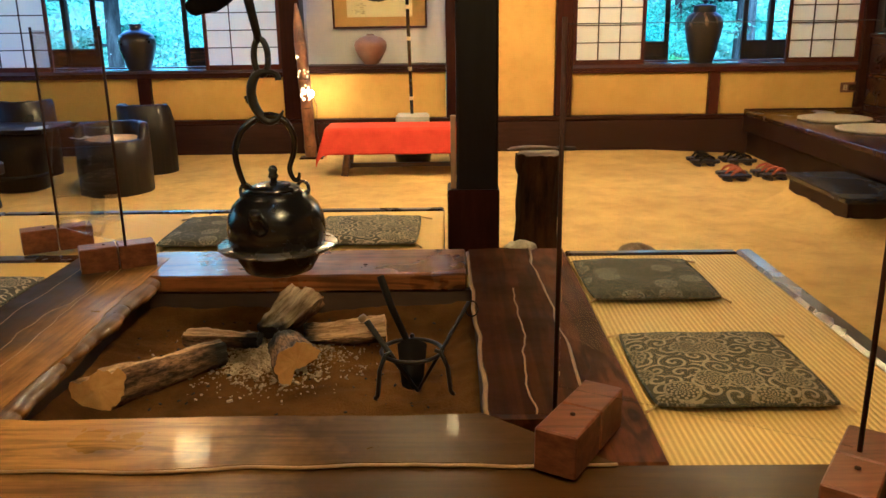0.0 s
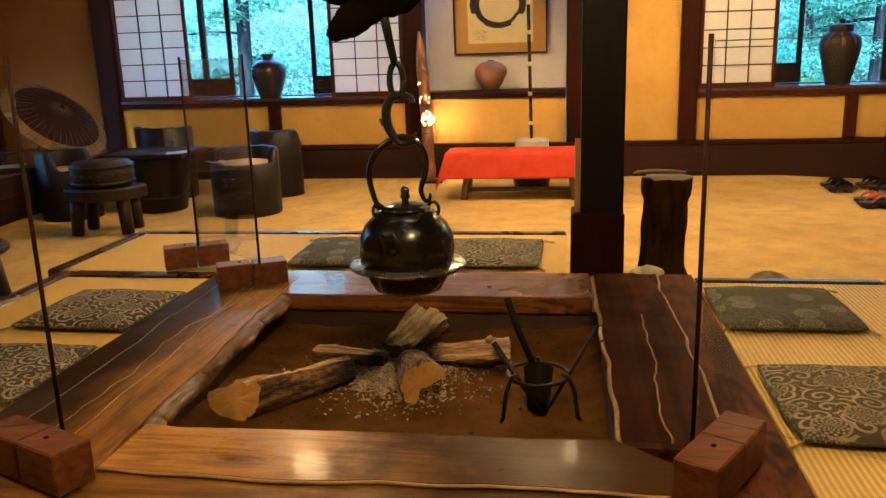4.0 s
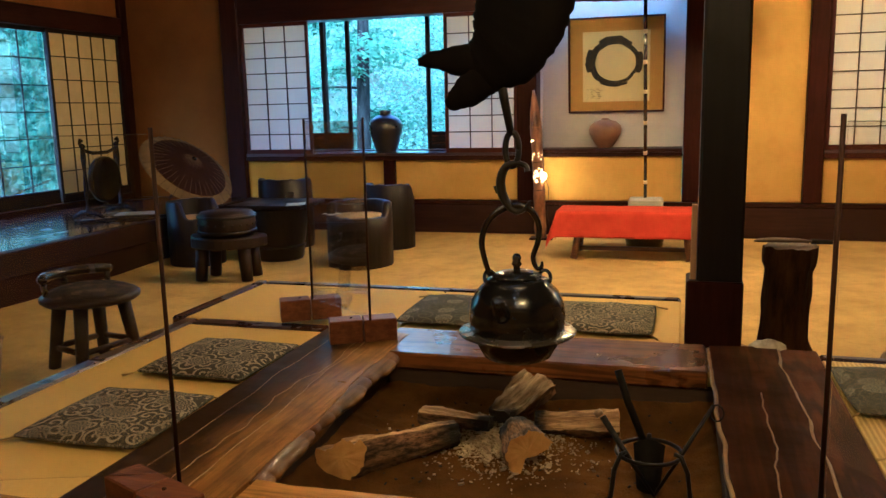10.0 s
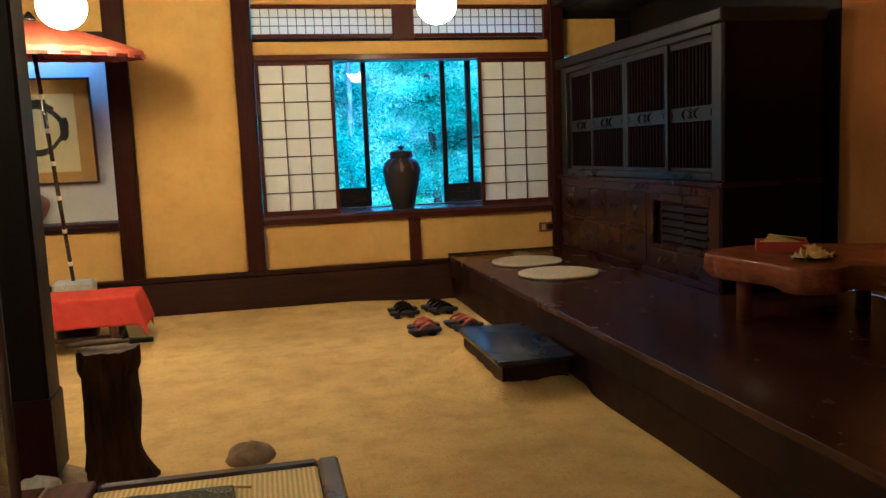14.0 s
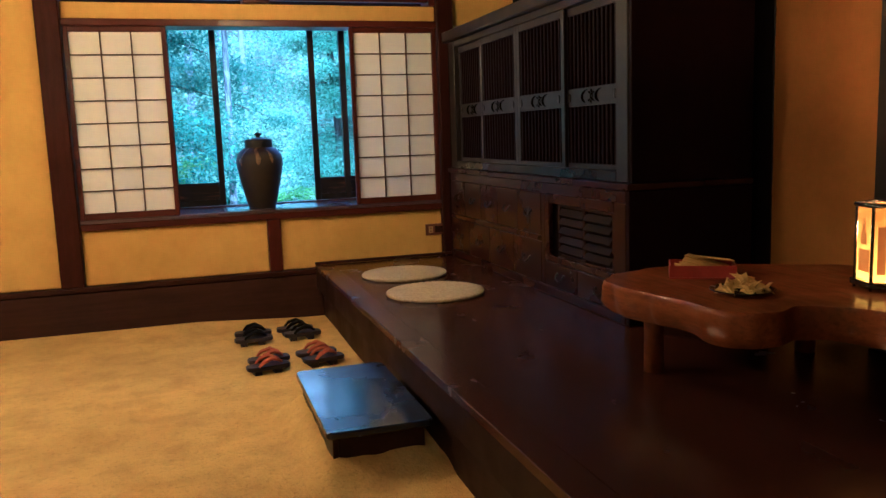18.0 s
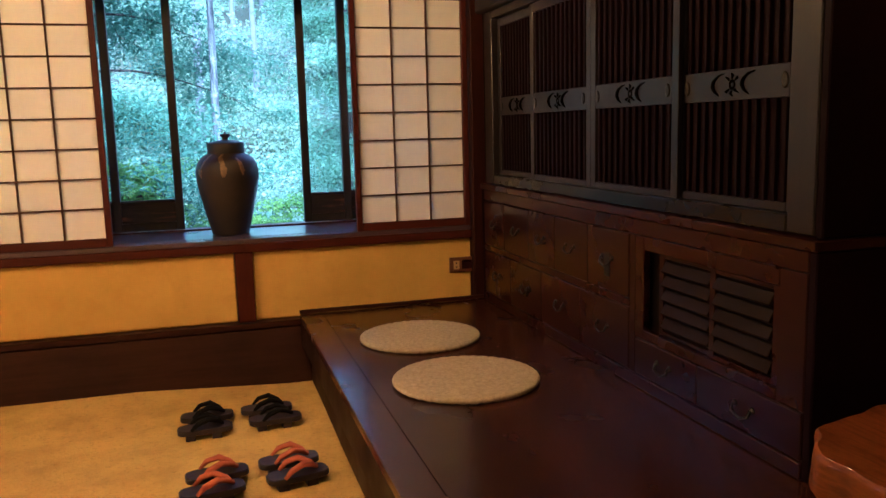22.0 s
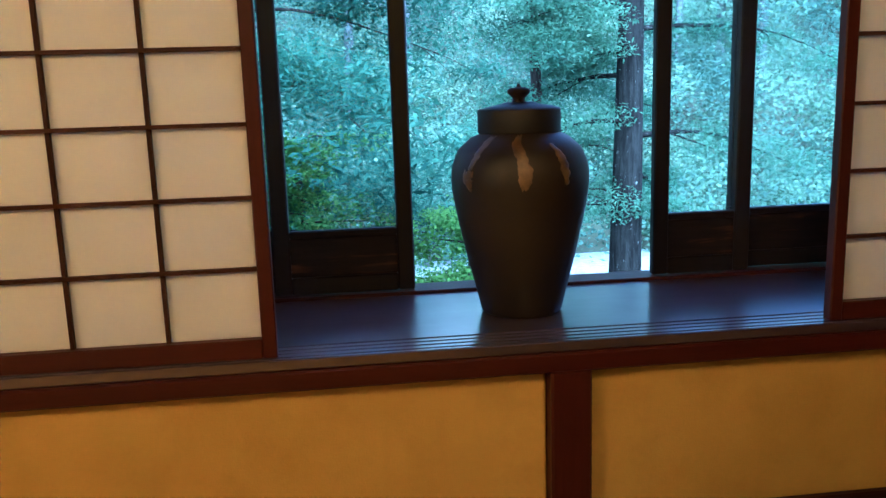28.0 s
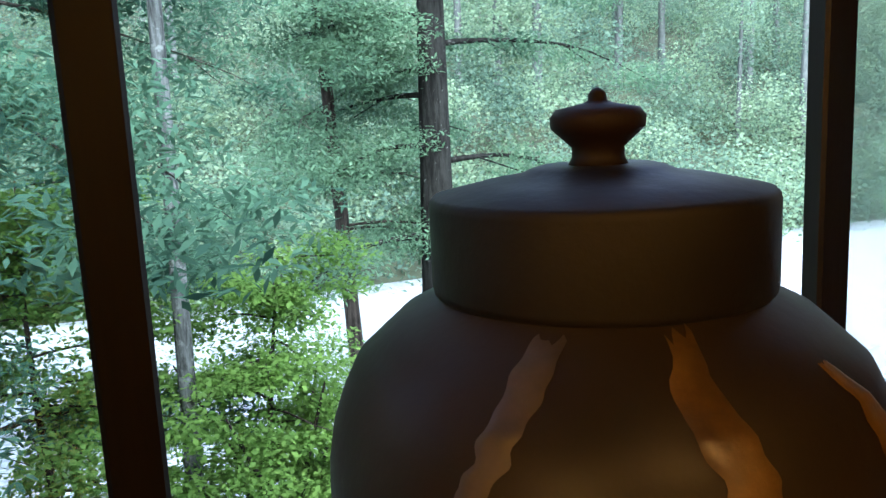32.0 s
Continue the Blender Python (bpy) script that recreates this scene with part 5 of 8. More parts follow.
part("grip", Mesh().tube([(0.065, 0, 0.014), (0.16, 0, 0.012)], [0.013, 0.011], 10), CHAR, mallet, "dark corded grip")


# ---- the alcove and the bench before it ----
MOUNT = plain("brown_gold_silk_mount", (0.46, 0.245, 0.020), (0.54, 0.300, 0.030), 0.6, 5, 300, 0.2)
CREAM = plain("aged_cream_paper", (0.72, 0.57, 0.27), (0.78, 0.64, 0.33), 0.9, 5, 200, 0.1)
INK = plain("black_brush_ink", (0.010, 0.008, 0.007), (0.030, 0.022, 0.016), 0.7, 25, 200, 0.1)

pic = thing("framed_calligraphy", (0.035, 8.735, 1.205), 0, "framed brush painting of a black ink circle on cream paper", "picture")
W, Hh = 0.455, 0.90
part("backing", Mesh().box(-W + 0.01, W - 0.01, 0.002, 0.014, 0.01, Hh - 0.01, 0.001), DARK_X, pic)
for x0, x1, z0, z1 in ((-W, W, 0, 0.018), (-W, W, Hh - 0.018, Hh), (-W, -W + 0.018, 0.0185, Hh - 0.0185), (W - 0.018, W, 0.0185, Hh - 0.0185)):
    part("frame_bar", Mesh().box(x0, x1, -0.036, 0.012, z0, z1, 0.004), RED_X, pic, "slim lacquered frame bar")
part("mount", Mesh().box(-W + 0.018, W - 0.018, -0.012, 0.0, 0.018, Hh - 0.018, 0.001), MOUNT, pic, "gold-brown silk mount")
part("paper", Mesh().box(-0.315, 0.315, -0.0165, -0.0125, 0.105, 0.765, 0.0006), CREAM, pic, "aged cream paper")
verts, faces, n = [], [], 240
for i in range(n):
    a = 2 * math.pi * i / n
    wob = 0.026 * noise.noise(Vector((2.2 * math.cos(a), 2.2 * math.sin(a), 3))) + 0.009 * noise.noise(Vector((9 * math.cos(a), 9 * math.sin(a), 1)))
    deg = math.degrees(a)
    # the brush lifts and presses, so the rim jumps from stroke to stroke
    press = next(q for lim, q in ((22, 1.02), (48, 0.90), (72, 0.99), (126, 1.02), (150, 0.92), (203, 1.06), (238, 0.94), (300, 1.0), (331, 0.90), (361, 1.01)) if deg < lim)
    ro, ri = 0.262 * press + 0.6 * wob, 0.190 + 0.35 * wob - 0.012 * math.cos(a - 2.2)
    for r in (ri, ro):
        verts.append((-0.015 + r * math.cos(a), -0.0178, 0.480 + 0.90 * r * math.sin(a)))
faces = [(2 * i, 2 * i + 1, (2 * i + 3) % (2 * n), (2 * i + 2) % (2 * n)) for i in range(n)]
part("ink_circle", Mesh().add(verts, faces), INK, pic, "thick black brushed circle")
for cx, rows_, w in ((-0.155, 2, 0.022), (-0.215, 2, 0.018), (-0.265, 4, 0.007)):
    for j in range(rows_):
        z = 0.225 - j * (0.055 if rows_ == 2 else 0.026)
        s = Mesh()
        for q in range(3):
            dx = w * (0.6 * math.sin(3.1 * q + 9 * cx + j))
            s.box(cx - w + dx, cx + w * 0.7 + dx, -0.0182, -0.0168, z - q * w * 0.75, z - q * w * 0.75 + w * 0.22, 0.0003, None)
        part("brush_mark", s, INK, pic)
glass = part("glazing", Mesh().box(-W + 0.018, W - 0.018, -0.024, -0.022, 0.018, Hh - 0.018, 0.0004), GLASS, pic, "picture glass")
glass.visible_shadow = False
# it leans out from the wall at the top
pic.matrix_basis = pose(0.035, 8.735, 1.205, 5.5, 0, 0)

CLAY = plain("unglazed_brown_clay", (0.140, 0.060, 0.026), (0.23, 0.110, 0.052), 0.45, 5, 60, 0.2)
solid("round_vase", Mesh().lathe([(0, 0), (0.062, 0), (0.075, 0.012), (0.115, 0.07), (0.148, 0.135), (0.156, 0.18), (0.146, 0.215), (0.105, 0.25), (0.05, 0.268), (0.034, 0.272), (0.036, 0.283), (0.026, 0.283), (0.022, 0.262), (0, 0.25)], 44), CLAY,
      "round-shouldered brown clay vase on the alcove shelf", "vase", at=(-0.05, 8.56, 0.869))
solid("flat_dish", Mesh().lathe([(0, 0), (0.06, 0), (0.085, 0.008), (0.082, 0.011), (0.055, 0.005), (0, 0.004)], 28), plain("dark_small_dish", (0.05, 0.04, 0.04), (0.09, 0.07, 0.07), 0.3, 10), "small dark dish on the alcove shelf", "dish", at=(0.42, 8.52, 0.869))

# lit bamboo lantern leaning on the alcove post
BAMBOO = plain("smoked_mottled_bamboo", (0.060, 0.022, 0.006), (0.340, 0.140, 0.034), 0.4, 12, 60, 0.5, 0.004, coat=0.3, stretch=(1, 1, 0.45))
BULB = glow("lantern_bulb_glow", (1.0, 0.62, 0.25), 22.0)
HOLE = glow("light_through_piercing", (1.0, 0.50, 0.12), 0.55)
bl = thing("bamboo_lantern", (-0.615, 8.20, 0.03), 0, "tall pierced bamboo lantern, lit, against the dark post", "lantern")


def bamboo_at(s):
    return Vector((-0.075 * s + 0.01 * math.sin(3 * s), 0.05 * s, 1.40 * s))


pts = [bamboo_at(i / 14) for i in range(15)]
part("stalk", Mesh().tube(pts, [0.058 if i % 3 == 1 else 0.053 for i in range(12)] + [0.046, 0.030, 0.010], 20), BAMBOO, bl, "amber bamboo stalk")
for s in (0.08, 0.33, 0.52, 0.75):
    part("node_ring", Mesh().tube([bamboo_at(s - 0.004), bamboo_at(s + 0.004)], 0.060, 20), BAMBOO, bl)
rng = random.Random(11)
for i in range(34):
    s = rng.choice((0.40, 0.42, 0.43, 0.44, 0.45, 0.47, 0.49, 0.53, 0.55, 0.57, 0.59, 0.66))
    s += rng.uniform(-0.012, 0.012)
    a = rng.uniform(-2.7, -0.45)
    c = bamboo_at(s) + Vector((0.0535 * math.cos(a), 0.0535 * math.sin(a), 0))
    w = rng.uniform(0.004, 0.009) * (1.5 if s < 0.47 else 1)
    part("piercing", Mesh().box(-w, w, -0.003, 0.003, -w * rng.uniform(0.6, 1.5), w, 0.001, pose(c.x, c.y, c.z, 0, rng.uniform(-40, 40), math.degrees(a) + 90)), HOLE, bl, "glowing cut opening")
b0 = bamboo_at(0.425)
part("bulb", Mesh().lathe([(0, -0.032), (0.020, -0.024), (0.030, 0), (0.022, 0.026), (0, 0.034)], 16, pose(b0.x + 0.052, b0.y - 0.030, b0.z)), BULB, bl, "bright bulb showing through the opening")
part("flex", Mesh().tube([b0 + Vector((0.05, 0.02, 0.0)), b0 + Vector((0.09, 0.05, -0.12)), b0 + Vector((0.075, 0.06, -0.35)), Vector((0.10, 0.02, -0.02))], 0.003, 6), IRON, bl)
part("foot", Mesh().box(-0.10, 0.12, -0.07, 0.06, -0.03, 0.012, 0.004), DARK_X, bl)

# bench with the red cloth
BENCH = wood("worn_bench_wood", (0.09, 0.045, 0.022), (0.18, 0.095, 0.045), 0.6, 0, 9)
BX, BY = 0.275, 7.56
bench = thing("low_bench", (BX, BY, 0.0), 0.6, "low wooden bench with splayed legs", "bench")
part("seat", Mesh().box(-0.60, 0.60, -0.20, 0.20, 0.355, 0.395, 0.006), BENCH, bench)
for sx in (-1, 1):
    for sy in (-1, 1):
        part("leg", Mesh().tube([(sx * 0.42, sy * 0.13, 0.356), (sx * 0.47, sy * 0.19, 0.0)], [0.026, 0.030], 4), BENCH, bench)
    part("cross_bar", Mesh().box(sx * 0.455 - 0.018, sx * 0.455 + 0.018, -0.165, 0.165, 0.04, 0.085, 0.004), BENCH, bench)
part("stretcher", Mesh().box(-0.437, 0.437, -0.02, 0.02, 0.045, 0.08, 0.004), BENCH, bench)
k = Nodes("red_felt_cloth")
v = k.coords()
a1, a2 = k.noise(v, 6, 4, 0.6), k.noise(v, 320, 3, 0.7)
RED = k.done(k.mix(k.ramp(a1, 0.3, 0.7), (0.44, 0.040, 0.0012), (0.56, 0.062, 0.0020)), 0.9, k.bump(a2, 0.35, 0.002), Specular_IOR_Level=0.1)


def drape(u, v):
    """A cloth over the bench: flat on top, folded down at the rim."""
    hw, hd, zt = 0.612, 0.212, 0.402
    x, y = (2 * u - 1) * 0.86, (2 * v - 1) * 0.44
    ox, oy = max(0.0, abs(x) - hw), max(0.0, abs(y) - hd)
    px, py = max(-hw, min(hw, x)), max(-hd, min(hd, y))
    ripple = 0.012 * math.sin(9 * x + 2) * min(1, oy / 0.1) + 0.010 * math.sin(11 * y) * min(1, ox / 0.1)
    drop = math.hypot(ox, oy) if min(ox, oy) > 0 else max(ox, oy)
    out = 0.30 * drop + 0.004
    sx, sy = (1 if x > 0 else -1), (1 if y > 0 else -1)
    if ox > 0:
        px += sx * (out * (ox / drop) + ripple * 0.6)
    if oy > 0:
        py += sy * ((0.10 * drop + 0.004) * (oy / drop) + ripple * 0.6)
    return px, py, zt - 0.94 * drop + 0.002 * noise.noise(Vector((x * 5, y * 5, 0)))


cloth = solid("red_bench_cloth", Mesh().grid(70, 44, drape), RED, "bright red felt cloth draped over a low bench", "cloth", at=(BX, BY, 0.0), turn=0.6)
solidify = cloth.modifiers.new("thickness", "SOLIDIFY")
solidify.thickness, solidify.offset = 0.004, 1.0

# red paper parasol behind the bench
PARASOL = plain("oiled_red_paper", (0.42, 0.075, 0.016), (0.56, 0.13, 0.030), 0.55, 8, 120, 0.2)
PARASOL_UNDER = plain("dark_red_paper_lining", (0.16, 0.018, 0.010), (0.22, 0.028, 0.015), 0.7, 8)
BLACK_LACQUER = plain("black_lacquer", (0.012, 0.009, 0.009), (0.025, 0.018, 0.016), 0.22, 10, coat=0.4)
PX, PY = 0.36, 7.98
# the canopy leans forward over the bench
LEAN = Matrix(((1.057, 0, 0, -0.006), (0, 1.057, 0, -0.547), (-0.022, 0.080, 1, -0.031), (0, 0, 0, 1)))
para = thing("standing_parasol", (PX, PY, 0.0), 0, "large open red paper parasol on a black banded pole", "parasol")
n = 48
verts, faces = [], []
for j, (r, z) in enumerate(((0.012, 2.405), (0.19, 2.370), (0.40, 2.302), (0.60, 2.235), (0.690, 2.200), (0.702, 2.170))):
    for i in range(n):
        a = 2 * math.pi * i / n
        fold = 0.006 * (1 if i % 2 else -1) * (r / 0.76)
        verts.append((r * math.cos(a), r * math.sin(a), z + fold - (0.010 * (i % 2) if j == 5 else 0)))
faces = [(j * n + i, j * n + (i + 1) % n, (j + 1) * n + (i + 1) % n, (j + 1) * n + i) for j in range(5) for i in range(n)]
part("canopy", Mesh().add(verts, faces, False, LEAN), PARASOL, para, "orange red oiled paper canopy")
part("lining", Mesh().add([(x * 0.985, y * 0.985, z - 0.02) for x, y, z in verts], faces, False, LEAN), PARASOL_UNDER, para, "dark red underside")
for i in range(24):
    a = 2 * math.pi * (i + 0.5) / 24
    part("rib", Mesh().tube([(0.02 * math.cos(a), 0.02 * math.sin(a), 2.372), (0.680 * math.cos(a), 0.680 * math.sin(a), 2.172)], 0.004, 4, m=LEAN), BLACK_LACQUER, para)
    part("rim_tab", Mesh().box(-0.033, 0.033, -0.004, 0.004, -0.028, 0.012, 0.002, LEAN @ pose(0.705 * math.cos(a), 0.705 * math.sin(a), 2.170, 0, 0, math.degrees(a) + 90)), PARASOL, para)


def pole_at(z):
    f = (z - 0.44) / 1.92
    return Vector((-0.012 * f, -0.547 * f, z))


part("pole", Mesh().tube([pole_at(0.44), pole_at(1.2), pole_at(2.36)], 0.0155, 14), BLACK_LACQUER, para, "black lacquered pole")
BAND = plain("pale_cane_band", (0.62, 0.48, 0.25), (0.72, 0.58, 0.34), 0.5, 20)
for z in (0.60, 0.86, 1.12, 1.38, 1.62, 1.86):
    part("band", Mesh().tube([pole_at(z - 0.016), pole_at(z + 0.016)], 0.0175, 14), BAND, para, "pale cane band")
part("finial", Mesh().lathe([(0, 2.39), (0.05, 2.395), (0.035, 2.43), (0.012, 2.46), (0, 2.465)], 18, LEAN), BLACK_LACQUER, para)
base = thing("parasol_base", (PX, PY + 0.0, 0.0), 0, "dark round tub carrying a pale stone block", "parasol base")
part("tub", Mesh().lathe([(0, 0.0), (0.155, 0.0), (0.175, 0.10), (0.178, 0.28), (0.165, 0.30), (0, 0.30)], 32), BLACK_LACQUER, base)
part("stone_block", Mesh().box(-0.145, 0.155, -0.10, 0.10, 0.302, 0.455, 0.02), plain("pale_carved_stone", (0.36, 0.32, 0.26), (0.50, 0.46, 0.38), 0.85, 9, 70, 0.6, 0.008), base, "pale rough stone block")

# ---- jars on the sills ----
JAR = plain("dark_brown_glaze", (0.012, 0.008, 0.006), (0.028, 0.017, 0.010), 0.32, 4, 50, 0.12, coat=0.15)


JAR_SHAPE = ((0.0, 0.103), (0.006, 0.108), (0.06, 0.121), (0.15, 0.144), (0.24, 0.164), (0.29, 0.174), (0.33, 0.180), (0.355, 0.1815), (0.375, 0.1805), (0.395, 0.177), (0.415, 0.170), (0.435, 0.160), (0.462, 0.130), (0.474, 0.106), (0.48, 0.100), (0.50, 0.100))
JAR_BODY = plain("matt_brown_jar_glaze", (0.0125, 0.0085, 0.0066), (0.027, 0.0175, 0.0125), 0.5, 7, 120, 0.15, 0.0015, Specular_IOR_Level=0.28)
AMBER = plain("amber_glaze_run", (0.045, 0.020, 0.005), (0.17, 0.092, 0.022), 0.4, 26, 80, 0.35, 0.002, coat=0.05)
GREY_RUN = plain("grey_glaze_run", (0.040, 0.030, 0.025), (0.085, 0.066, 0.052), 0.45, 30, 90, 0.2, 0.002)


def jar_radius(z):
    for (z0, r0), (z1, r1) in zip(JAR_SHAPE, JAR_SHAPE[1:]):
        if z <= z1:
            return r0 + (r1 - r0) * (z - z0) / (z1 - z0)
    return JAR_SHAPE[-1][1]


def glaze_run(top, low, edges, material, seed):
    """A run of glaze on the jar's shoulder; edges gives (share of the way down, left, right) in radians."""
    rows = 34

    def place(u, v):
        for (s0, l0, r0), (s1, l1, r1) in zip(edges, edges[1:]):
            if v <= s1:
                f = (v - s0) / (s1 - s0)
                left, right = l0 + (l1 - l0) * f, r0 + (r1 - r0) * f
                break
        left += 0.030 * noise.noise(Vector((v * 9, seed, 0)))
        right += 0.030 * noise.noise(Vector((v * 9, seed + 5, 0)))
        a = left + (right - left) * u
        z = top + (low - top) * v + (0.006 * noise.noise(Vector((u * 4, seed, 9))) if v > 0.97 or v < 0.03 else 0)
        r = jar_radius(z) + 0.0008 + 0.0012 * min(1, 6 * u, 6 * (1 - u))
        return r * math.cos(a), r * math.sin(a), z

    part("glaze_run", Mesh().grid(8, rows, place), material, lidded, "glossy amber glaze run" if material is AMBER else "greyish glaze streak")


JX, JY, JZ = 3.150, 8.683, 0.8435
lidded = thing("lidded_jar", (JX, JY, JZ), 0, "tall brown glazed jar with amber runs and black lid", "jar")
lidded.matrix_basis = pose(JX, JY, JZ) @ Matrix.Diagonal((0.977, 0.977, 0.980, 1.0))
part("body", Mesh().lathe([(0, 0), *[(r, z) for z, r in JAR_SHAPE], (0, 0.50)], 72), JAR_BODY, lidded, "brown glazed body")
glaze_run(0.472, 0.342, ((0, -1.86, -1.72), (0.12, -1.91, -1.76), (0.30, -1.89, -1.70), (0.42, -1.82, -1.66), (0.65, -1.81, -1.61), (0.85, -1.80, -1.62), (1.0, -1.76, -1.68)), AMBER, 1.0)
glaze_run(0.452, 0.350, ((0, -1.26, -1.20), (0.3, -1.21, -1.06), (0.7, -1.18, -1.03), (1.0, -1.12, -1.08)), AMBER, 2.0)
glaze_run(0.388, 0.338, ((0, -2.68, -2.48), (0.5, -2.70, -2.50), (0.75, -2.62, -2.50), (1.0, -2.56, -2.52)), AMBER, 3.0)
glaze_run(0.470, 0.390, ((0, -2.46, -2.30), (0.5, -2.52, -2.40), (1.0, -2.60, -2.52)), GREY_RUN, 4.0)
lid = part("lid", Mesh().lathe([(0.0, 0.47), (0.104, 0.473), (0.1075, 0.476), (0.1083, 0.480), (0.1083, 0.530), (0.1075, 0.534), (0.105, 0.5365), (0.072, 0.544), (0.050, 0.5475), (0.043, 0.5505), (0.036, 0.5525), (0, 0.5525)], 64), plain("matt_black_lid", (0.008, 0.007, 0.008), (0.017, 0.014, 0.015), 0.55, 8, 90, 0.15, Specular_IOR_Level=0.3), lidded, "matt black turned lid")
part("knob", Mesh().lathe([(0.0, 0.549), (0.020, 0.550), (0.0165, 0.557), (0.0165, 0.563), (0.024, 0.570), (0.0295, 0.575), (0.030, 0.582), (0.026, 0.587), (0.010, 0.590), (0.006, 0.592), (0.0055, 0.596), (0.003, 0.599), (0, 0.600)], 32), plain("dark_brown_knob", (0.010, 0.006, 0.006), (0.020, 0.011, 0.010), 0.55, 10, Specular_IOR_Level=0.25), lid, "turned brown knob")
solid("glazed_jar", Mesh().lathe([(0, 0), (0.105, 0), (0.110, 0.01), (0.140, 0.10), (0.172, 0.21), (0.178, 0.27), (0.160, 0.325), (0.105, 0.365), (0.062, 0.38), (0.055, 0.40), (0.058, 0.415), (0.068, 0.428), (0.058, 0.430), (0.048, 0.41), (0, 0.40)], 56), JAR,
      "dark glazed jar with a narrow neck on the window sill", "jar", at=(-2.325, 8.66, 0.8435))

# ---- stools, tub chairs and table by the west window ----
CHAIR = wood("dark_hollowed_log", (0.0040, 0.0026, 0.0027), (0.020, 0.0115, 0.0088), 0.42, 2, 9, 0.8, coat=0.05, spec=0.25, figure=0.45, vary=0.16)
SEATPAD = plain("straw_seat_pad", (0.42, 0.27, 0.12), (0.55, 0.38, 0.19), 0.8, 20)


def tub_chair(x, y, r, h, facing, label, seat_h=0.42):
    """A seat cut from one log: a round drum whose wall rises into a curved back."""
    c = thing("tub_chair", (x, y, 0.0), facing, label, "chair", "hollowed log chairs")
    n, verts, faces = 56, [], []
    for i in range(n):
        a = 2 * math.pi * i / n
        back = 0.5 - 0.5 * math.cos(a)
        top = seat_h + 0.02 + (h - seat_h - 0.02) * max(0.0, min(1.0, (back - 0.32) / 0.16))
        k = 1 + 0.035 * noise.noise(Vector((2 * math.cos(a), 2 * math.sin(a), x))) + 0.02 * noise.noise(Vector((6 * math.cos(a), 6 * math.sin(a), y)))
        top += 0.010 * noise.noise(Vector((5 * math.cos(a), 5 * math.sin(a), x + y)))
        for rr, z in ((r * k, 0.0), (r * k * 1.015, top * 0.5), (r * k, top - 0.012), (r * k - 0.012, top), (r * k - 0.05, top), (r * k - 0.062, top - 0.012), (r * k - 0.064, seat_h)):
            verts.append((rr * math.cos(a), rr * math.sin(a), z))
    q = 7
    faces = [(i * q + j, i * q + j + 1, ((i + 1) % n) * q + j + 1, ((i + 1) % n) * q + j) for i in range(n) for j in range(q - 1)]
    faces.append(tuple(i * q + q - 1 for i in range(n)))
    part("drum", Mesh().add(verts, faces, True), CHAIR, c)
    part("seat_pad", Mesh().lathe([(0, 0.0), (r - 0.075, 0.0), (r - 0.068, 0.012), (r - 0.08, 0.026), (0, 0.032)], 36, pose(0, 0, seat_h + 0.001)), SEATPAD, c, "round straw seat pad")
    return c


tub_chair(-1.895, 6.80, 0.268, 0.53, -80, "dark hollowed log chair seen from its rounded back", 0.40)
tub_chair(-1.965, 7.72, 0.235, 0.60, 75, "dark hollowed log chair with a straw seat pad", 0.44)
tub_chair(-2.99, 7.62, 0.255, 0.655, 100, "dark hollowed log chair behind a tub table", 0.42)
tub_chair(-3.36, 6.66, 0.235, 0.545, -10, "dark hollowed log chair against the raised floor", 0.38)
tt = thing("tub_table", (-2.745, 6.98, 0.0), 4, "dark tapered tub table with a square board top", "table")
part("tub", Mesh().lathe([(0, 0), (0.205, 0), (0.215, 0.015), (0.255, 0.30), (0.278, 0.44), (0.27, 0.465), (0, 0.465)], 40), CHAIR, tt)
part("hoop", Mesh().lathe([(0.228, 0.10), (0.234, 0.105), (0.238, 0.13), (0.232, 0.135)], 40), CHAIR, tt)
part("tabletop", Mesh().box(-0.335, 0.335, -0.30, 0.30, 0.467, 0.50, 0.006), CHAIR, tt)
solid("leaflet", Mesh().grid(4, 2, lambda u, v: (0.16 * u - 0.08, 0.21 * v - 0.105, 0.002 + 0.006 * u * u)), plain("pale_blue_leaflet", (0.42, 0.52, 0.58), (0.52, 0.60, 0.64), 0.35, 14), "pale blue leaflet lying on the tub table", "leaflet", at=(-2.47, 6.80, 0.501), turn=24)
solid("leaflet", Mesh().grid(4, 2, lambda u, v: (0.12 * u - 0.06, 0.17 * v - 0.085, 0.002 + 0.004 * u * u)), plain("grey_leaflet", (0.40, 0.40, 0.40), (0.5, 0.5, 0.5), 0.4, 14), "grey leaflet on a log chair", "leaflet", at=(-2.10, 6.72, 0.434), turn=50)

STOOL = wood("dark_carved_stool", (0.010, 0.0048, 0.0036), (0.032, 0.0145, 0.0090), 0.5, 0, 9, 0.5, coat=0.05, spec=0.25)
lowt = thing("log_side_table", (-2.725, 6.10, 0.0), 8, "thick dark slab table on four stub legs", "side table")
part("slab", Mesh().prism([(0.30 * math.cos(a) * (1 + 0.07 * math.sin(5 * a)), 0.22 * math.sin(a) * (1 + 0.07 * math.cos(4 * a))) for a in np.linspace(0, 2 * math.pi, 33)[:-1]], 0.255, 0.345, 0.014), STOOL, lowt)
for sx, sy in ((-0.16, -0.10), (0.17, -0.09), (-0.15, 0.11), (0.16, 0.11)):
    part("leg", Mesh().tube([(sx, sy, 0.258), (sx * 1.12, sy * 1.15, 0.0)], [0.052, 0.044], 10), STOOL, lowt)
drum = thing("drum_box", (-2.715, 6.10, 0.345), 0, "round dark studded drum box on a slab table", "drum")
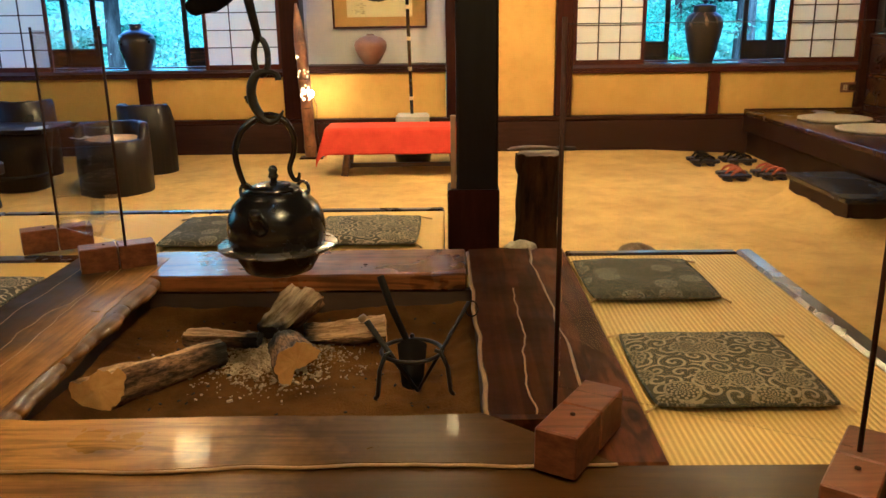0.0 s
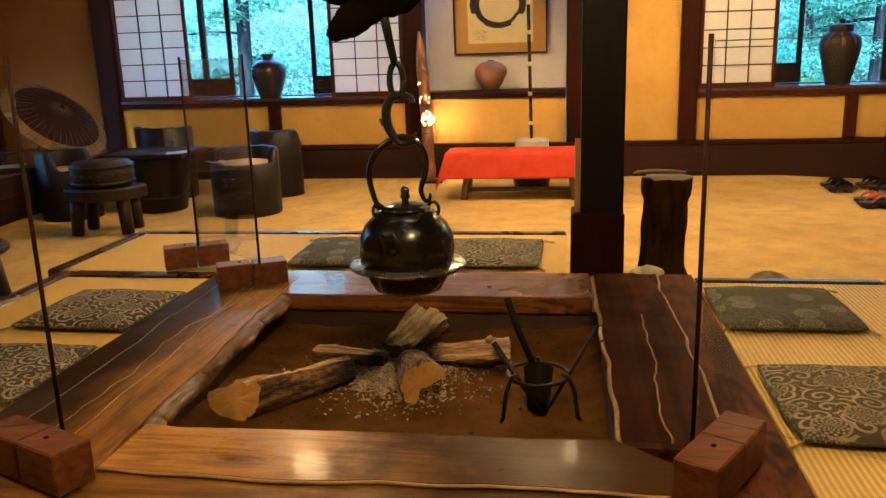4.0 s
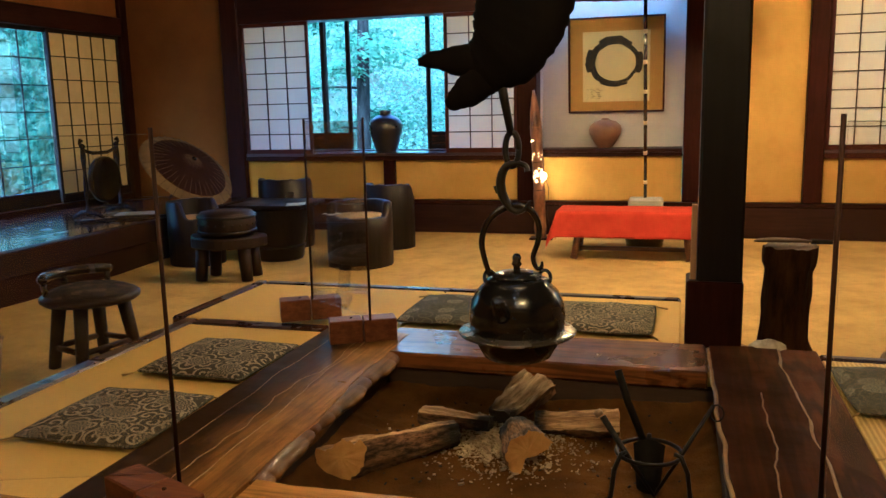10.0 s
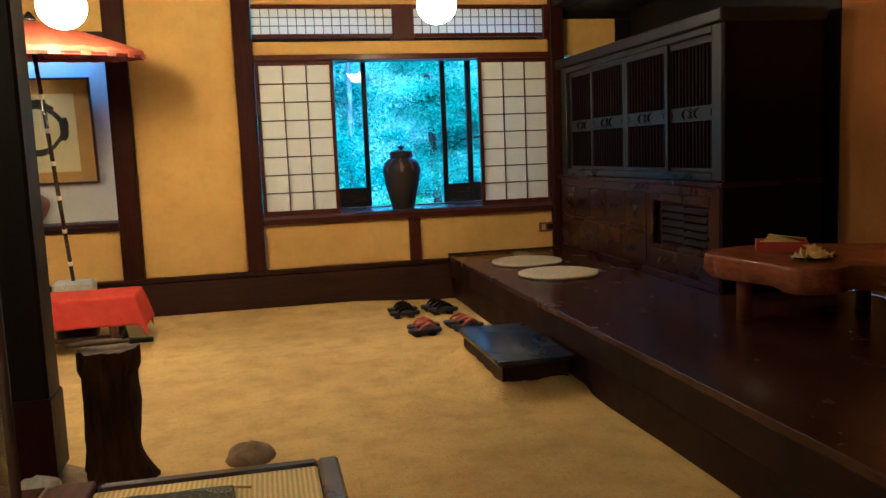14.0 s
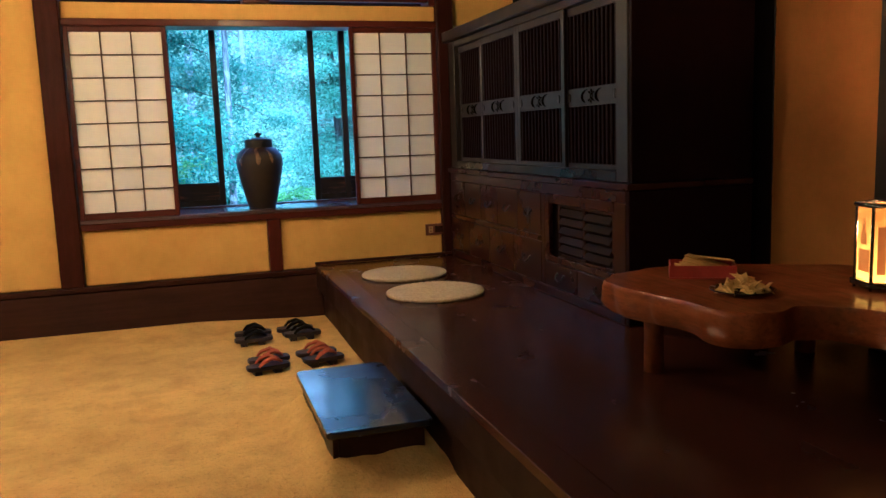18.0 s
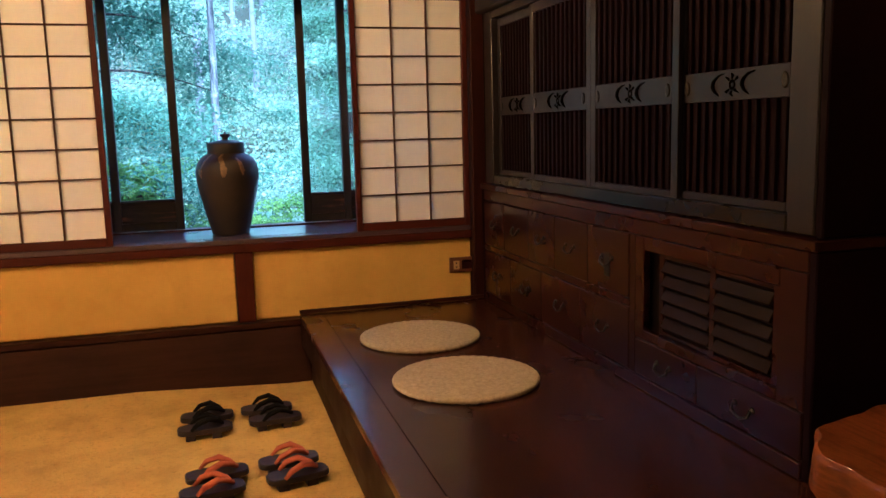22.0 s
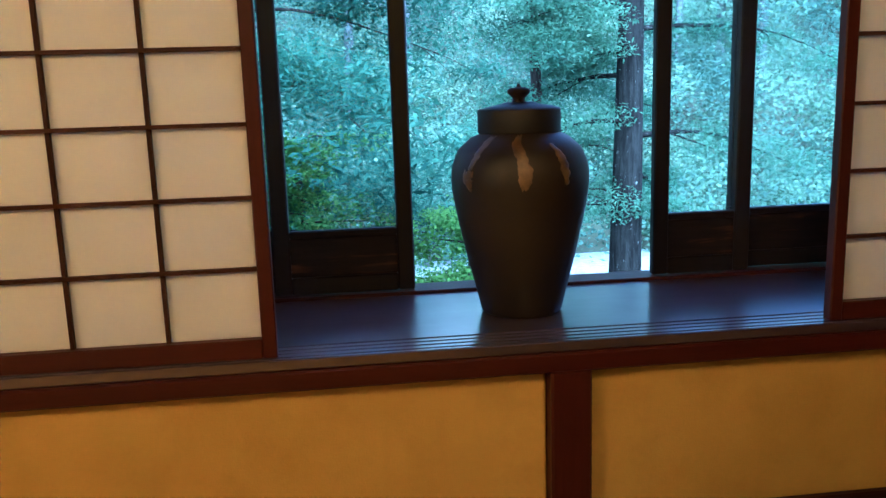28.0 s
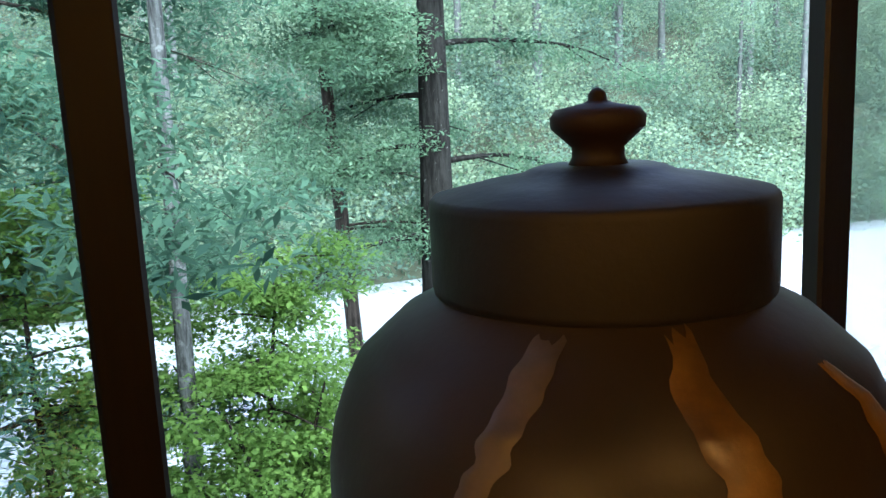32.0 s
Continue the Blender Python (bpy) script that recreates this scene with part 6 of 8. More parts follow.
part("shell", Mesh().lathe([(0, 0.001), (0.195, 0.001), (0.212, 0.02), (0.222, 0.09), (0.212, 0.165), (0.195, 0.185), (0, 0.188)], 44), STOOL, drum)
for zz in (0.035, 0.15):
    part("band", Mesh().lathe([(0.214, zz - 0.012), (0.226, zz - 0.010), (0.226, zz + 0.010), (0.214, zz + 0.012)], 44), CHAIR, drum)
stud = data_of(Mesh().lathe([(0, 0), (0.009, 0.001), (0.007, 0.007), (0, 0.009)], 8), "stud", IRON)
for i in range(22):
    a = 2 * math.pi * i / 22
    s = part("stud", stud, None, drum)
    s.matrix_basis = pose(0.221 * math.cos(a), 0.221 * math.sin(a), 0.092, 0, 90, math.degrees(a))

PATTERN = arabesque_material("dark_flowered_cotton", (0.014, 0.009, 0.009), (0.34, 0.22, 0.13), 1.5, True)
st = thing("round_stool", (-2.235, 3.98, 0.0), 10, "round dark wooden stool with a low curved armrest and flowered cushion", "stool")
part("seat", Mesh().lathe([(0, 0.345), (0.225, 0.345), (0.242, 0.358), (0.242, 0.375), (0.228, 0.388), (0, 0.39)], 40), STOOL, st)
for a in (0.6, 1.9, 3.5, 4.9):
    c, s = math.cos(a), math.sin(a)
    part("leg", Mesh().tube([(0.15 * c, 0.15 * s, 0.348), (0.205 * c, 0.205 * s, 0.0)], [0.036, 0.030], 10), STOOL, st)
for a, b in ((0.6, 1.9), (1.9, 3.5), (3.5, 4.9), (4.9, 6.88)):
    part("stretcher", Mesh().tube([(0.19 * math.cos(a), 0.19 * math.sin(a), 0.11), (0.19 * math.cos(b), 0.19 * math.sin(b), 0.11)], 0.016, 8), STOOL, st)
arm = [(0.215 * math.cos(a), 0.215 * math.sin(a), 0.47) for a in np.linspace(1.55, 3.9, 12)]
part("armrest", Mesh().tube(arm, [0.020] + [0.026] * 10 + [0.020], 12), BLACK_LACQUER, st, "black lacquered curved armrest")
for a in (1.65, 2.7, 3.8):
    part("spindle", Mesh().tube([(0.205 * math.cos(a), 0.205 * math.sin(a), 0.38), (0.214 * math.cos(a), 0.214 * math.sin(a), 0.462)], 0.015, 8), BLACK_LACQUER, st)


def pad(u, v):
    a, b = 2 * u - 1, 2 * v - 1
    x, y = a * math.sqrt(1 - 0.5 * b * b), b * math.sqrt(1 - 0.5 * a * a)
    d = min(1.0, math.hypot(x, y))
    return 0.212 * x, 0.212 * y, 0.391 + 0.03 * (1 - d ** 6) + 0.003 * noise.noise(Vector((x * 4, y * 4, 1)))


part("stool_cushion", Mesh().grid(24, 24, pad), PATTERN, st, "thin dark flowered cushion")

# paper parasol lying open
OIL = plain("cream_oiled_paper", (0.125, 0.082, 0.032), (0.185, 0.125, 0.052), 0.8, 9, 150, 0.2, Specular_IOR_Level=0.1)
PURPLE = plain("dull_purple_paper", (0.020, 0.0085, 0.0078), (0.033, 0.0145, 0.0125), 0.85, 6, 150, 0.2, Specular_IOR_Level=0.06)
RIB = plain("split_bamboo_rib", (0.060, 0.036, 0.020), (0.095, 0.060, 0.034), 0.8, 20, Specular_IOR_Level=0.1)
wag = thing("paper_umbrella", (-3.78, 7.22, 0.77), 0, "open purple and cream paper umbrella lying on its side", "umbrella")
wm = look((0, 0, 0), (-0.68, 0.15, -0.73)) @ Matrix.Scale(0.82, 4)
n, rings = 40, ((0.02, 0.16), (0.20, 0.115), (0.40, 0.045), (0.455, 0.023))
outer = ((0.457, 0.022), (0.50, 0.005), (0.56, -0.025))


def cone(rr):
    vs = [tuple(wm @ Vector((r * math.cos(2 * math.pi * i / n), r * math.sin(2 * math.pi * i / n), z + 0.004 * (i % 2) * r / 0.5))) for r, z in rr for i in range(n)]
    return Mesh().add(vs, [(j * n + i, j * n + (i + 1) % n, (j + 1) * n + (i + 1) % n, (j + 1) * n + i) for j in range(len(rr) - 1) for i in range(n)])


part("purple_field", cone(rings), PURPLE, wag, "dull purple paper")
part("cream_border", cone(outer), OIL, wag, "cream oiled paper border")
for i in range(40):
    a = 2 * math.pi * i / n
    part("rib", Mesh().tube([wm @ Vector((0.02 * math.cos(a), 0.02 * math.sin(a), 0.163)), wm @ Vector((0.40 * math.cos(a), 0.40 * math.sin(a), 0.049)), wm @ Vector((0.572 * math.cos(a), 0.572 * math.sin(a), -0.026))], 0.0028, 4), RIB, wag)
part("cap", Mesh().lathe([(0, 0.155), (0.03, 0.155), (0.024, 0.185), (0, 0.19)], 14, wm), BLACK_LACQUER, wag)
part("shaft", Mesh().tube([wm @ Vector((0, 0, 0.15)), wm @ Vector((0, 0, -0.48))], 0.011, 10), BENCH, wag)

# gong on a carved stand
GONG_WOOD = plain("dull_black_carving", (0.006, 0.005, 0.007), (0.014, 0.011, 0.013), 0.6, 12, 90, 0.4, Specular_IOR_Level=0.15)
gong = thing("gong_stand", (-4.42, 6.83, 0.376), 92, "dark bronze gong hung in a carved black stand", "gong")
BRONZE = plain("dark_bronze", (0.012, 0.010, 0.010), (0.030, 0.024, 0.022), 0.35, 8, 90, 0.2, metal=0.8)
for s in (-1, 1):
    part("upright", Mesh().lathe([(0, 0), (0.020, 0.0), (0.026, 0.06), (0.016, 0.10), (0.022, 0.25), (0.014, 0.40), (0.024, 0.52), (0.018, 0.60), (0.026, 0.63), (0, 0.65)], 14, pose(s * 0.235, 0, 0.02)), GONG_WOOD, gong)
    part("foot", Mesh().tube([(s * 0.235, -0.16, 0.012), (s * 0.235, -0.06, 0.055), (s * 0.235, 0.06, 0.055), (s * 0.235, 0.16, 0.012)], [0.014, 0.024, 0.024, 0.014], 8), GONG_WOOD, gong)
    part("scroll", Mesh().tube([(s * 0.235, 0, 0.64), (s * 0.270, 0, 0.67), (s * 0.258, 0, 0.70), (s * 0.232, 0, 0.685)], 0.014, 8), GONG_WOOD, gong)
part("top_bar", Mesh().tube([(-0.24, 0, 0.61), (-0.1, 0, 0.575), (0.1, 0, 0.575), (0.24, 0, 0.61)], 0.016, 8), GONG_WOOD, gong)
part("low_bar", Mesh().tube([(-0.235, 0, 0.075), (0.235, 0, 0.075)], 0.014, 8), GONG_WOOD, gong)
part("disc", Mesh().lathe([(0, -0.012), (0.06, -0.02), (0.07, -0.008), (0.195, -0.006), (0.21, 0.004), (0.205, 0.045), (0.195, 0.045), (0.195, 0.006), (0, 0.0)], 44, pose(0, 0, 0.335, 90, 0, 0)), BRONZE, gong, "dark bronze gong disc")
for s in (-1, 1):
    part("cord", Mesh().tube([(s * 0.10, 0.0, 0.50), (s * 0.11, 0.0, 0.575)], 0.004, 6), CORD, gong)
stick = thing("wooden_staff", (-4.02, 6.55, 0.376), 40, "dark wooden staff lying on the raised floor", "staff")
part("shaft", Mesh().tube([(-0.35, 0, 0.014), (0.0, 0.012, 0.014), (0.42, 0, 0.013)], 0.013, 8), STOOL, stick)
part("tip", Mesh().lathe([(0, 0), (0.018, 0.0), (0.020, 0.04), (0, 0.05)], 10, pose(-0.39, 0, 0.018, 0, 90, 0)), IRON, stick)
solid("paper_sheet", Mesh().grid(2, 2, lambda u, v: (0.36 * u, 0.25 * v, 0.001 + 0.003 * u * v)), plain("pale_paper", (0.5, 0.46, 0.40), (0.6, 0.56, 0.5), 0.7, 14), "pale sheet of paper under the gong", "paper", at=(-4.32, 6.80, 0.377), turn=25)

basket = thing("wicker_basket", (-2.47, 3.42, 0.0), 0, "small wicker basket holding a white and red cloth", "basket")
part("weave", Mesh().lathe([(0, 0.0), (0.10, 0.0), (0.13, 0.10), (0.15, 0.25), (0.158, 0.262), (0.148, 0.268), (0.125, 0.10), (0, 0.02)], 32), plain("amber_wicker", (0.30, 0.18, 0.06), (0.42, 0.27, 0.10), 0.7, 30, 90, 0.8, 0.006), basket)
part("white_cloth", boulder(Mesh(), 0.13, 0.13, 0.12, 5.0).v and Mesh().add([(x, y, z + 0.23) for x, y, z in boulder(Mesh(), 0.13, 0.13, 0.12, 5.0).v], boulder(Mesh(), 0.13, 0.13, 0.12, 5.0).f, True), plain("white_cotton", (0.6, 0.55, 0.48), (0.7, 0.66, 0.6), 0.9, 20), basket, "folded white cotton cloth")
part("red_cloth", Mesh().tube([(-0.03, -0.02, 0.34), (0.06, 0.0, 0.352), (0.13, 0.03, 0.31)], [0.02, 0.028, 0.02], 10), RED, basket, "red cloth edge")


# ---- the chest, table and small things on the east floor ----
cab = thing("tall_chest", (0, 0, 0), 0, "tall black-brown two-piece chest with lattice sliding doors above and drawers below", "chest")
CX, CB = 4.583, 5.285
CY0, CY1 = 5.60, 8.325
# carcase
part("lower_top", Mesh().box(CX - 0.012, CB, CY0 - 0.008, CY1, 1.062, 1.094, 0.004), CABINET_RED, cab)
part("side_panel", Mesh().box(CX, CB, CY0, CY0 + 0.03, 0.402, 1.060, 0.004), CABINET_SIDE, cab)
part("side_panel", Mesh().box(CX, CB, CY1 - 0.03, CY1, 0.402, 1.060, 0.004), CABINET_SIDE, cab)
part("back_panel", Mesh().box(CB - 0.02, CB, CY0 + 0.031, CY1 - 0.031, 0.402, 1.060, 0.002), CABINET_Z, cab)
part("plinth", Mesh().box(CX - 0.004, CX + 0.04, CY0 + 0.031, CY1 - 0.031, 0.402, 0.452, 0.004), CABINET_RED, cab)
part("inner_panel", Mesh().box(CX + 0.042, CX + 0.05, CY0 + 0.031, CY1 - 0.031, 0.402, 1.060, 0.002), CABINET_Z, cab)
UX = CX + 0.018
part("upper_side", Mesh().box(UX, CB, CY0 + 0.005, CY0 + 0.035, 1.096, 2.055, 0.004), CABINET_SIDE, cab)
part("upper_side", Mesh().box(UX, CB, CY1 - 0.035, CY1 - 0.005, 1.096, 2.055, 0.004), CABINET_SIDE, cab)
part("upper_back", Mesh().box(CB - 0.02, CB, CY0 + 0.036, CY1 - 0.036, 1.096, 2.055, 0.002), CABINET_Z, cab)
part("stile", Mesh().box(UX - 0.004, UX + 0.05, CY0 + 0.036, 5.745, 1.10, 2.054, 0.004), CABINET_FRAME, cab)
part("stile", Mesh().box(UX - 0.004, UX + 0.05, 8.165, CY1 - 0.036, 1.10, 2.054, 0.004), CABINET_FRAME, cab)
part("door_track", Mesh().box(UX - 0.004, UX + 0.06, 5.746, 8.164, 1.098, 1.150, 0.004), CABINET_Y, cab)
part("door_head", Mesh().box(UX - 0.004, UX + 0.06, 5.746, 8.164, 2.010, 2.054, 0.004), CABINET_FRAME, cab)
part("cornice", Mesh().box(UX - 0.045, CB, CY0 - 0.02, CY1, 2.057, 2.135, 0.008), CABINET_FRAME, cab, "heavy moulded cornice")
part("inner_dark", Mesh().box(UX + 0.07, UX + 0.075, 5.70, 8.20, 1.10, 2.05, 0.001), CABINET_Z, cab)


# near-black stands for the shade inside the openwork
CUT_SHADE = plain("black_cut_shade", (0.0012, 0.001, 0.001), (0.003, 0.0025, 0.0025), 0.95, 20, Specular_IOR_Level=0.0)
BAND_WOOD = wood("greyed_band_wood", (0.0062, 0.0045, 0.0052), (0.0135, 0.0098, 0.0110), 0.42, 1, 8, 0.15, spec=0.3)
LOUVRE = wood("dull_brown_louvre", (0.0050, 0.0020, 0.0017), (0.0115, 0.0044, 0.0034), 0.6, 1, 8, spec=0.08)


def lattice_door(y0, y1, x):
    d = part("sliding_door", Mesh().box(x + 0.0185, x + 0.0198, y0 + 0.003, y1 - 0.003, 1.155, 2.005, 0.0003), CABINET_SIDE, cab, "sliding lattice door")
    for a, b in ((y0, y0 + 0.042), (y1 - 0.042, y1)):
        part("door_stile", Mesh().box(x, x + 0.018, a, b, 1.152, 2.008, 0.002), CABINET_FRAME, d)
    for a, b in ((1.152, 1.178), (1.965, 2.008)):
        part("door_rail", Mesh().box(x, x + 0.018, y0 + 0.0425, y1 - 0.0425, a, b, 0.002), CABINET_FRAME, d)
    part("carved_band", Mesh().box(x + 0.001, x + 0.016, y0 + 0.043, y1 - 0.043, 1.482, 1.578, 0.002), BAND_WOOD, d, "carved openwork band")
    mid = (y0 + y1) / 2
    # a flower between two brackets, shade of the cuts painted black, and a finger pull at either end
    for off in (0.088, -0.062):
        y = mid + off
        part("carving", Mesh().tube(*along_curve([(x, y - 0.046, 1.566), (x, y - 0.020, 1.561), (x, y + 0.002, 1.546), (x, y + 0.008, 1.528), (x, y - 0.002, 1.510), (x, y - 0.020, 1.498)], [0.004, 0.008, 0.011, 0.012, 0.010, 0.004], 3, 0.0), 6, True, 0.35), CUT_SHADE, d, "black bracket standing for a shaded cut")
    part("carving", Mesh().tube([(x, mid + 0.012 * math.cos(a), 1.530 + 0.012 * math.sin(a)) for a in np.linspace(0, 2 * math.pi, 13)], 0.005, 6, False, 0.4), CUT_SHADE, d, "black ring standing for the flower's shaded cut")
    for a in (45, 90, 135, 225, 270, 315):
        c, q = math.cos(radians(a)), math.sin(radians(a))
        part("carving", Mesh().tube([(x, mid + 0.020 * c, 1.530 + 0.019 * q), (x, mid + 0.033 * c - 0.006 * q, 1.530 + 0.028 * q), (x, mid + 0.042 * c + 0.004 * q, 1.530 + 0.036 * q)], [0.004, 0.0085, 0.003], 6, True, 0.35), CUT_SHADE, d, "black petal standing for the flower's shaded cut")
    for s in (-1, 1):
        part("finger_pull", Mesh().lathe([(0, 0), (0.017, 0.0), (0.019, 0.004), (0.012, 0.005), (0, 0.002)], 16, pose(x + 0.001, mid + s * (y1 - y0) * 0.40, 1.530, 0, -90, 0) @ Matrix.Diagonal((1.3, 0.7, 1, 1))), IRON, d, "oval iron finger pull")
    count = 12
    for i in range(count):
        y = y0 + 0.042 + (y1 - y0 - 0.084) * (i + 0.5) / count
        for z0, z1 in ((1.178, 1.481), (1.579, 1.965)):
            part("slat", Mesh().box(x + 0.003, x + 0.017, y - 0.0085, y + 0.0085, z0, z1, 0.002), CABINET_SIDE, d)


lattice_door(5.748, 6.36, UX + 0.030)
lattice_door(6.315, 6.975, UX + 0.004)
lattice_door(6.977, 7.635, UX + 0.004)
lattice_door(7.590, 8.160, UX + 0.030)


def drawer(y0, y1, z0, z1):
    d = part("drawer", Mesh().box(CX - 0.002, CX + 0.036, y0 + 0.002, y1 - 0.002, z0 + 0.002, z1 - 0.002, 0.004), CABINET_RED, cab, "lacquered drawer front")
    y, z = (y0 + y1) / 2, (z0 + z1) / 2 + 0.01
    for s in (-1, 1):
        part("rosette", Mesh().lathe([(0, 0), (0.012, 0), (0.010, 0.005), (0, 0.008)], 12, pose(CX - 0.002, y + s * 0.042, z, 0, -90, 0)), IRON, d)
    part("bail_handle", Mesh().tube([(CX - 0.010, y - 0.042, z), (CX - 0.018, y - 0.040, z - 0.022), (CX - 0.020, y, z - 0.036), (CX - 0.018, y + 0.040, z - 0.022), (CX - 0.010, y + 0.042, z)], 0.005, 8), IRON, d, "black iron bail handle")


part("rail", Mesh().box(CX, CX + 0.04, CY0 + 0.031, CY1 - 0.031, 1.000, 1.060, 0.003), CABINET_RED, cab)
part("rail", Mesh().box(CX, CX + 0.04, 6.60, CY1 - 0.031, 0.708, 0.738, 0.003), CABINET_RED, cab)
part("divider", Mesh().box(CX, CX + 0.04, 6.555, 6.598, 0.453, 0.998, 0.003), CABINET_RED, cab)
ys = [6.60, 6.955, 7.30, 7.62, 7.965, 8.292]
for a, b in zip(ys, ys[1:]):
    drawer(a, b, 0.740, 0.998)
for a, b in ((6.60, 7.03), (7.03, 7.46), (7.46, 7.88), (7.88, 8.292)):
    drawer(a, b, 0.455, 0.706)
drawer(5.632, 6.14, 0.455, 0.600)
drawer(6.14, 6.554, 0.455, 0.600)
part("vent_frame", Mesh().box(CX, CX + 0.03, 5.632, 5.745, 0.602, 0.998, 0.003).box(CX, CX + 0.03, 6.495, 6.554, 0.602, 0.998, 0.003).box(CX, CX + 0.03, 5.746, 6.494, 0.602, 0.638, 0.003).box(CX, CX + 0.03, 5.746, 6.494, 0.945, 0.998, 0.003), CABINET_RED, cab)
for a, b, x in ((5.748, 6.09, CX + 0.008), (6.07, 6.42, CX + 0.022)):
    v = part("louvre_door", Mesh().box(x, x + 0.012, a, a + 0.03, 0.64, 0.943, 0.002).box(x, x + 0.012, b - 0.03, b, 0.64, 0.943, 0.002).box(x, x + 0.012, a + 0.03, b - 0.03, 0.64, 0.655, 0.002).box(x, x + 0.012, a + 0.03, b - 0.03, 0.928, 0.943, 0.002), CABINET_RED, cab, "small louvred sliding door")
    for i in range(5):
        z = 0.69 + 0.052 * i
        part("louvre", Mesh().box(-0.004, 0.010, a + 0.031, b - 0.031, -0.022, 0.020, 0.002, pose(x, 0, z, 0, 30, 0)), LOUVRE, v)
part("lock_plate", Mesh().box(CX - 0.006, CX - 0.0025, 6.755, 6.80, 0.80, 0.90, 0.001), IRON, cab, "iron lock plate")

# soffit boards and beam over the chest
board(east, "soffit_beam", 4.55, 4.70, 4.9, 8.35, 2.62, 2.84, CEILING_WOOD, 0.008, "dark beam over the chest")
board(east, "soffit_boards", 4.702, 5.36, 4.9, 8.412, 2.60, 2.64, CEILING_WOOD, 0.004)

# wall socket
SOCKET = wood("brown_socket_plate", (0.085, 0.026, 0.009), (0.15, 0.050, 0.018), 0.45, 0, 20)
sock = thing("wall_socket", (4.462, 8.412, 0.605), 0, "brown wooden socket plate low on the plaster", "socket")
part("plate", Mesh().box(-0.068, 0.104, -0.016, 0.0, -0.046, 0.046, 0.004), SOCKET, sock)
part("insert", Mesh().box(-0.045, -0.008, -0.0185, -0.0165, -0.026, 0.026, 0.001), plain("yellowed_plastic", (0.36, 0.24, 0.09), (0.42, 0.29, 0.12), 0.5, 20), sock)
part("insert", Mesh().box(0.008, 0.082, -0.0185, -0.0165, -0.026, 0.026, 0.001), CABINET_RED, sock)
for dz in (-0.012, 0.012):
    part("slot", Mesh().box(-0.032, -0.022, -0.0200, -0.0187, dz - 0.004, dz + 0.004, 0.0003), INK, sock)

# low slab table
SLAB = slab_wood("burnished_zelkova_slab", (0.072, 0.0165, 0.0008), (0.190, 0.050, 0.0025), 1, 0.5, 0.34, 0.10, 0.10, 0.06, None, 0.12)
tab = thing("slab_table", (4.72, 4.62, 0.402), 0, "low table of a burnished red-brown live-edged slab on round legs", "table")


SLAB_KNOTS = ((-0.545, 0.465), (-0.45, 0.605), (-0.24, 0.675), (0.02, 0.67), (0.36, 0.46), (0.57, 0.28), (0.60, -0.4), (0.56, -0.98), (0.2, -1.05), (-0.02, -0.78), (-0.03, -0.40), (-0.19, -0.225), (-0.33, -0.265), (-0.455, -0.185), (-0.49, 0.06), (-0.53, 0.25))


def slab_edge(a):
    """A smooth closed line through the knots, with small bulges."""
    m = len(SLAB_KNOTS)
    s = a / (2 * math.pi) * m
    i, f = int(s) % m, s - int(s)
    p = [Vector((*SLAB_KNOTS[(i + q) % m], 0)) for q in (-1, 0, 1, 2)]
    v = 0.5 * (2 * p[1] + (p[2] - p[0]) * f + (2 * p[0] - 5 * p[1] + 4 * p[2] - p[3]) * f * f + (3 * p[1] - p[0] - 3 * p[2] + p[3]) * f ** 3)
    w = 0.009 * math.sin(17 * a) + 0.004 * math.sin(31 * a + 1)
    return v.x * (1 + w), v.y * (1 + w)


n = 260
sv, layers = [], ((0.955, 0.222, 0.0), (0.985, 0.236, 0.8), (1.004, 0.262, 1.3), (1.006, 0.292, 1.3), (1.004, 0.322, 0.9), (0.998, 0.336, 0.4), (0.988, 0.342, 0.1))
for q, z, wob in layers:
    for i in range(n):
        x, y = slab_edge(2 * math.pi * i / n)
        f = q + 0.018 * wob * noise.noise(Vector((x * 7, y * 7, z * 20))) + 0.006 * wob * noise.noise(Vector((x * 24, y * 24, z * 40)))
        dz = (0.022 * noise.noise(Vector((x * 4, y * 4, 9)))) if z < 0.28 else 0
        sv.append((x * f, y * f, z + dz))
part("slab", Mesh().add(sv, [(j * n + i, j * n + (i + 1) % n, (j + 1) * n + (i + 1) % n, (j + 1) * n + i) for j in range(6) for i in range(n)], True).add(sv[6 * n:], [tuple(range(n))]).add(sv[:n], [tuple(range(n))]), SLAB, tab, "burnished live-edged slab")
for x, y in ((-0.42, 0.315), (0.30, 0.30), (0.10, -0.80), (0.42, -0.80)):
    part("leg", Mesh().tube([(x, y, 0.0), (x, y, 0.15), (x, y, 0.27)], [0.040, 0.038, 0.042], 20), SLAB, tab, "round turned leg")
TZ = 0.744

# hexagonal paper lantern


def lit_paper(name, low, high, weak, strong):
    """Shade paper with the bulb's glow painted into its emission, strongest at the foot."""
    k = Nodes(name)
    z = k.node("SeparateXYZ", Vector=k.node("TexCoord").outputs["Object"]).outputs[2]
    fibre = k.noise(k.coords((1, 1, 0.5)), 60, 4, 0.7)
    f = k.math("ADD", k.node("MapRange", Value=z, From_Min=0.05, From_Max=0.27).outputs[0], k.math("MULTIPLY", k.math("SUBTRACT", fibre, 0.5), 0.5))
    k.set(k.b.inputs["Emission Color"], k.mix(f, low, high))
    k.set(k.b.inputs["Emission Strength"], k.node("MapRange", Value=f, To_Min=strong, To_Max=weak).outputs[0])
    return k.done((0.5, 0.3, 0.1), 0.8, Specular_IOR_Level=0.1)


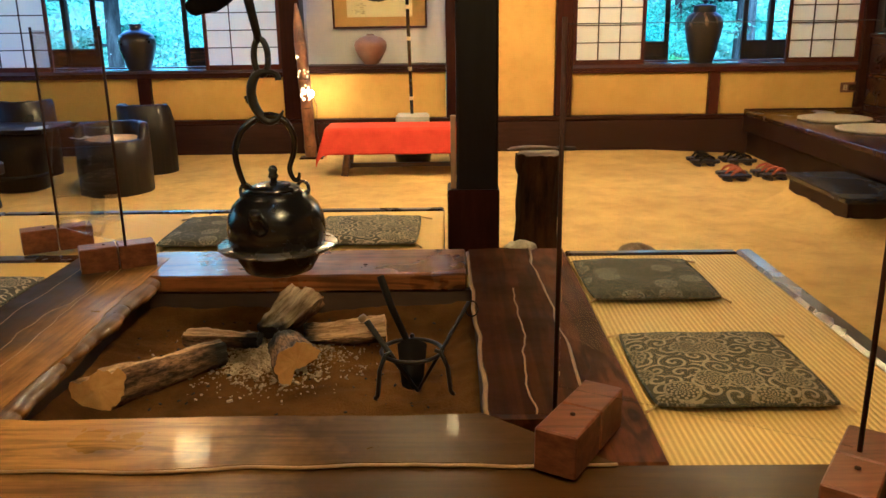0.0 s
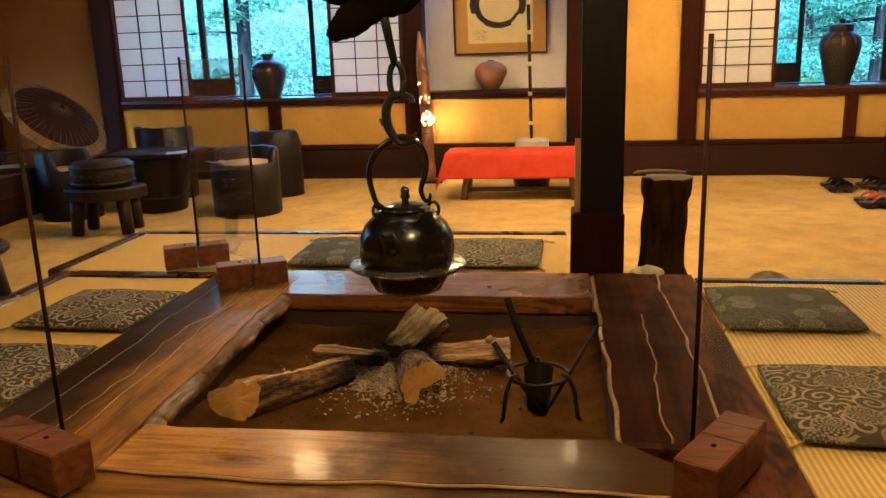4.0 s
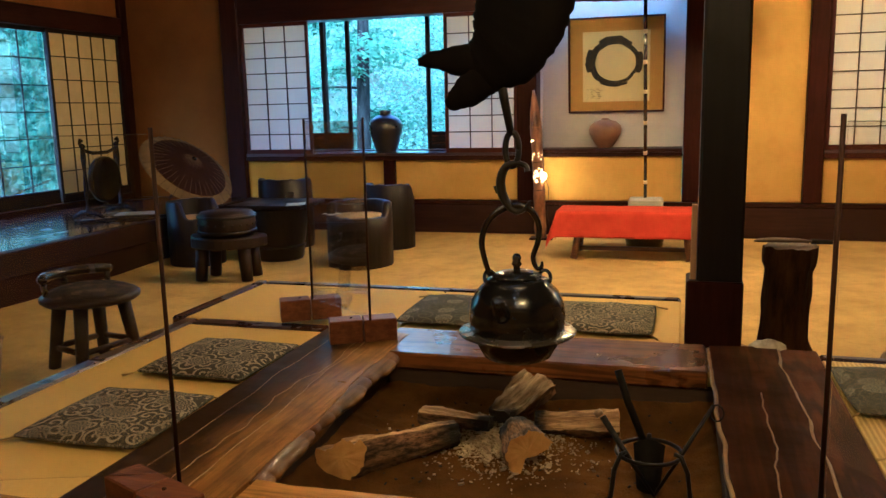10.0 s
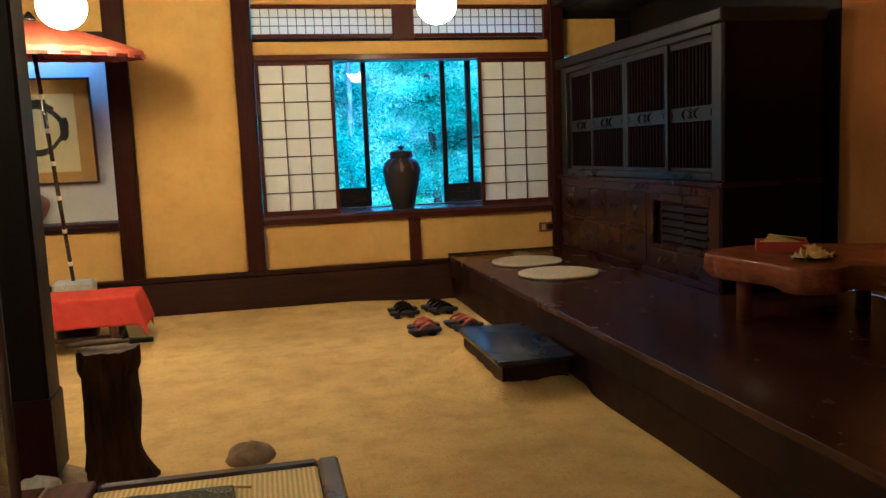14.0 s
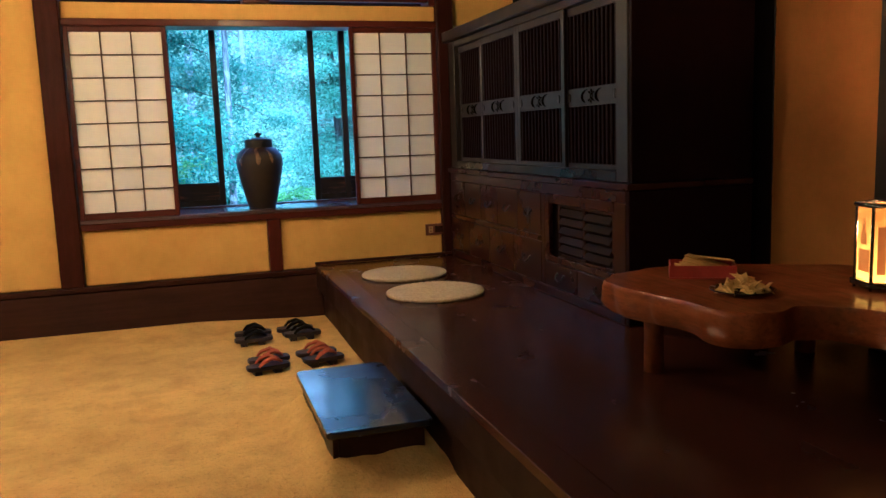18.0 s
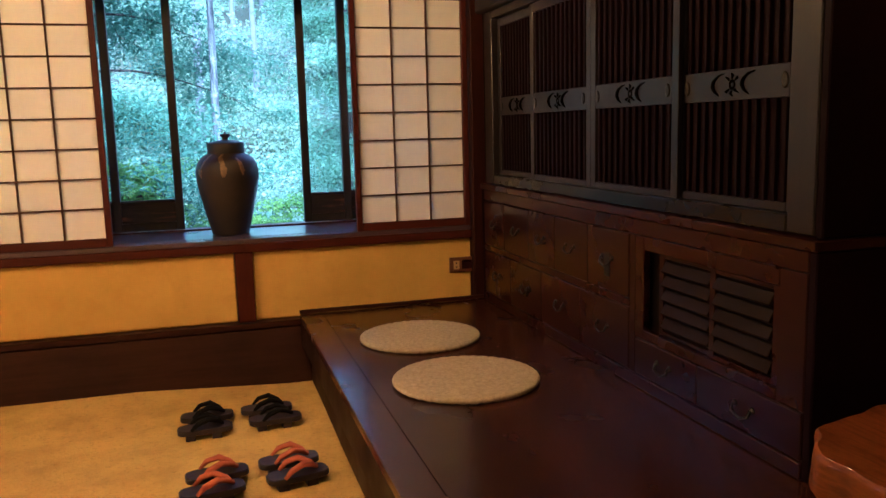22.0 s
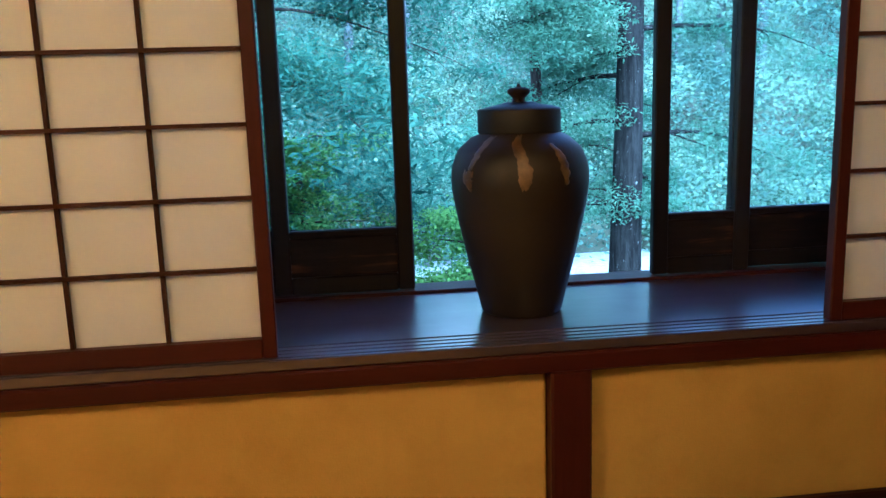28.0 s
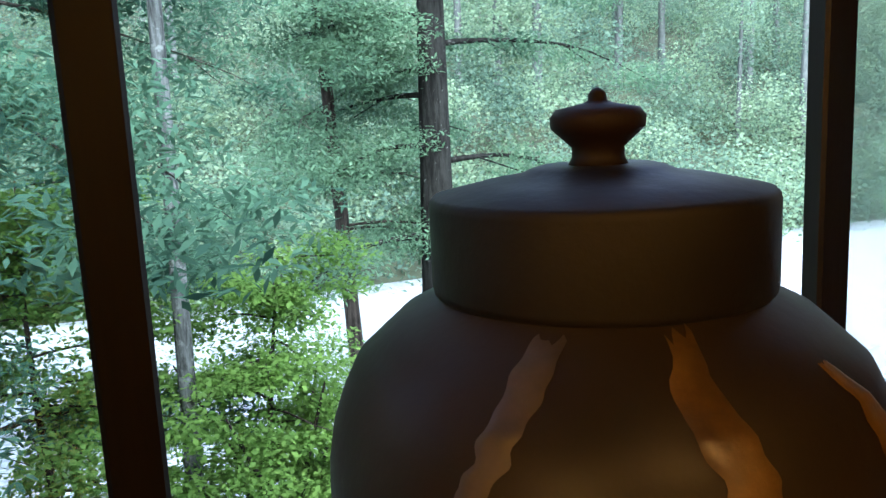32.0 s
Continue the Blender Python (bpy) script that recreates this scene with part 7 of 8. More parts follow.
LPAPER = lit_paper("lit_lantern_paper", (1.0, 0.40, 0.022), (1.0, 0.22, 0.001), 0.10, 0.34)
CUT = lit_paper("dark_cut_paper", (0.9, 0.15, 0.0005), (0.8, 0.085, 0.0004), 0.026, 0.060)
lan = thing("paper_lantern", (5.01, 4.507, TZ), 14, "hexagonal paper table lantern with cut-out bottle shapes, lit", "lantern")
LR, LH = 0.108, 0.302
part("base", Mesh().prism([((LR + 0.016) * math.cos(a), (LR + 0.016) * math.sin(a)) for a in np.linspace(0, 2 * math.pi, 7)[:-1]], 0.012, 0.034, 0.003), BLACK_LACQUER, lan)
for i in range(6):
    a = math.pi / 3 * i
    part("post", Mesh().tube([(LR * math.cos(a), LR * math.sin(a), 0.0), (LR * math.cos(a), LR * math.sin(a), LH + 0.012)], 0.006, 6), BLACK_LACQUER, lan)
    b = a + math.pi / 6
    ap = LR * math.cos(math.pi / 6)
    f = pose(ap * math.cos(b), ap * math.sin(b), 0, 0, 0, math.degrees(b) - 90)
    h = LR / 2 - 0.007
    part("panel", Mesh().box(-h, h, -0.004, -0.002, 0.036, LH, 0.0004, f), LPAPER, lan, "glowing orange paper panel")
    if i % 2 == 0:
        part("cut_shape", Mesh().box(-0.040, 0.034, -0.0015, -0.0008, 0.066, 0.148, 0.0003, f), CUT, lan, "square cut-out")
        part("cut_shape", Mesh().prism([(-0.018, 0.166), (0.022, 0.164), (0.023, 0.207), (0.014, 0.213), (0.012, 0.262), (-0.004, 0.262), (-0.006, 0.212), (-0.016, 0.206)], 0.0008, 0.0015, 0.0, f @ pose(0, 0, 0, 90, 0, 0)), CUT, lan, "bottle-shaped cut-out")
    else:
        part("cut_shape", Mesh().box(0.008, 0.036, -0.0015, -0.0008, 0.062, 0.235, 0.0003, f), CUT, lan, "tall cut-out")
        part("cut_shape", Mesh().box(-0.040, -0.016, -0.0015, -0.0008, 0.120, 0.215, 0.0003, f), CUT, lan, "narrow cut-out")
for i in range(6):
    a = math.pi / 3 * i
    p, q = ((LR + 0.004) * math.cos(a), (LR + 0.004) * math.sin(a), LH + 0.008), ((LR + 0.004) * math.cos(a + math.pi / 3), (LR + 0.004) * math.sin(a + math.pi / 3), LH + 0.008)
    part("top_bar", Mesh().tube([p, q], 0.009, 6), BLACK_LACQUER, lan)
# the bulb sits high, under the open top, to light the wall behind
part("bulb", Mesh().lathe([(0, 0.215), (0.022, 0.222), (0.030, 0.245), (0.022, 0.268), (0, 0.275)], 16), glow("lantern_bulb", (1.0, 0.40, 0.06), 130.0), lan, "warm bulb inside the open lantern")

BOX = plain("red_lacquer", (0.24, 0.020, 0.004), (0.32, 0.034, 0.007), 0.35, 12, coat=0.15)
box = thing("letter_tray", (4.585, 5.03, TZ), -32, "open red lacquer tray filled with folded envelopes", "tray")
part("bottom", Mesh().box(-0.13, 0.13, -0.085, 0.085, 0.0, 0.006, 0.002), BOX, box)
for x0, x1, y0, y1 in ((-0.13, 0.13, -0.085, -0.079), (-0.13, 0.13, 0.079, 0.085), (-0.13, -0.124, -0.0785, 0.0785), (0.124, 0.13, -0.0785, 0.0785)):
    part("side", Mesh().box(x0, x1, y0, y1, 0.0065, 0.055, 0.002), BOX, box)
ENV = plain("buff_envelope", (0.52, 0.34, 0.06), (0.66, 0.46, 0.10), 0.8, 25, Specular_IOR_Level=0.1)
for i in range(6):
    e = solid("envelope", Mesh().box(-0.085, 0.085, -0.055, 0.055, 0, 0.004, 0.001), ENV, "buff paper envelope in a red tray", "envelope", group="envelopes in the tray")
    e.matrix_basis = pose(4.575 + 0.014 * i - 0.02, 5.03 + 0.006 * math.sin(i * 2.1), TZ + 0.016 + 0.011 * i, 6 * math.sin(i), 10 + 5 * math.cos(i * 1.7), -32 + 14 * math.sin(i * 1.3))
plate = thing("snack_plate", (4.50, 4.665, TZ), 0, "black lacquer plate heaped with pale crackers", "plate")
part("dish", Mesh().lathe([(0, 0), (0.06, 0), (0.115, 0.014), (0.118, 0.018), (0.112, 0.019), (0.06, 0.006), (0, 0.005)], 36), BLACK_LACQUER, plate)
CHIP = plain("pale_cracker", (0.58, 0.38, 0.075), (0.72, 0.50, 0.12), 0.8, 30, 120, 0.4, Specular_IOR_Level=0.1)
rng = random.Random(9)
for i in range(60):
    a, r = rng.uniform(0, 6.283), 0.090 * math.sqrt(rng.random())
    h = 0.012 + 0.046 * (1 - r / 0.090) * rng.random() ** 0.7
    w, l, curl = rng.uniform(0.009, 0.016), rng.uniform(0.018, 0.034), rng.uniform(-0.35, 0.35)
    m = pose(r * math.cos(a), r * math.sin(a), h + 0.010, rng.uniform(-70, 70), rng.uniform(-55, 55), rng.uniform(0, 360))
    ring = [(-w, -l), (w, -l * 0.8), (w * 0.75, 0.0), (w * 0.1, l), (-w * 0.7, 0.1 * l)]
    verts = [(x, y, curl * y * y / l + dz) for dz in (-0.0013, 0.0013) for x, y in ring]
    part("cracker", Mesh().add(verts, [(4, 3, 2, 1, 0), (5, 6, 7, 8, 9)] + [(q, (q + 1) % 5, 5 + (q + 1) % 5, 5 + q) for q in range(5)], False, m), CHIP, plate)

# straw mats
STRAW = plain("pale_twisted_straw", (0.36, 0.27, 0.145), (0.56, 0.44, 0.26), 0.9, 55, 190, 1.0, 0.010)


def straw_mat(x, y, r):
    s = thing("round_straw_mat", (x, y, 0.4025), 0, "round coiled straw mat on the lacquered floor", "mat", "straw mats on the raised floor")
    def coil(u, v):
        a, d = 2 * math.pi * u, v
        rr = r * d * (1 + 0.012 * noise.noise(Vector((2 * math.cos(a), 2 * math.sin(a), x))) * d)
        px, py = rr * math.cos(a), rr * math.sin(a)
        z = 0.019 + 0.0012 * abs(math.sin(d * 11 * math.pi)) + 0.0045 * noise.noise(Vector((px * 75, py * 75, y))) + 0.003 * noise.noise(Vector((px * 21, py * 21, x)))
        if d > 0.975:
            z *= 0.75
        return px, py, z
    part("weave", Mesh().grid(150, 70, coil), STRAW, s)
    part("rim", Mesh().tube([(r * math.cos(a), r * math.sin(a), 0.010 + 0.002 * math.sin(40 * a)) for a in np.linspace(0, 2 * math.pi, 120)], 0.010, 8), STRAW, s)


straw_mat(3.985, 6.85, 0.29)
straw_mat(3.985, 7.575, 0.285)

# step and footwear
# blue in the base colour stands for the window's reflection
STEP = wood("dark_step_lacquer_tinted_blue", (0.006, 0.008, 0.016), (0.014, 0.016, 0.030), 0.24, 1, 8, 0.06, coat=0.10, coat_rough=0.14, spec=0.32)
step = thing("entry_step", (3.262, 5.745, 0.0), 0, "low dark lacquered step board before the raised floor", "step")
cr, hw, hd = 0.035, 0.222, 0.468
ring = []
for sx, sy, a0 in ((1, 1, 0), (-1, 1, 90), (-1, -1, 180), (1, -1, 270)):
    for q in range(7):
        a = radians(a0 + 15 * q)
        ring.append((sx * (hw - cr) + cr * math.cos(a), sy * (hd - cr) + cr * math.sin(a)))
part("top_board", Mesh().prism(ring, 0.172, 0.203, 0.006), STEP, step)
for sy in (-0.30, 0.0, 0.30):
    part("bearer", Mesh().box(-0.170, 0.19, sy - 0.022, sy + 0.022, 0.08, 0.1705, 0.004), RISER, step)
part("apron", Mesh().box(-0.195, -0.172, -0.43, 0.43, 0.016, 0.1705, 0.003), RISER, step, "dark apron board")
part("apron", Mesh().box(-0.171, 0.19, -0.430, -0.408, 0.016, 0.1705, 0.003), RISER, step, "dark apron board")
for sx, sy in ((-0.175, -0.405), (0.170, -0.405), (-0.175, 0.405), (0.170, 0.405)):
    part("leg", Mesh().box(sx - 0.018, sx + 0.018, sy - 0.018, sy + 0.018, -0.015, 0.0155, 0.003), RISER, step)

GETA = wood("grey_paulownia_sole", (0.010, 0.007, 0.010), (0.034, 0.023, 0.027), 0.5, 0, 12, 0.25, spec=0.3)
NAVY = plain("black_velvet_thong", (0.004, 0.004, 0.005), (0.009, 0.008, 0.010), 0.95, 30, Specular_IOR_Level=0.1)
ORANGE = plain("orange_red_thong", (0.34, 0.070, 0.016), (0.46, 0.115, 0.030), 0.85, 40)


def geta(x, y, turn, strap, label):
    g = thing("wooden_sandal", (x, y, 0.006), turn, label, "sandal", "wooden sandals before the raised floor")
    g.matrix_basis = pose(x, y, 0.006, 0, 0, turn) @ Matrix.Diagonal((1.13, 1.13, 1.0, 1.0))
    out = [(0.122 * math.cos(a) * (abs(math.cos(a)) ** -0.45 if abs(math.cos(a)) > 0.05 else 1) * 0.92, 0.050 * math.sin(a) * (abs(math.sin(a)) ** -0.5 if abs(math.sin(a)) > 0.05 else 1) * 0.95) for a in np.linspace(0, 2 * math.pi, 33)[:-1]]
    part("sole", Mesh().prism(out, 0.018, 0.044, 0.004), GETA, g)
    for a in (-0.060, 0.045):
        part("tooth", Mesh().box(a - 0.020, a + 0.020, -0.043, 0.043, -0.012, 0.0175, 0.003), GETA, g)
    toe = (0.072, 0.0, 0.046)
    for s in (-1, 1):
        part("thong", Mesh().tube([toe, (0.050, s * 0.014, 0.068), (0.012, s * 0.034, 0.086), (-0.030, s * 0.044, 0.072), (-0.056, s * 0.044, 0.044)], [0.007, 0.013, 0.0155, 0.0135, 0.008], 12, True, 0.8), strap, g, "padded thong")
    part("toe_post", Mesh().tube([(0.072, 0, 0.044), (0.070, 0, 0.058)], 0.006, 8), strap, g)


for x, y, t, m, lb in ((2.945, 7.68, 2, NAVY, "wooden sandal with a black thong"), (2.955, 7.855, -2, NAVY, "wooden sandal with a black thong"), (3.275, 7.70, 3, NAVY, "wooden sandal with a black thong"), (3.245, 7.865, 0, NAVY, "wooden sandal with a black thong"),
                       (2.970, 6.965, 8, ORANGE, "wooden sandal with an orange thong"), (2.990, 7.125, 6, ORANGE, "wooden sandal with an orange thong"), (3.305, 7.005, 10, ORANGE, "wooden sandal with an orange thong"), (3.285, 7.165, 4, ORANGE, "wooden sandal with an orange thong")):
    geta(x, y, t, m, lb)


# ---- outside: slope, river and woods ----


def ground_height(x, y):
    n = max(0.0, y - 9.2)
    z = -1.0 - 0.26 * min(n, 7.5) + 0.12 * noise.noise(Vector((x * 0.35, y * 0.35, 2)))
    if y > 15.5:
        z -= 1.3 * min(1.0, (y - 15.5) / 3.0)
    if y > 26:
        z += 0.46 * (y - 26) + 0.6 * noise.noise(Vector((x * 0.08, y * 0.08, 5)))
    w = max(0.0, -6.0 - x)
    if y < 16:
        z += min(6.0, 0.16 * w) * (1 if y < 12 else max(0.0, (16 - y) / 4))
    e = max(0.0, x - 30)
    return min(z + 0.05 * e, 30.0)


def spread(u, near, far):
    s = 2 * u - 1
    return (near * s + (far - near) * s ** 5)


LITTER = plain("leaf_litter_ground", (0.018, 0.022, 0.012), (0.050, 0.066, 0.032), 0.95, 0.5, 9, 0.8, 0.04)
solid("ground", Mesh().grid(90, 90, lambda u, v: (spread(u, 45, 900), 12 + spread(v, 45, 900), ground_height(spread(u, 45, 900), 12 + spread(v, 45, 900)))), LITTER, "sloping forest ground with leaf litter", "ground", "structure")
k = Nodes("glare_paled_river_water")
v = k.coords((0.5, 1.6, 1), False)
w1, w2 = k.noise(v, 1.5, 5, 0.65), k.noise(v, 7, 4, 0.7)
# sky glare on the water is put into these pale base colours
WATER = k.done(k.mix(k.ramp(w2, 0.35, 0.6), (0.12, 0.145, 0.155), (0.40, 0.44, 0.45)), 0.3, k.bump(k.math("ADD", w1, w2), 0.5, 0.06), Specular_IOR_Level=0.25)
solid("water", Mesh().grid(40, 12, lambda u, v: (-160 + 320 * u, 15.8 + 13.5 * v, -3.0)), WATER, "fast river below the slope, paled for sky glare", "river", "structure")


def leaf_material(name, a, b, through=0.45, scale=0.9, speck=0.32):
    k = Nodes(name)
    g = k.node("NewGeometry")
    n = k.noise(k.coords(shift=False), scale, 4, 0.65)
    f = k.math("ADD", k.math("MULTIPLY", g.outputs["Random Per Island"], speck), k.math("MULTIPLY", k.ramp(n, 0.36, 0.64), 1 - speck))
    col = k.mix(f, a, b)
    k.done(col, 0.85, Specular_IOR_Level=0.08)
    t = k.node("BsdfTranslucent", Color=col)
    m = k.node("MixShader", Fac=through)
    k.l.new(k.b.outputs[0], m.inputs[1])
    k.l.new(t.outputs[0], m.inputs[2])
    k.l.new(m.outputs[0], k.n["Material Output"].inputs[0])
    return k.mat


LEAF_BRIGHT = leaf_material("bright_green_leaves", (0.050, 0.120, 0.028), (0.185, 0.340, 0.085), 0.6, 1.6)
LEAF_MID = leaf_material("mid_green_leaves", (0.036, 0.090, 0.056), (0.135, 0.250, 0.145), 0.55, 1.1)
LEAF_DARK = leaf_material("dark_conifer_sprays", (0.020, 0.060, 0.042), (0.086, 0.190, 0.116), 0.5, 1.4)
# far leaf colours are paled to stand in for mist
LEAF_FAR = leaf_material("haze_paled_far_leaves", (0.100, 0.175, 0.105), (0.270, 0.380, 0.240), 0.6, 0.42, 0.14)
LEAF_FAR_DARK = leaf_material("haze_paled_far_conifers", (0.052, 0.102, 0.076), (0.155, 0.250, 0.170), 0.5, 0.36, 0.14)


def bark_material(name, dark, light, lichen, cover, scale):
    """Furrowed bark with pale patches of lichen."""
    k = Nodes(name)
    v, flat = k.coords((1, 1, 0.16)), k.coords()
    furrow, fine, moss = k.noise(v, scale, 5, 0.65, 0.3), k.noise(v, scale * 5, 4, 0.7), k.noise(flat, 9, 6, 0.75)
    c = k.mix(k.ramp(furrow, 0.36, 0.60), dark, light)
    c = k.mix(k.math("MULTIPLY", k.ramp(fine, 0.5, 0.7), 0.5), c, tuple(0.5 * q for q in dark))
    c = k.mix(k.math("MULTIPLY", k.ramp(moss, cover, cover + 0.06), 0.85), c, lichen)
    h = k.math("ADD", furrow, k.math("MULTIPLY", fine, 0.4))
    return k.done(c, 0.92, k.bump(h, 0.9, 0.02), Specular_IOR_Level=0.05)


TRUNK = bark_material("lichened_dark_bark", (0.006, 0.006, 0.0055), (0.022, 0.023, 0.020), (0.17, 0.19, 0.17), 0.62, 15)
TRUNK_PALE = bark_material("pale_lichened_bark", (0.030, 0.034, 0.032), (0.120, 0.135, 0.126), (0.17, 0.195, 0.18), 0.54, 26)
TRUNK_DARK = bark_material("dark_wet_bark", (0.014, 0.012, 0.010), (0.056, 0.046, 0.038), (0.14, 0.15, 0.13), 0.66, 20)


def leaf_mesh(name, clumps, count, size, material, seed, flat=0.35, slim=0.28):
    """Many small folded leaves scattered through ellipsoid clumps (centre, radii)."""
    r = np.random.default_rng(seed)
    c = np.array([q[0] for q in clumps], float)
    e = np.array([q[1] for q in clumps], float)
    vol = e.prod(1) ** (2 / 3)
    pick = r.choice(len(c), count, p=vol / vol.sum())
    d = r.normal(size=(count, 3))
    d /= np.linalg.norm(d, axis=1)[:, None]
    p = c[pick] + d * e[pick] * (r.random(count) ** 0.45)[:, None]
    along = r.normal(size=(count, 3)) * (1, 1, 0.5) + (0, 0, -0.25)
    along /= np.linalg.norm(along, axis=1)[:, None]
    nrm = r.normal(size=(count, 3)) * flat + (0, 0, 1)
    side = np.cross(along, nrm)
    side /= np.linalg.norm(side, axis=1)[:, None]
    up = np.cross(side, along)
    s = size * r.uniform(0.55, 1.3, count)[:, None]
    verts = np.stack([p, p + along * s * 0.5 + side * s * slim + up * s * 0.06, p + along * s, p + along * s * 0.5 - side * s * slim + up * s * 0.06], 1).reshape(-1, 3)
    me = bpy.data.meshes.new(name)
    me.vertices.add(4 * count)
    me.vertices.foreach_set("co", verts.ravel())
    me.loops.add(4 * count)
    me.loops.foreach_set("vertex_index", np.arange(4 * count))
    me.polygons.add(count)
    me.polygons.foreach_set("loop_start", np.arange(count) * 4)
    me.update()
    me.validate()
    me.materials.append(material)
    return me


def tree(x, y, height, radius, crown_from, spread_, leaves, size, leaf, bark, label, seed, lean=(0, 0), limbs=22, droop=-0.15, slim=0.28, group="trees on the slope"):
    """A tapered, slightly bent trunk, limbs all round it and sprays of leaves along the limbs."""
    r = random.Random(seed)
    z = ground_height(x, y) - 0.1
    t = thing("tree", (x, y, z), 0, label, "tree", group)

    def axis(h):
        s = h / height
        return Vector((lean[0] * s + 0.10 * math.sin(3.1 * s + seed) * s, lean[1] * s + 0.10 * math.cos(2.7 * s + seed) * s, h))

    hs = np.linspace(0, height, 16)
    part("trunk", Mesh().tube([axis(float(h)) for h in hs], [radius * (1.25 if i == 0 else 1) * (1 - 0.86 * h / height) for i, h in enumerate(hs)], 12), bark, t)
    clumps = []
    for i in range(limbs):
        h = crown_from + (height - crown_from) * (i + r.random()) / limbs
        a = r.uniform(0, 2 * math.pi)
        ln = spread_ * r.uniform(0.5, 1.0) * (1.05 - 0.7 * (h - crown_from) / max(0.1, height - crown_from))
        p0 = axis(h)
        d = Vector((math.cos(a), math.sin(a), 0))
        rb = max(0.010, radius * 0.20 * (1 - 0.6 * h / height))
        bend, wig = r.uniform(-0.25, 0.25), r.uniform(0, 6.28)
        across = Vector((-d.y, d.x, 0))
        pts, thin = [], []
        for q in range(9):
            f = q / 8
            pts.append(p0 + d * ln * f + across * (bend * ln * f * f + 0.03 * ln * math.sin(5 * f + wig) * f) + Vector((0, 0, ln * (0.16 * f * (1 - f) + droop * f * f + 0.02 * math.sin(7 * f + wig) * f))))
            thin.append(rb * (1 - 0.9 * f))
        wood_ = Mesh().tube(pts, thin, 5, False)
        for q in range(4):
            f = 0.35 + 0.2 * q + r.uniform(-0.05, 0.05)
            c = pts[min(8, int(8 * f + 0.5))] + Vector((r.gauss(0, 0.12), r.gauss(0, 0.12), r.gauss(0, 0.06)))
            w = spread_ * r.uniform(0.12, 0.24)
            clumps.append((tuple(c), (w, w, w * 0.38)))
            if r.random() < 0.6:
                e2 = c + Vector((r.uniform(-1, 1) * w, r.uniform(-1, 1) * w, -0.2 * w))
                wood_.tube([pts[min(7, int(7 * f))], e2], [rb * 0.3, rb * 0.1], 4, False)
        part("limb", wood_, bark, t)
    part("crown", leaf_mesh("crown", clumps, leaves, size, leaf, seed, 0.35, slim), None, t, "uneven crown of small leaves")
    return t


def shrub(x, y, w, h, leaves, size, leaf, label, seed, lift=0.0):
    r = random.Random(seed)
    z = ground_height(x, y) + lift
    s = thing("shrub", (x, y, z), 0, label, "shrub", "shrubs on the slope")
    clumps = []
    for i in range(9):
        a, ln = r.uniform(0, 6.283), r.uniform(0.4, 1.0)
        tip = Vector((w * ln * math.cos(a), w * ln * math.sin(a), h * r.uniform(0.55, 1.0)))
        part("stem", Mesh().tube([(0.05 * math.cos(a), 0.05 * math.sin(a), -0.15), tip * 0.5 + Vector((0, 0, 0.15 * h)), tip], [0.03, 0.02, 0.006], 6, False), TRUNK_DARK, s)
        for q in range(5):
            c = tip * r.uniform(0.35, 1.05) + Vector((r.gauss(0, 0.2 * w), r.gauss(0, 0.2 * w), r.gauss(0, 0.12 * h)))
            k = r.uniform(0.18, 0.36)
            clumps.append((tuple(c), (k * w, k * w, 0.6 * k * w)))
    part("foliage", leaf_mesh("foliage", clumps, leaves, size, leaf, seed), None, s, "loose sprays of leaves")


tree(3.12, 13.0, 10.5, 0.060, 5.6, 1.8, 9000, 0.06, LEAF_MID, TRUNK_PALE, "slim pale-barked tree outside the window", 1, (0.10, 0.1), 16)
tree(5.98, 19.2, 13.0, 0.14, 3.9, 2.9, 60000, 0.082, LEAF_MID, TRUNK_DARK, "dark-trunked tree with drooping fan branches", 2, (-0.5, 0.2), 34, -0.22, 0.2)
tree(6.84, 18.4, 15.0, 0.30, 3.9, 3.4, 70000, 0.082, LEAF_MID, TRUNK, "stout lichened tree by the river", 3, (0.35, 0), 30, -0.18, 0.2)
tree(1.90, 13.0, 9.0, 0.11, 1.8, 2.6, 120000, 0.074, LEAF_DARK, TRUNK_DARK, "dark conifer with layered sprays near the window", 4, (0.1, 0), 48, -0.25, 0.16)
tree(2.45, 13.3, 3.3, 0.040, 1.3, 1.5, 24000, 0.045, LEAF_BRIGHT, TRUNK_DARK, "young maple with bright green leaves below the window", 41, (-0.1, 0.1), 26, -0.05, 0.32)
tree(3.60, 13.2, 2.7, 0.035, 0.9, 1.15, 18000, 0.042, LEAF_BRIGHT, TRUNK_DARK, "young maple with bright green leaves below the window", 42, (0.1, 0.0), 22, -0.05, 0.32)
tree(-4.85, 14.2, 11.0, 0.17, 2.2, 2.8, 12000, 0.13, LEAF_MID, TRUNK, "broad leafy tree outside the window", 5, (0.1, 0.2), 26)
tree(-2.6, 15.6, 9.0, 0.12, 1.6, 2.8, 13000, 0.13, LEAF_MID, TRUNK_DARK, "leaning leafy tree outside the window", 6, (1.9, 0), 26)
tree(-1.2, 17.5, 11.0, 0.15, 1.8, 2.6, 10000, 0.14, LEAF_MID, TRUNK_DARK, "leafy tree on the river bank", 7, (0.1, 0), 24)
tree(0.2, 20.5, 12.0, 0.15, 2.0, 2.6, 8000, 0.15, LEAF_MID, TRUNK_DARK, "tall tree on the river bank", 9, (0, 0), 22)
tree(-9.0, 7.6, 9.0, 0.14, 1.2, 2.6, 14000, 0.13, LEAF_MID, TRUNK_DARK, "leafy tree beside the house", 10, (0, 0), 30)
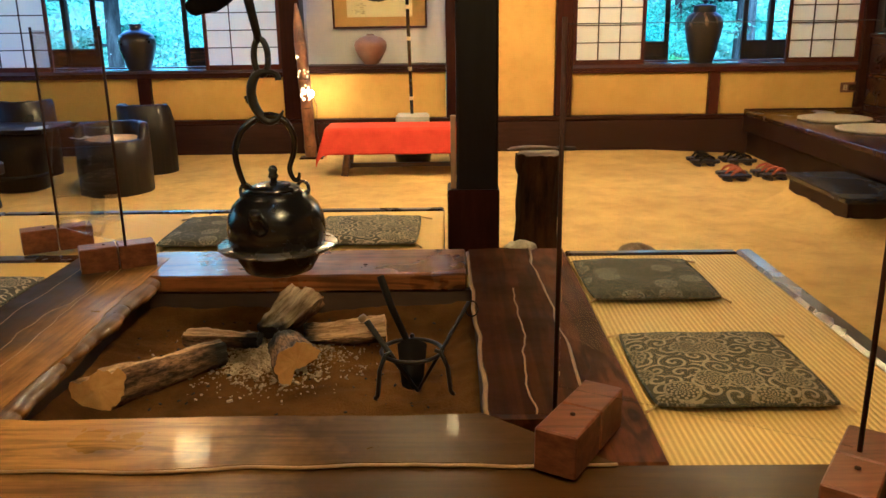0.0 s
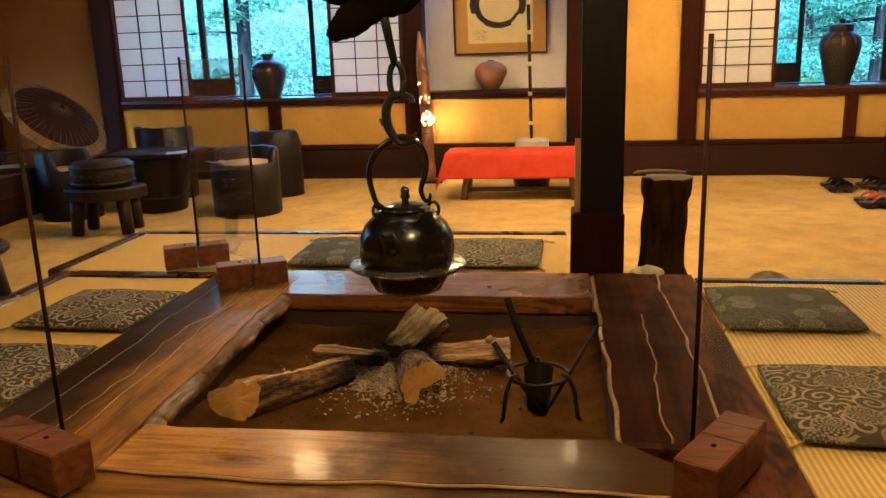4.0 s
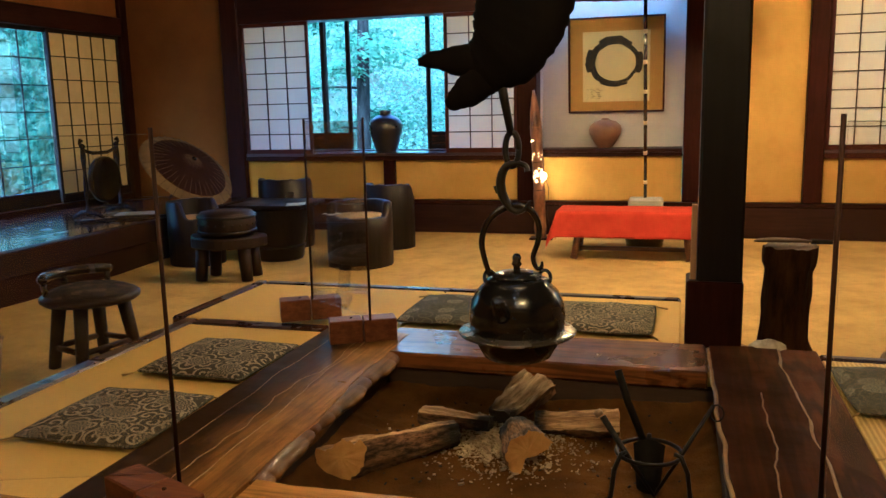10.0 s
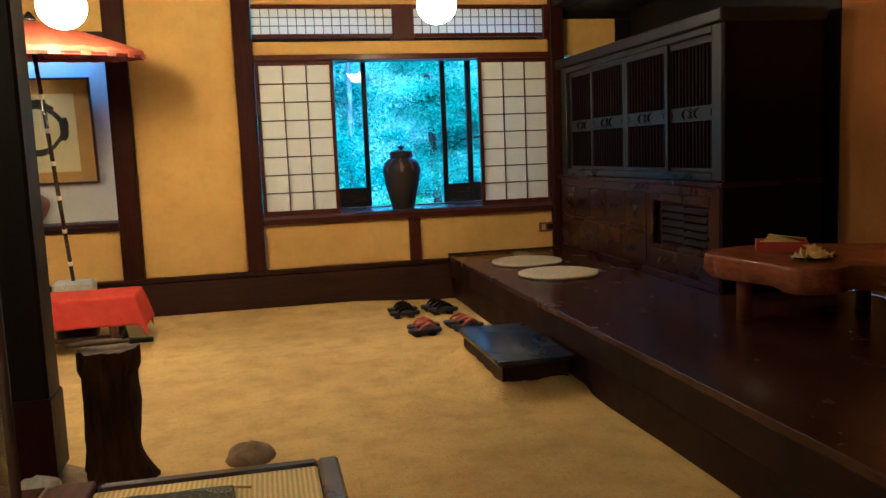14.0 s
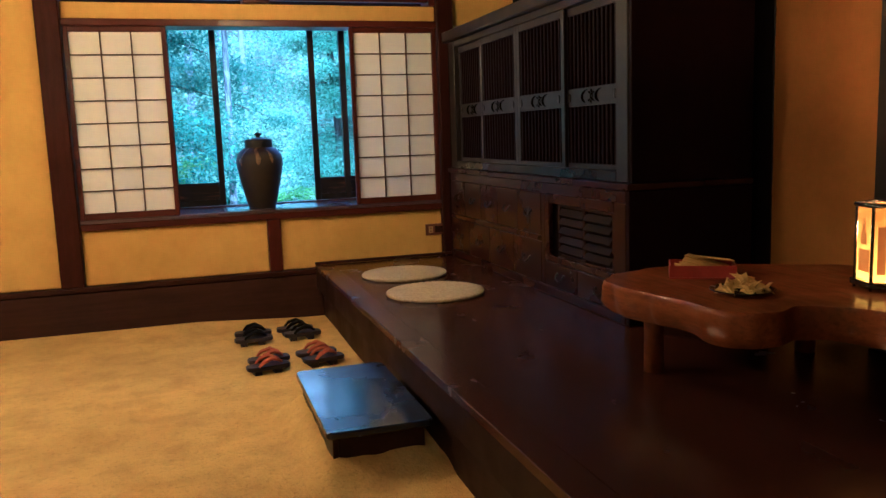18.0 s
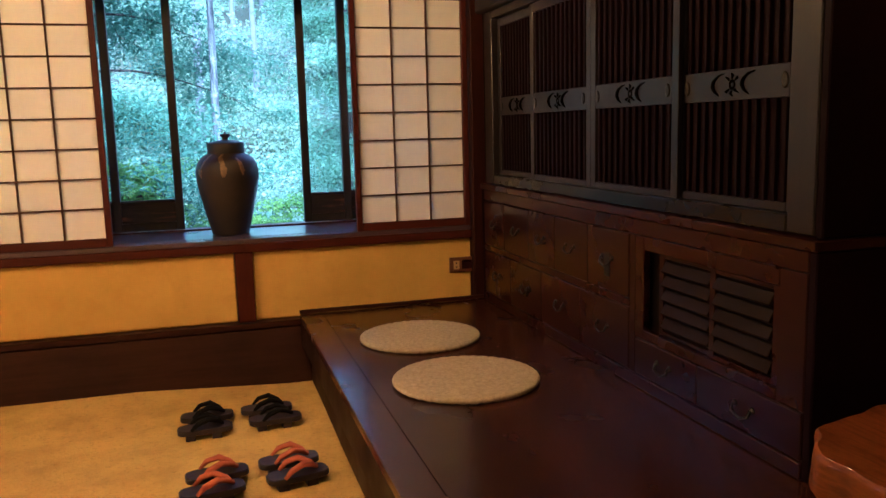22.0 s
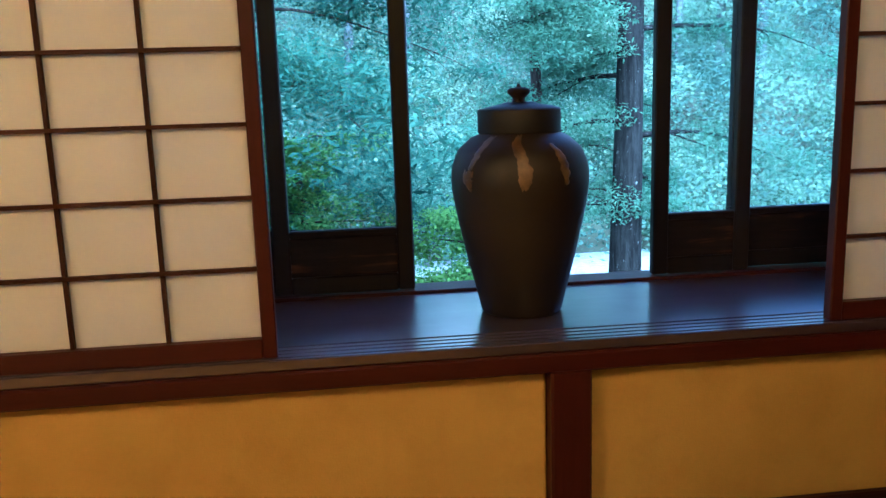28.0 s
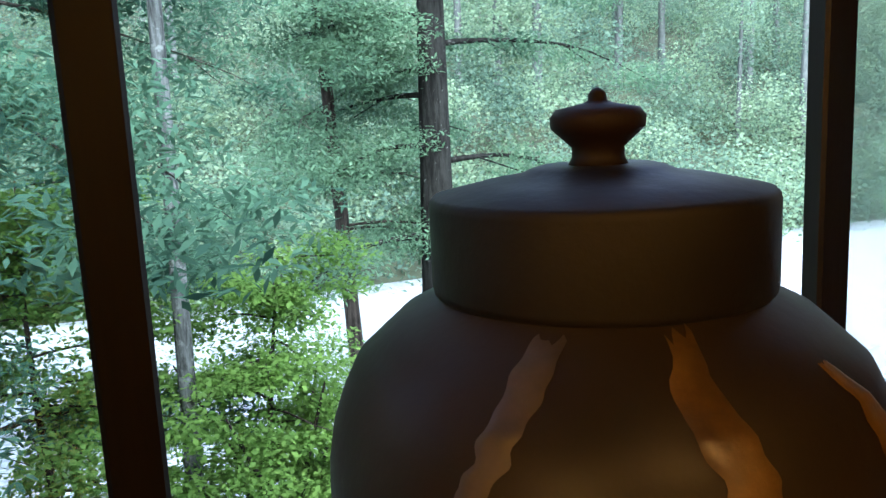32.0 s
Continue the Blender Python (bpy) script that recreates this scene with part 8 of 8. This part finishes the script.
tree(-11.0, 4.8, 10.0, 0.16, 1.4, 3.0, 12000, 0.15, LEAF_BRIGHT, TRUNK, "leafy tree beside the house", 11, (0, 0), 28)
tree(-10.5, 10.5, 10.0, 0.16, 1.4, 3.0, 12000, 0.15, LEAF_MID, TRUNK_DARK, "leafy tree beside the house", 12, (0, 0), 28)
for x, y, w, h, n, s, m, lb, seed, lift in ((3.75, 13.4, 1.05, 1.75, 24000, 0.046, LEAF_BRIGHT, "bright green shrub below the window", 21, 0.2), (4.9, 14.6, 1.1, 1.5, 15000, 0.055, LEAF_BRIGHT, "bright green shrub on the slope", 22, 0.1),
                                            (2.3, 12.6, 0.9, 1.35, 11000, 0.045, LEAF_BRIGHT, "loose green shrub below the window", 23, 0.1), (3.3, 11.6, 0.7, 0.40, 5000, 0.04, LEAF_MID, "low shrub close under the window", 24, 0.0),
                                            (8.3, 15.0, 1.0, 1.2, 10000, 0.06, LEAF_BRIGHT, "leafy shrub by the water", 25, 0.3), (0.6, 14.0, 1.2, 1.8, 8000, 0.09, LEAF_MID, "green shrub on the slope", 26, 0.1), (-3.6, 12.6, 1.6, 2.0, 11000, 0.10, LEAF_BRIGHT, "bright shrub outside the window", 27, 0.3),
                                            (-1.4, 12.8, 1.4, 1.9, 9000, 0.10, LEAF_BRIGHT, "bright shrub outside the window", 28, 0.3), (-8.2, 6.2, 1.4, 1.9, 9000, 0.10, LEAF_BRIGHT, "bright shrub beside the house", 29, 0.2), (-8.0, 8.4, 1.3, 1.7, 8000, 0.10, LEAF_MID, "green shrub beside the house", 30, 0.2)):
    shrub(x, y, w, h, n, s, m, lb, seed, lift)

rng = random.Random(31)
clumps, stems = [], Mesh()
for i in range(96):
    y = rng.uniform(29, 58)
    x = rng.uniform(-1.1, 1.0) * y + 4
    z, h = ground_height(x, y), rng.uniform(6, 17)
    if i < 45:
        stems.tube([(x, y, z - 0.3), (x + rng.uniform(-0.4, 0.4), y, z + h)], [rng.uniform(0.12, 0.24), 0.04], 6, False)
    for q in range(11):
        f = rng.uniform(0.15, 1.0)
        w = rng.uniform(0.8, 2.0) * (1.2 - 0.6 * f)
        clumps.append(((x + rng.gauss(0, 1.1), y + rng.gauss(0, 1.0), z + h * f), (w, w, 0.6 * w)))
for i in range(1500):
    y = 27.5 + 36 * rng.random() ** 1.3
    x = rng.uniform(-1.05, 1.0) * y + 4
    w = rng.uniform(0.7, 2.0)
    clumps.append(((x, y, ground_height(x, y) + rng.uniform(0.2, 1.6) * w), (w, w, 0.75 * w)))
far = thing("far_woods", (0, 0, 0), 0, "far river bank woods with mist painted into their colours", "woods", "", "stuff")
# trunk colour is greyed and lifted to paint the same mist
part("far_trunks", stems, plain("haze_paled_far_bark", (0.060, 0.070, 0.066), (0.110, 0.125, 0.115), 0.9, 4, 20, 0.5, Specular_IOR_Level=0.05), far)
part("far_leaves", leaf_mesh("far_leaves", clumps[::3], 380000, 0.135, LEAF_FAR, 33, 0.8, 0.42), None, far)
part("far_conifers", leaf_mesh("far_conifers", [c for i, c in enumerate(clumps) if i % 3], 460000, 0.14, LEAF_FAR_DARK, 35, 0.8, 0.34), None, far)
clumps = [((rng.uniform(-30, -14), rng.uniform(-6, 24), rng.uniform(0, 9)), (1.8, 1.8, 1.2)) for _ in range(44)]
side = thing("side_woods", (0, 0, 0), 0, "leafy woods beside the house", "woods", "", "stuff")
part("side_leaves", leaf_mesh("side_leaves", clumps, 60000, 0.26, LEAF_MID, 34, 0.8), None, side)

# glowing backdrop beyond the woods, with mist painted into its emission
k = Nodes("painted_mist_distance")
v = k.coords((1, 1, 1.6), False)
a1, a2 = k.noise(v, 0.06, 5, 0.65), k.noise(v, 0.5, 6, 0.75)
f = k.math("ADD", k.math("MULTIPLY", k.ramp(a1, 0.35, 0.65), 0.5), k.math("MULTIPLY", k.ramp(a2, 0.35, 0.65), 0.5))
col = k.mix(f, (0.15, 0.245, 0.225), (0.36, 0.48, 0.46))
# bright sky gaps painted into the glow, more of them higher up
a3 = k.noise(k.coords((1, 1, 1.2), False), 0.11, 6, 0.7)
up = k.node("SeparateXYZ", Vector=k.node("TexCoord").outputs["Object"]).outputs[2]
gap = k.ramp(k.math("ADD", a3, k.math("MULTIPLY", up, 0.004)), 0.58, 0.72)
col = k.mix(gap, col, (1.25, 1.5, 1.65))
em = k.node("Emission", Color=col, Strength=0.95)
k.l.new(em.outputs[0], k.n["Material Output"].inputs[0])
solid("backdrop", Mesh().grid(24, 2, lambda u, v: (90 * math.cos(radians(15 + 185 * u)) * 0.9, 10 + 68 * math.sin(radians(15 + 185 * u)), -8 + 34 * v)), k.mat, "glowing backdrop of a wooded hillside with painted mist", "backdrop", "structure")
